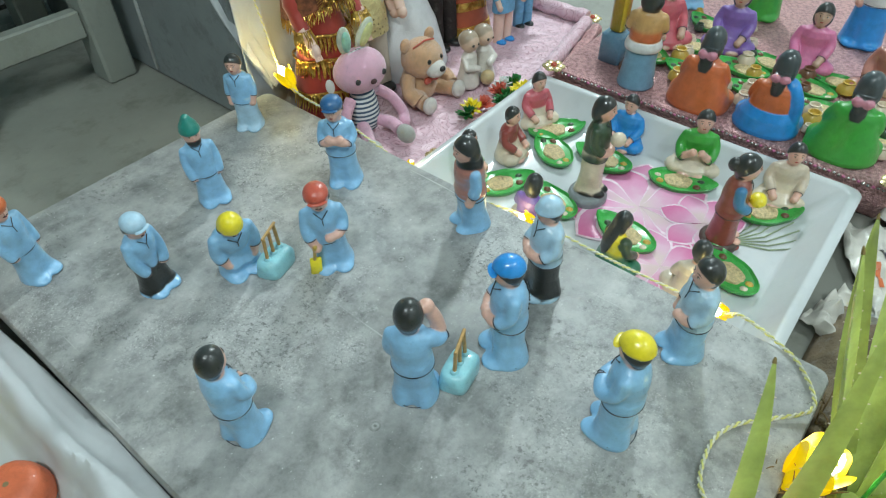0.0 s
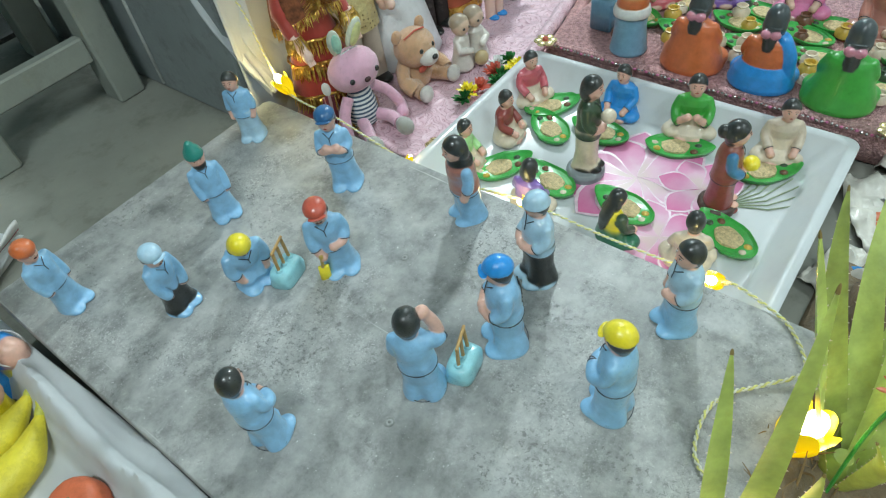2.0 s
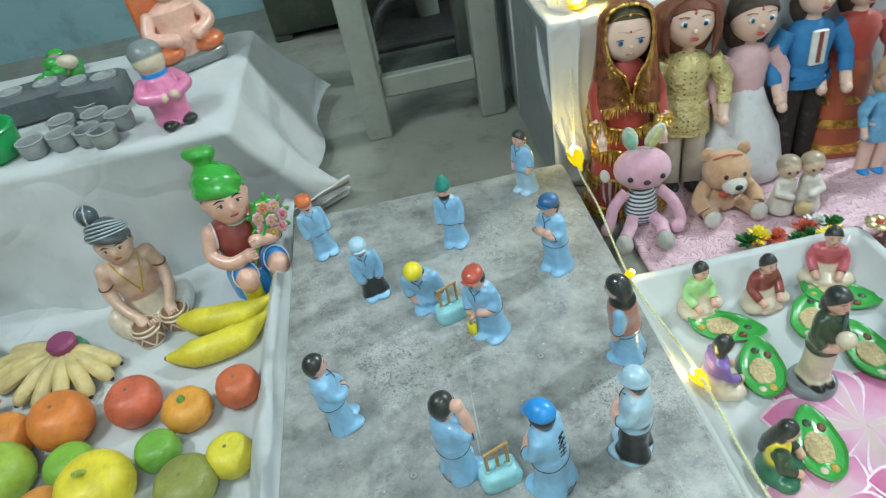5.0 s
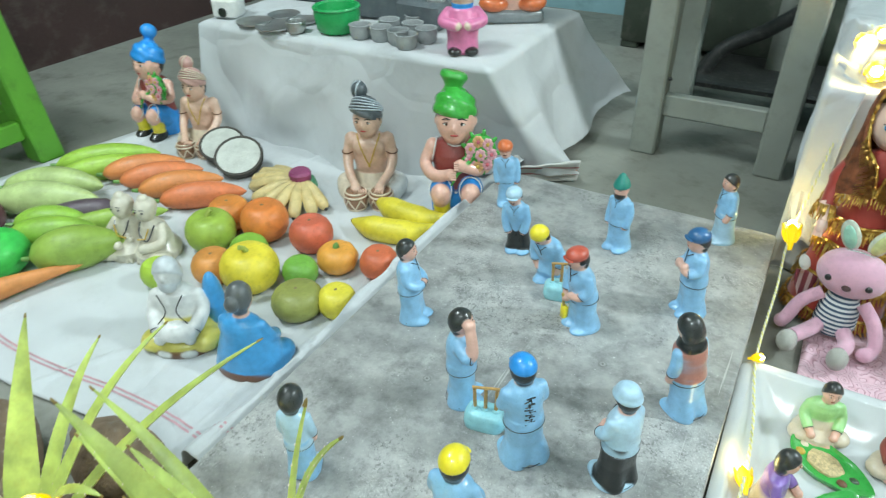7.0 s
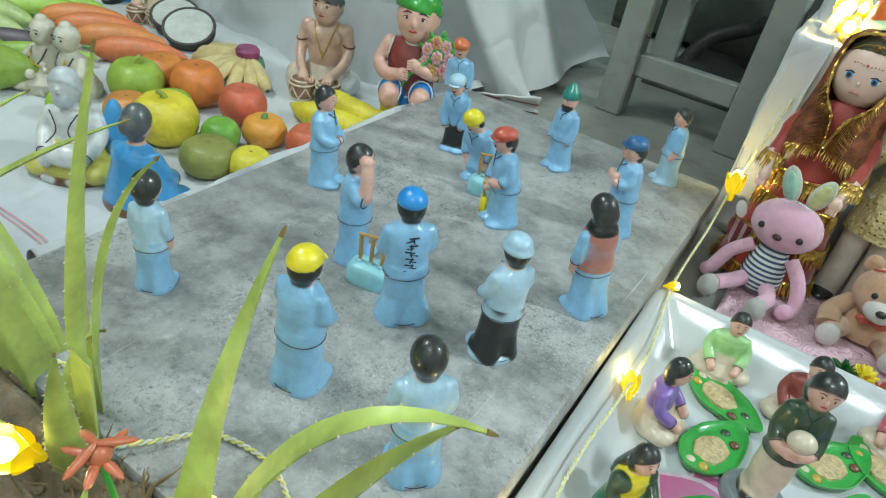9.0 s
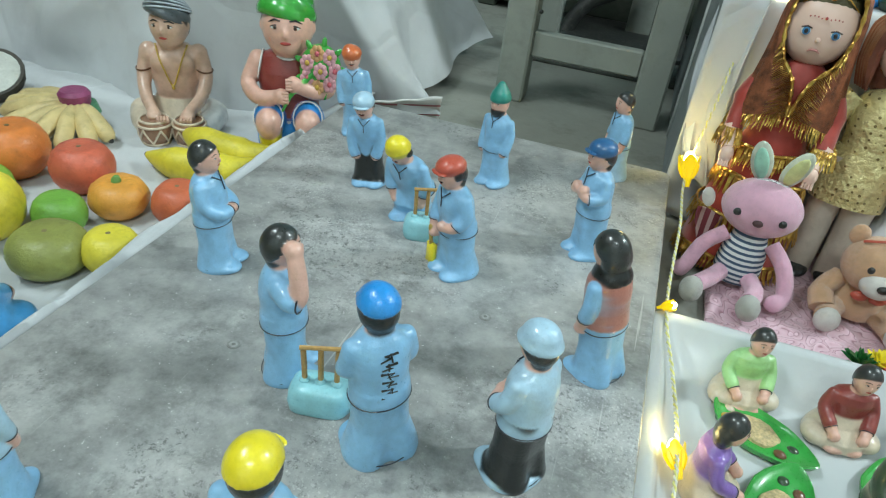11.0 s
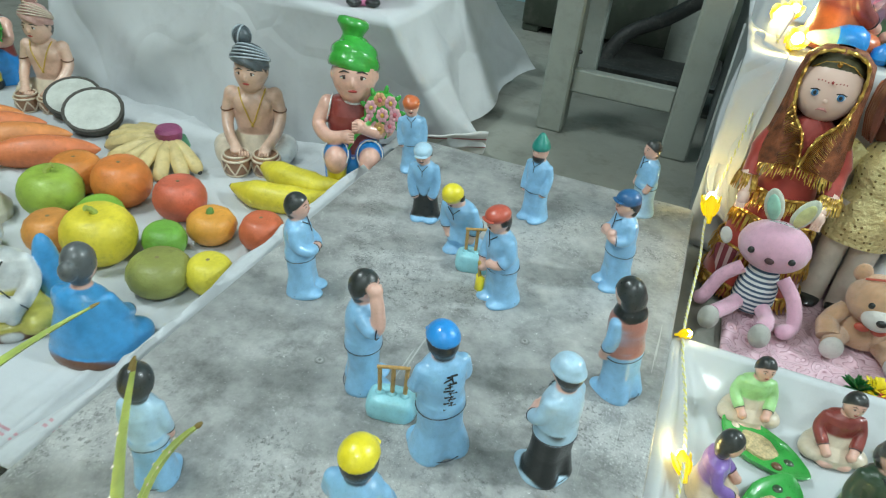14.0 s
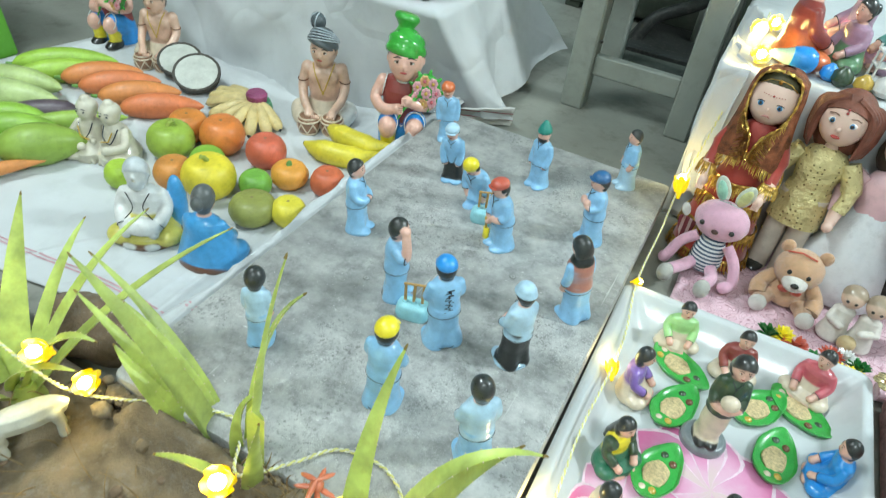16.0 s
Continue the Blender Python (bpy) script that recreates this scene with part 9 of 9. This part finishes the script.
aloe("yellow-green aloe plant with toothed leaves by a lamp", (0.20, -0.335, -0.05), [
    ((0.195, -0.325, -0.04), (0.172, -0.290, 0.10), (0.194, -0.248, 0.214), 0.030),
    ((0.215, -0.342, -0.03), (0.235, -0.320, 0.235), (0.320, -0.268, 0.196), 0.022),
    ((0.215, -0.330, -0.04), (0.235, -0.275, 0.09), (0.300, -0.250, 0.170), 0.036),
    ((0.220, -0.345, -0.04), (0.275, -0.300, 0.07), (0.365, -0.278, 0.125), 0.036),
    ((0.205, -0.352, -0.04), (0.26, -0.372, 0.00), (0.335, -0.352, 0.02), 0.036),
    ((0.225, -0.345, -0.04), (0.30, -0.335, 0.07), (0.40, -0.315, 0.09), 0.038),
    ((0.21, -0.35, -0.04), (0.27, -0.385, 0.05), (0.36, -0.42, 0.07), 0.036),
    ((0.185, -0.345, -0.04), (0.165, -0.36, 0.04), (0.155, -0.335, 0.085), 0.024),
    ((0.20, -0.34, -0.04), (0.22, -0.40, 0.06), (0.20, -0.47, 0.08), 0.034)])
aloe("tall aloe plant with narrow upright leaves", (0.05, -0.285, -0.05), [
    ((0.058, -0.285, -0.04), (0.065, -0.285, 0.15), (0.100, -0.268, 0.272), 0.025),
    ((0.045, -0.275, -0.04), (0.035, -0.258, 0.15), (0.089, -0.235, 0.202), 0.024),
    ((0.040, -0.290, -0.04), (0.018, -0.275, 0.06), (0.050, -0.258, 0.068), 0.016),
    ((0.065, -0.300, -0.04), (0.085, -0.315, 0.06), (0.095, -0.310, 0.115), 0.026),
    ((0.050, -0.300, -0.04), (0.030, -0.330, 0.04), (0.020, -0.36, 0.075), 0.024)])
aloe("broad aloe plant with drooping dusty leaves", (-0.02, -0.285, -0.05), [
    ((0.000, -0.275, -0.03), (-0.035, -0.29, 0.10), (-0.109, -0.304, 0.197), 0.036),
    ((-0.010, -0.270, -0.03), (-0.045, -0.265, 0.06), (-0.098, -0.276, 0.125), 0.032),
    ((-0.005, -0.262, -0.03), (-0.060, -0.250, 0.08), (-0.150, -0.262, 0.150), 0.022),
    ((-0.015, -0.280, -0.03), (-0.075, -0.280, 0.05), (-0.155, -0.285, 0.115), 0.024),
    ((-0.020, -0.285, -0.03), (-0.06, -0.30, 0.04), (-0.11, -0.29, 0.07), 0.030)])
aloe("spreading aloe plant with long thin leaves", (-0.22, -0.335, -0.05), [
    ((-0.215, -0.330, -0.03), (-0.165, -0.245, 0.085), (-0.088, -0.138, 0.130), 0.020),
    ((-0.225, -0.325, -0.03), (-0.215, -0.25, 0.09), (-0.190, -0.160, 0.125), 0.020),
    ((-0.232, -0.322, -0.03), (-0.250, -0.255, 0.07), (-0.262, -0.190, 0.100), 0.022),
    ((-0.225, -0.335, -0.03), (-0.175, -0.310, 0.09), (-0.120, -0.300, 0.075), 0.022),
    ((-0.245, -0.330, -0.03), (-0.285, -0.280, 0.05), (-0.305, -0.226, 0.137), 0.042),
    ((-0.235, -0.340, -0.03), (-0.20, -0.345, 0.05), (-0.145, -0.315, 0.03), 0.022),
    ((-0.250, -0.345, -0.03), (-0.31, -0.335, 0.07), (-0.36, -0.30, 0.12), 0.032),
    ((-0.240, -0.355, -0.03), (-0.26, -0.40, 0.06), (-0.30, -0.44, 0.10), 0.030),
    ((-0.225, -0.350, -0.03), (-0.21, -0.40, 0.04), (-0.20, -0.44, 0.07), 0.026)])


def soil_crumbs():
    """Crumbs and clods heaped against the end of the board."""
    rng = random.Random(44)
    F = Form()
    for i in range(260):
        x = rng.uniform(-0.145, 0.26)
        y = -0.290 - abs(rng.gauss(0, 0.012))
        r = rng.uniform(0.003, 0.010)
        z = -0.012 + rng.uniform(-0.016, 0.008) - 0.35 * (-0.290 - y)
        F.ball((x, y, z), (r * rng.uniform(0.8, 1.5), r * rng.uniform(0.8, 1.3), r * rng.uniform(0.6, 1.0)), SOIL, n=7, k=5)
    tagged(F.done("soil_crumbs"), "loose crumbs of brown soil heaped against the board end", "soil", kind="stuff")


soil_crumbs()


def dry_roots():
    rng = random.Random(31)
    straw = surface("dry_straw", (0.22, 0.15, 0.07), rough=0.85, var=0.35, scale=60)
    F = Form()
    for i in range(70):
        x, y = rng.uniform(-0.30, 0.40), rng.uniform(-0.42, -0.292)
        a, L = rng.uniform(0, 6.28), rng.uniform(0.02, 0.075)
        z = FLOOR + 0.040
        p = Vector((x, y, z))
        q = p + Vector((L * math.cos(a), 0.6 * L * math.sin(a), rng.uniform(0.0, 0.035)))
        m = p.lerp(q, 0.5) + Vector((rng.uniform(-0.01, 0.01), rng.uniform(-0.01, 0.01), rng.uniform(0.004, 0.018)))
        F.tube(bez(p, m, q, 5), [0.0008, 0.0008, 0.0007, 0.0006, 0.0005, 0.0003], straw, n=5)
    for i in range(60):
        p = Vector((rng.gauss(0.12, 0.035), -0.300 + rng.gauss(0, 0.010), -0.015))
        q = p + Vector((rng.uniform(-0.03, 0.03), rng.uniform(-0.015, 0.025), rng.uniform(0.005, 0.040)))
        m = p.lerp(q, 0.5) + Vector((rng.uniform(-0.012, 0.012), rng.uniform(-0.012, 0.012), rng.uniform(0.0, 0.012)))
        F.tube(bez(p, m, q, 5), [0.0014, 0.0012, 0.0010, 0.0008, 0.0006, 0.0003], straw, n=5)
    tagged(F.done("dry_roots"), "tangle of dry roots and straw on the soil", "dry roots", kind="stuff")


dry_roots()


def toy_beast(x, y, rz):
    F = Clay(0.075, size=0.075, fine=70)
    W = paint("chipped_white_green", (0.52, 0.52, 0.44), dirty=0.4)
    F.loft([(0.30, 0.16, 0.10), (0.36, 0.5, 0.17), (0.50, 0.56, 0.20), (0.62, 0.45, 0.15), (0.66, 0.2, 0.08)], W)
    for sx in (-0.38, 0.36):
        for sy in (-0.1, 0.1):
            F.tube([(sx, sy, 0.0), (sx, sy, 0.22), (sx * 0.9, sy, 0.45)], [0.075, 0.06, 0.1], W, n=8)
    F.ball((-0.62, 0, 0.66), (0.22, 0.16, 0.18), W)
    F.ball((-0.80, 0, 0.60), (0.10, 0.09, 0.08), CREAM)
    F.ball((-0.52, 0.0, 0.72), (0.14, 0.19, 0.15), GREY)
    tagged(F.done("toy_animal", at=pose(x, y, FLOOR + 0.042, 0, 0, rz)), "worn white and grey toy animal on sandy soil", "toy")


toy_beast(-0.170, -0.366, 63)


def packet(x, y, rz, s, label, seed):
    t = empty("crumpled_packet", pose(x, y, FLOOR + 0.001, 0, 0, rz))
    F = Form()
    def fn(u, v):
        px, py = (u - 0.5) * s, (v - 0.5) * s * 0.7
        return (px, py, 0.012 + 0.030 * abs(noise.noise(Vector((u * 4 + seed, v * 4, 0)))) + 0.010 * noise.noise(Vector((u * 11, v * 11 + seed, 2))))
    F.sheet(fn, 30, 22, surface("crinkled_wrapper", (0.62, 0.60, 0.54), rough=0.3, var=0.2, scale=20, bump=0.3, coat=0.3))
    ob = F.done("wrapper", t)
    ob.modifiers.new("thick", "SOLIDIFY").thickness = 0.001
    for k, (du, dv, m) in enumerate(((0.25, 0.3, RED), (0.25, 0.5, RED), (0.6, 0.35, BLUE), (0.6, 0.6, INK), (0.4, 0.75, ORANGE))):
        B = Form()
        B.rings([[(lambda p: (p[0], p[1], p[2] + 0.0016))(fn(du + 0.18 * i / 8, dv + 0.04 * e)) for i in range(9)] for e in (0, 1)], m, closed=False)
        B.done("printed_bar", t)
    tagged(t, label, "packet", "crumpled packets on the floor")


packet(0.56, -0.32, 30, 0.17, "crumpled shiny packet with red and blue print", 1)
packet(0.72, -0.36, -20, 0.20, "crumpled pale wrapper on the floor by the tray", 5)
packet(0.44, -0.31, 70, 0.12, "crumpled wrapper with red print beside the rock", 9)
round_fruit("plastic_ball", -0.26, -0.42, 0.05, (0.05, 0.40, 0.06), "small green plastic ball on the soil", 1.0)
CORAL = paint("coral_plastic", (0.62, 0.17, 0.08))
for x, y, m, lab in ((0.352, -0.338, BLUE, "blue plastic scrap lying among aloe leaves"), (0.173, -0.335, CORAL, "coral orange plastic flower among aloe leaves")):
    F = Form()
    for k in range(7):
        a = k * 0.9 + 0.3 * (k % 2)
        F.ball((0.008 * math.cos(a), 0.008 * math.sin(a), 0.006 + 0.006 * (k % 2)), (0.0100, 0.0024, 0.0018), m, Euler((0, 0.4 * (k % 2), a)).to_matrix(), 8, 5)
    F.ball((0, 0, 0.008), 0.006, m, n=8, k=5)
    if m is not BLUE:
        F.tube(smooth_path([(0, 0, 0.006), (0.004, 0.003, -0.06), (0.0, 0.0, -0.165)], 6), 0.0016, LEAFG, n=6)
    tagged(F.done("plastic_flower", at=pose(x, y, FLOOR + (0.005 if m is BLUE else 0.200))), lab, "plastic flower")


# ---- fairy lights ----
LIGHTS = [
    (0.313, 0.464, 0.026, 200, 30, 2.6), (0.178, -0.297, 0.018, 40, 20, 1.2, 1.6), (0.061, -0.330, 0.026, 10, 35, 2.2, 1.15), (-0.178, -0.326, 0.050, 20, 40, 2.2),
    (-0.149, -0.305, 0.004, 30, 60, 1.6), (0.330, 0.062, -0.030, 200, 70, 0.8, 0.7), (0.332, -0.174, -0.028, 230, 60, 1.5, 0.8), (0.334, 0.685, 0.230, -10, 55, 6.5, 1.1),
    (0.350, 0.572, 0.226, 8, 60, 6.5, 1.1), (0.352, 0.745, 0.228, 15, 50, 5.0, 1.0), (0.314, 0.238, -0.022, 90, 60, 0.1, 0.45)]


def fairy_light(x, y, z, rz, tilt, power, size=1.0):
    t = empty("fairy_light", pose(x, y, z, tilt, 0, rz) @ Matrix.Scale(size, 4))
    C = Form()
    C.ball((0, 0, 0.009), (0.0066, 0.0066, 0.0095), BULB, n=12, k=8)
    C.done("bulb", t, "glowing warm bulb")
    for k in range(5):
        a = k * 1.2566
        P = Form()
        rr = []
        for i in range(6):
            u = i / 5
            w = 0.0085 * math.sin(math.pi * (0.14 + 0.74 * u)) + 0.0006
            r, zz = 0.005 + 0.0075 * u ** 1.3, -0.012 + 0.026 * u
            c, s = math.cos(a), math.sin(a)
            rr.append([(r * c - w * q * s, r * s + w * q * c, zz - 0.002 * q * q) for q in (-1, -0.5, 0, 0.5, 1)])
        P.rings(rr, PETAL, closed=False)
        P.done("petal", t, "yellow petal with its own glow for the bulb light shining through")
    N = Form()
    N.loft([(-0.024, 0.0028, 0.0028), (-0.012, 0.0055, 0.0055), (-0.008, 0.006, 0.006)], PETAL, n=10)
    N.done("socket", t)
    tagged(t, "yellow flower-shaped fairy light, glowing", "fairy light", "fairy lights on the string")
    lamp = bpy.data.lights.new("fairy_glow", "POINT")
    lamp.energy, lamp.color, lamp.shadow_soft_size = 0.060 * power, (1.0, 0.80, 0.25), 0.009
    o = new("fairy_glow", lamp)
    o.matrix_world = Matrix.Translation(pose(x, y, z, tilt, 0, rz) @ Vector((0, 0, 0.020)))


for row in LIGHTS:
    fairy_light(*row)


def twisted_wire(pts):
    path = smooth_path(pts, 40)
    t = empty("fairy_light_wire", pose(0, 0, 0))
    for k, m in ((0, WIREM), (1, WIREW)):
        F = Form()
        out, run = [], 0.0
        for i, p in enumerate(path):
            d = (path[min(i + 1, len(path) - 1)] - path[max(i - 1, 0)])
            d = d.normalized() if d.length > 1e-6 else Vector((1, 0, 0))
            if i:
                run += (p - path[i - 1]).length
            s = d.cross(Vector((0, 0, 1)))
            s = s.normalized() if s.length > 0.05 else Vector((1, 0, 0))
            u = s.cross(d)
            a = run / 0.011 * 2 * math.pi + k * math.pi
            out.append(p + 0.0011 * (math.cos(a) * s + math.sin(a) * u))
        F.tube(out, 0.0010, m, n=5)
        F.done("strand", t, "yellow strand" if k == 0 else "clear strand")
    tagged(t, "twisted yellow and clear wire of fairy lights", "wire")


twisted_wire([(0.338, 0.78, 0.235), (0.336, 0.672, 0.215), (0.334, 0.60, 0.205), (0.328, 0.53, 0.125), (0.313, 0.466, 0.020), (0.314, 0.36, 0.0), (0.313, 0.24, -0.024), (0.326, 0.15, -0.035),
              (0.330, 0.062, -0.026), (0.326, -0.05, -0.024), (0.330, -0.17, -0.024), (0.312, -0.195, 0.001), (0.300, -0.232, 0.003), (0.285, -0.258, 0.004), (0.245, -0.281, 0.008), (0.215, -0.258, 0.004), (0.192, -0.237, 0.003),
              (0.165, -0.227, 0.003), (0.130, -0.231, 0.003), (0.112, -0.243, 0.003), (0.095, -0.27, 0.006), (0.061, -0.312, 0.012), (0.03, -0.275, 0.004), (0.0, -0.262, 0.004), (-0.07, -0.29, 0.004), (-0.149, -0.318, -0.005), (-0.178, -0.338, 0.035), (-0.28, -0.33, 0.03), (-0.42, -0.32, -0.03)])
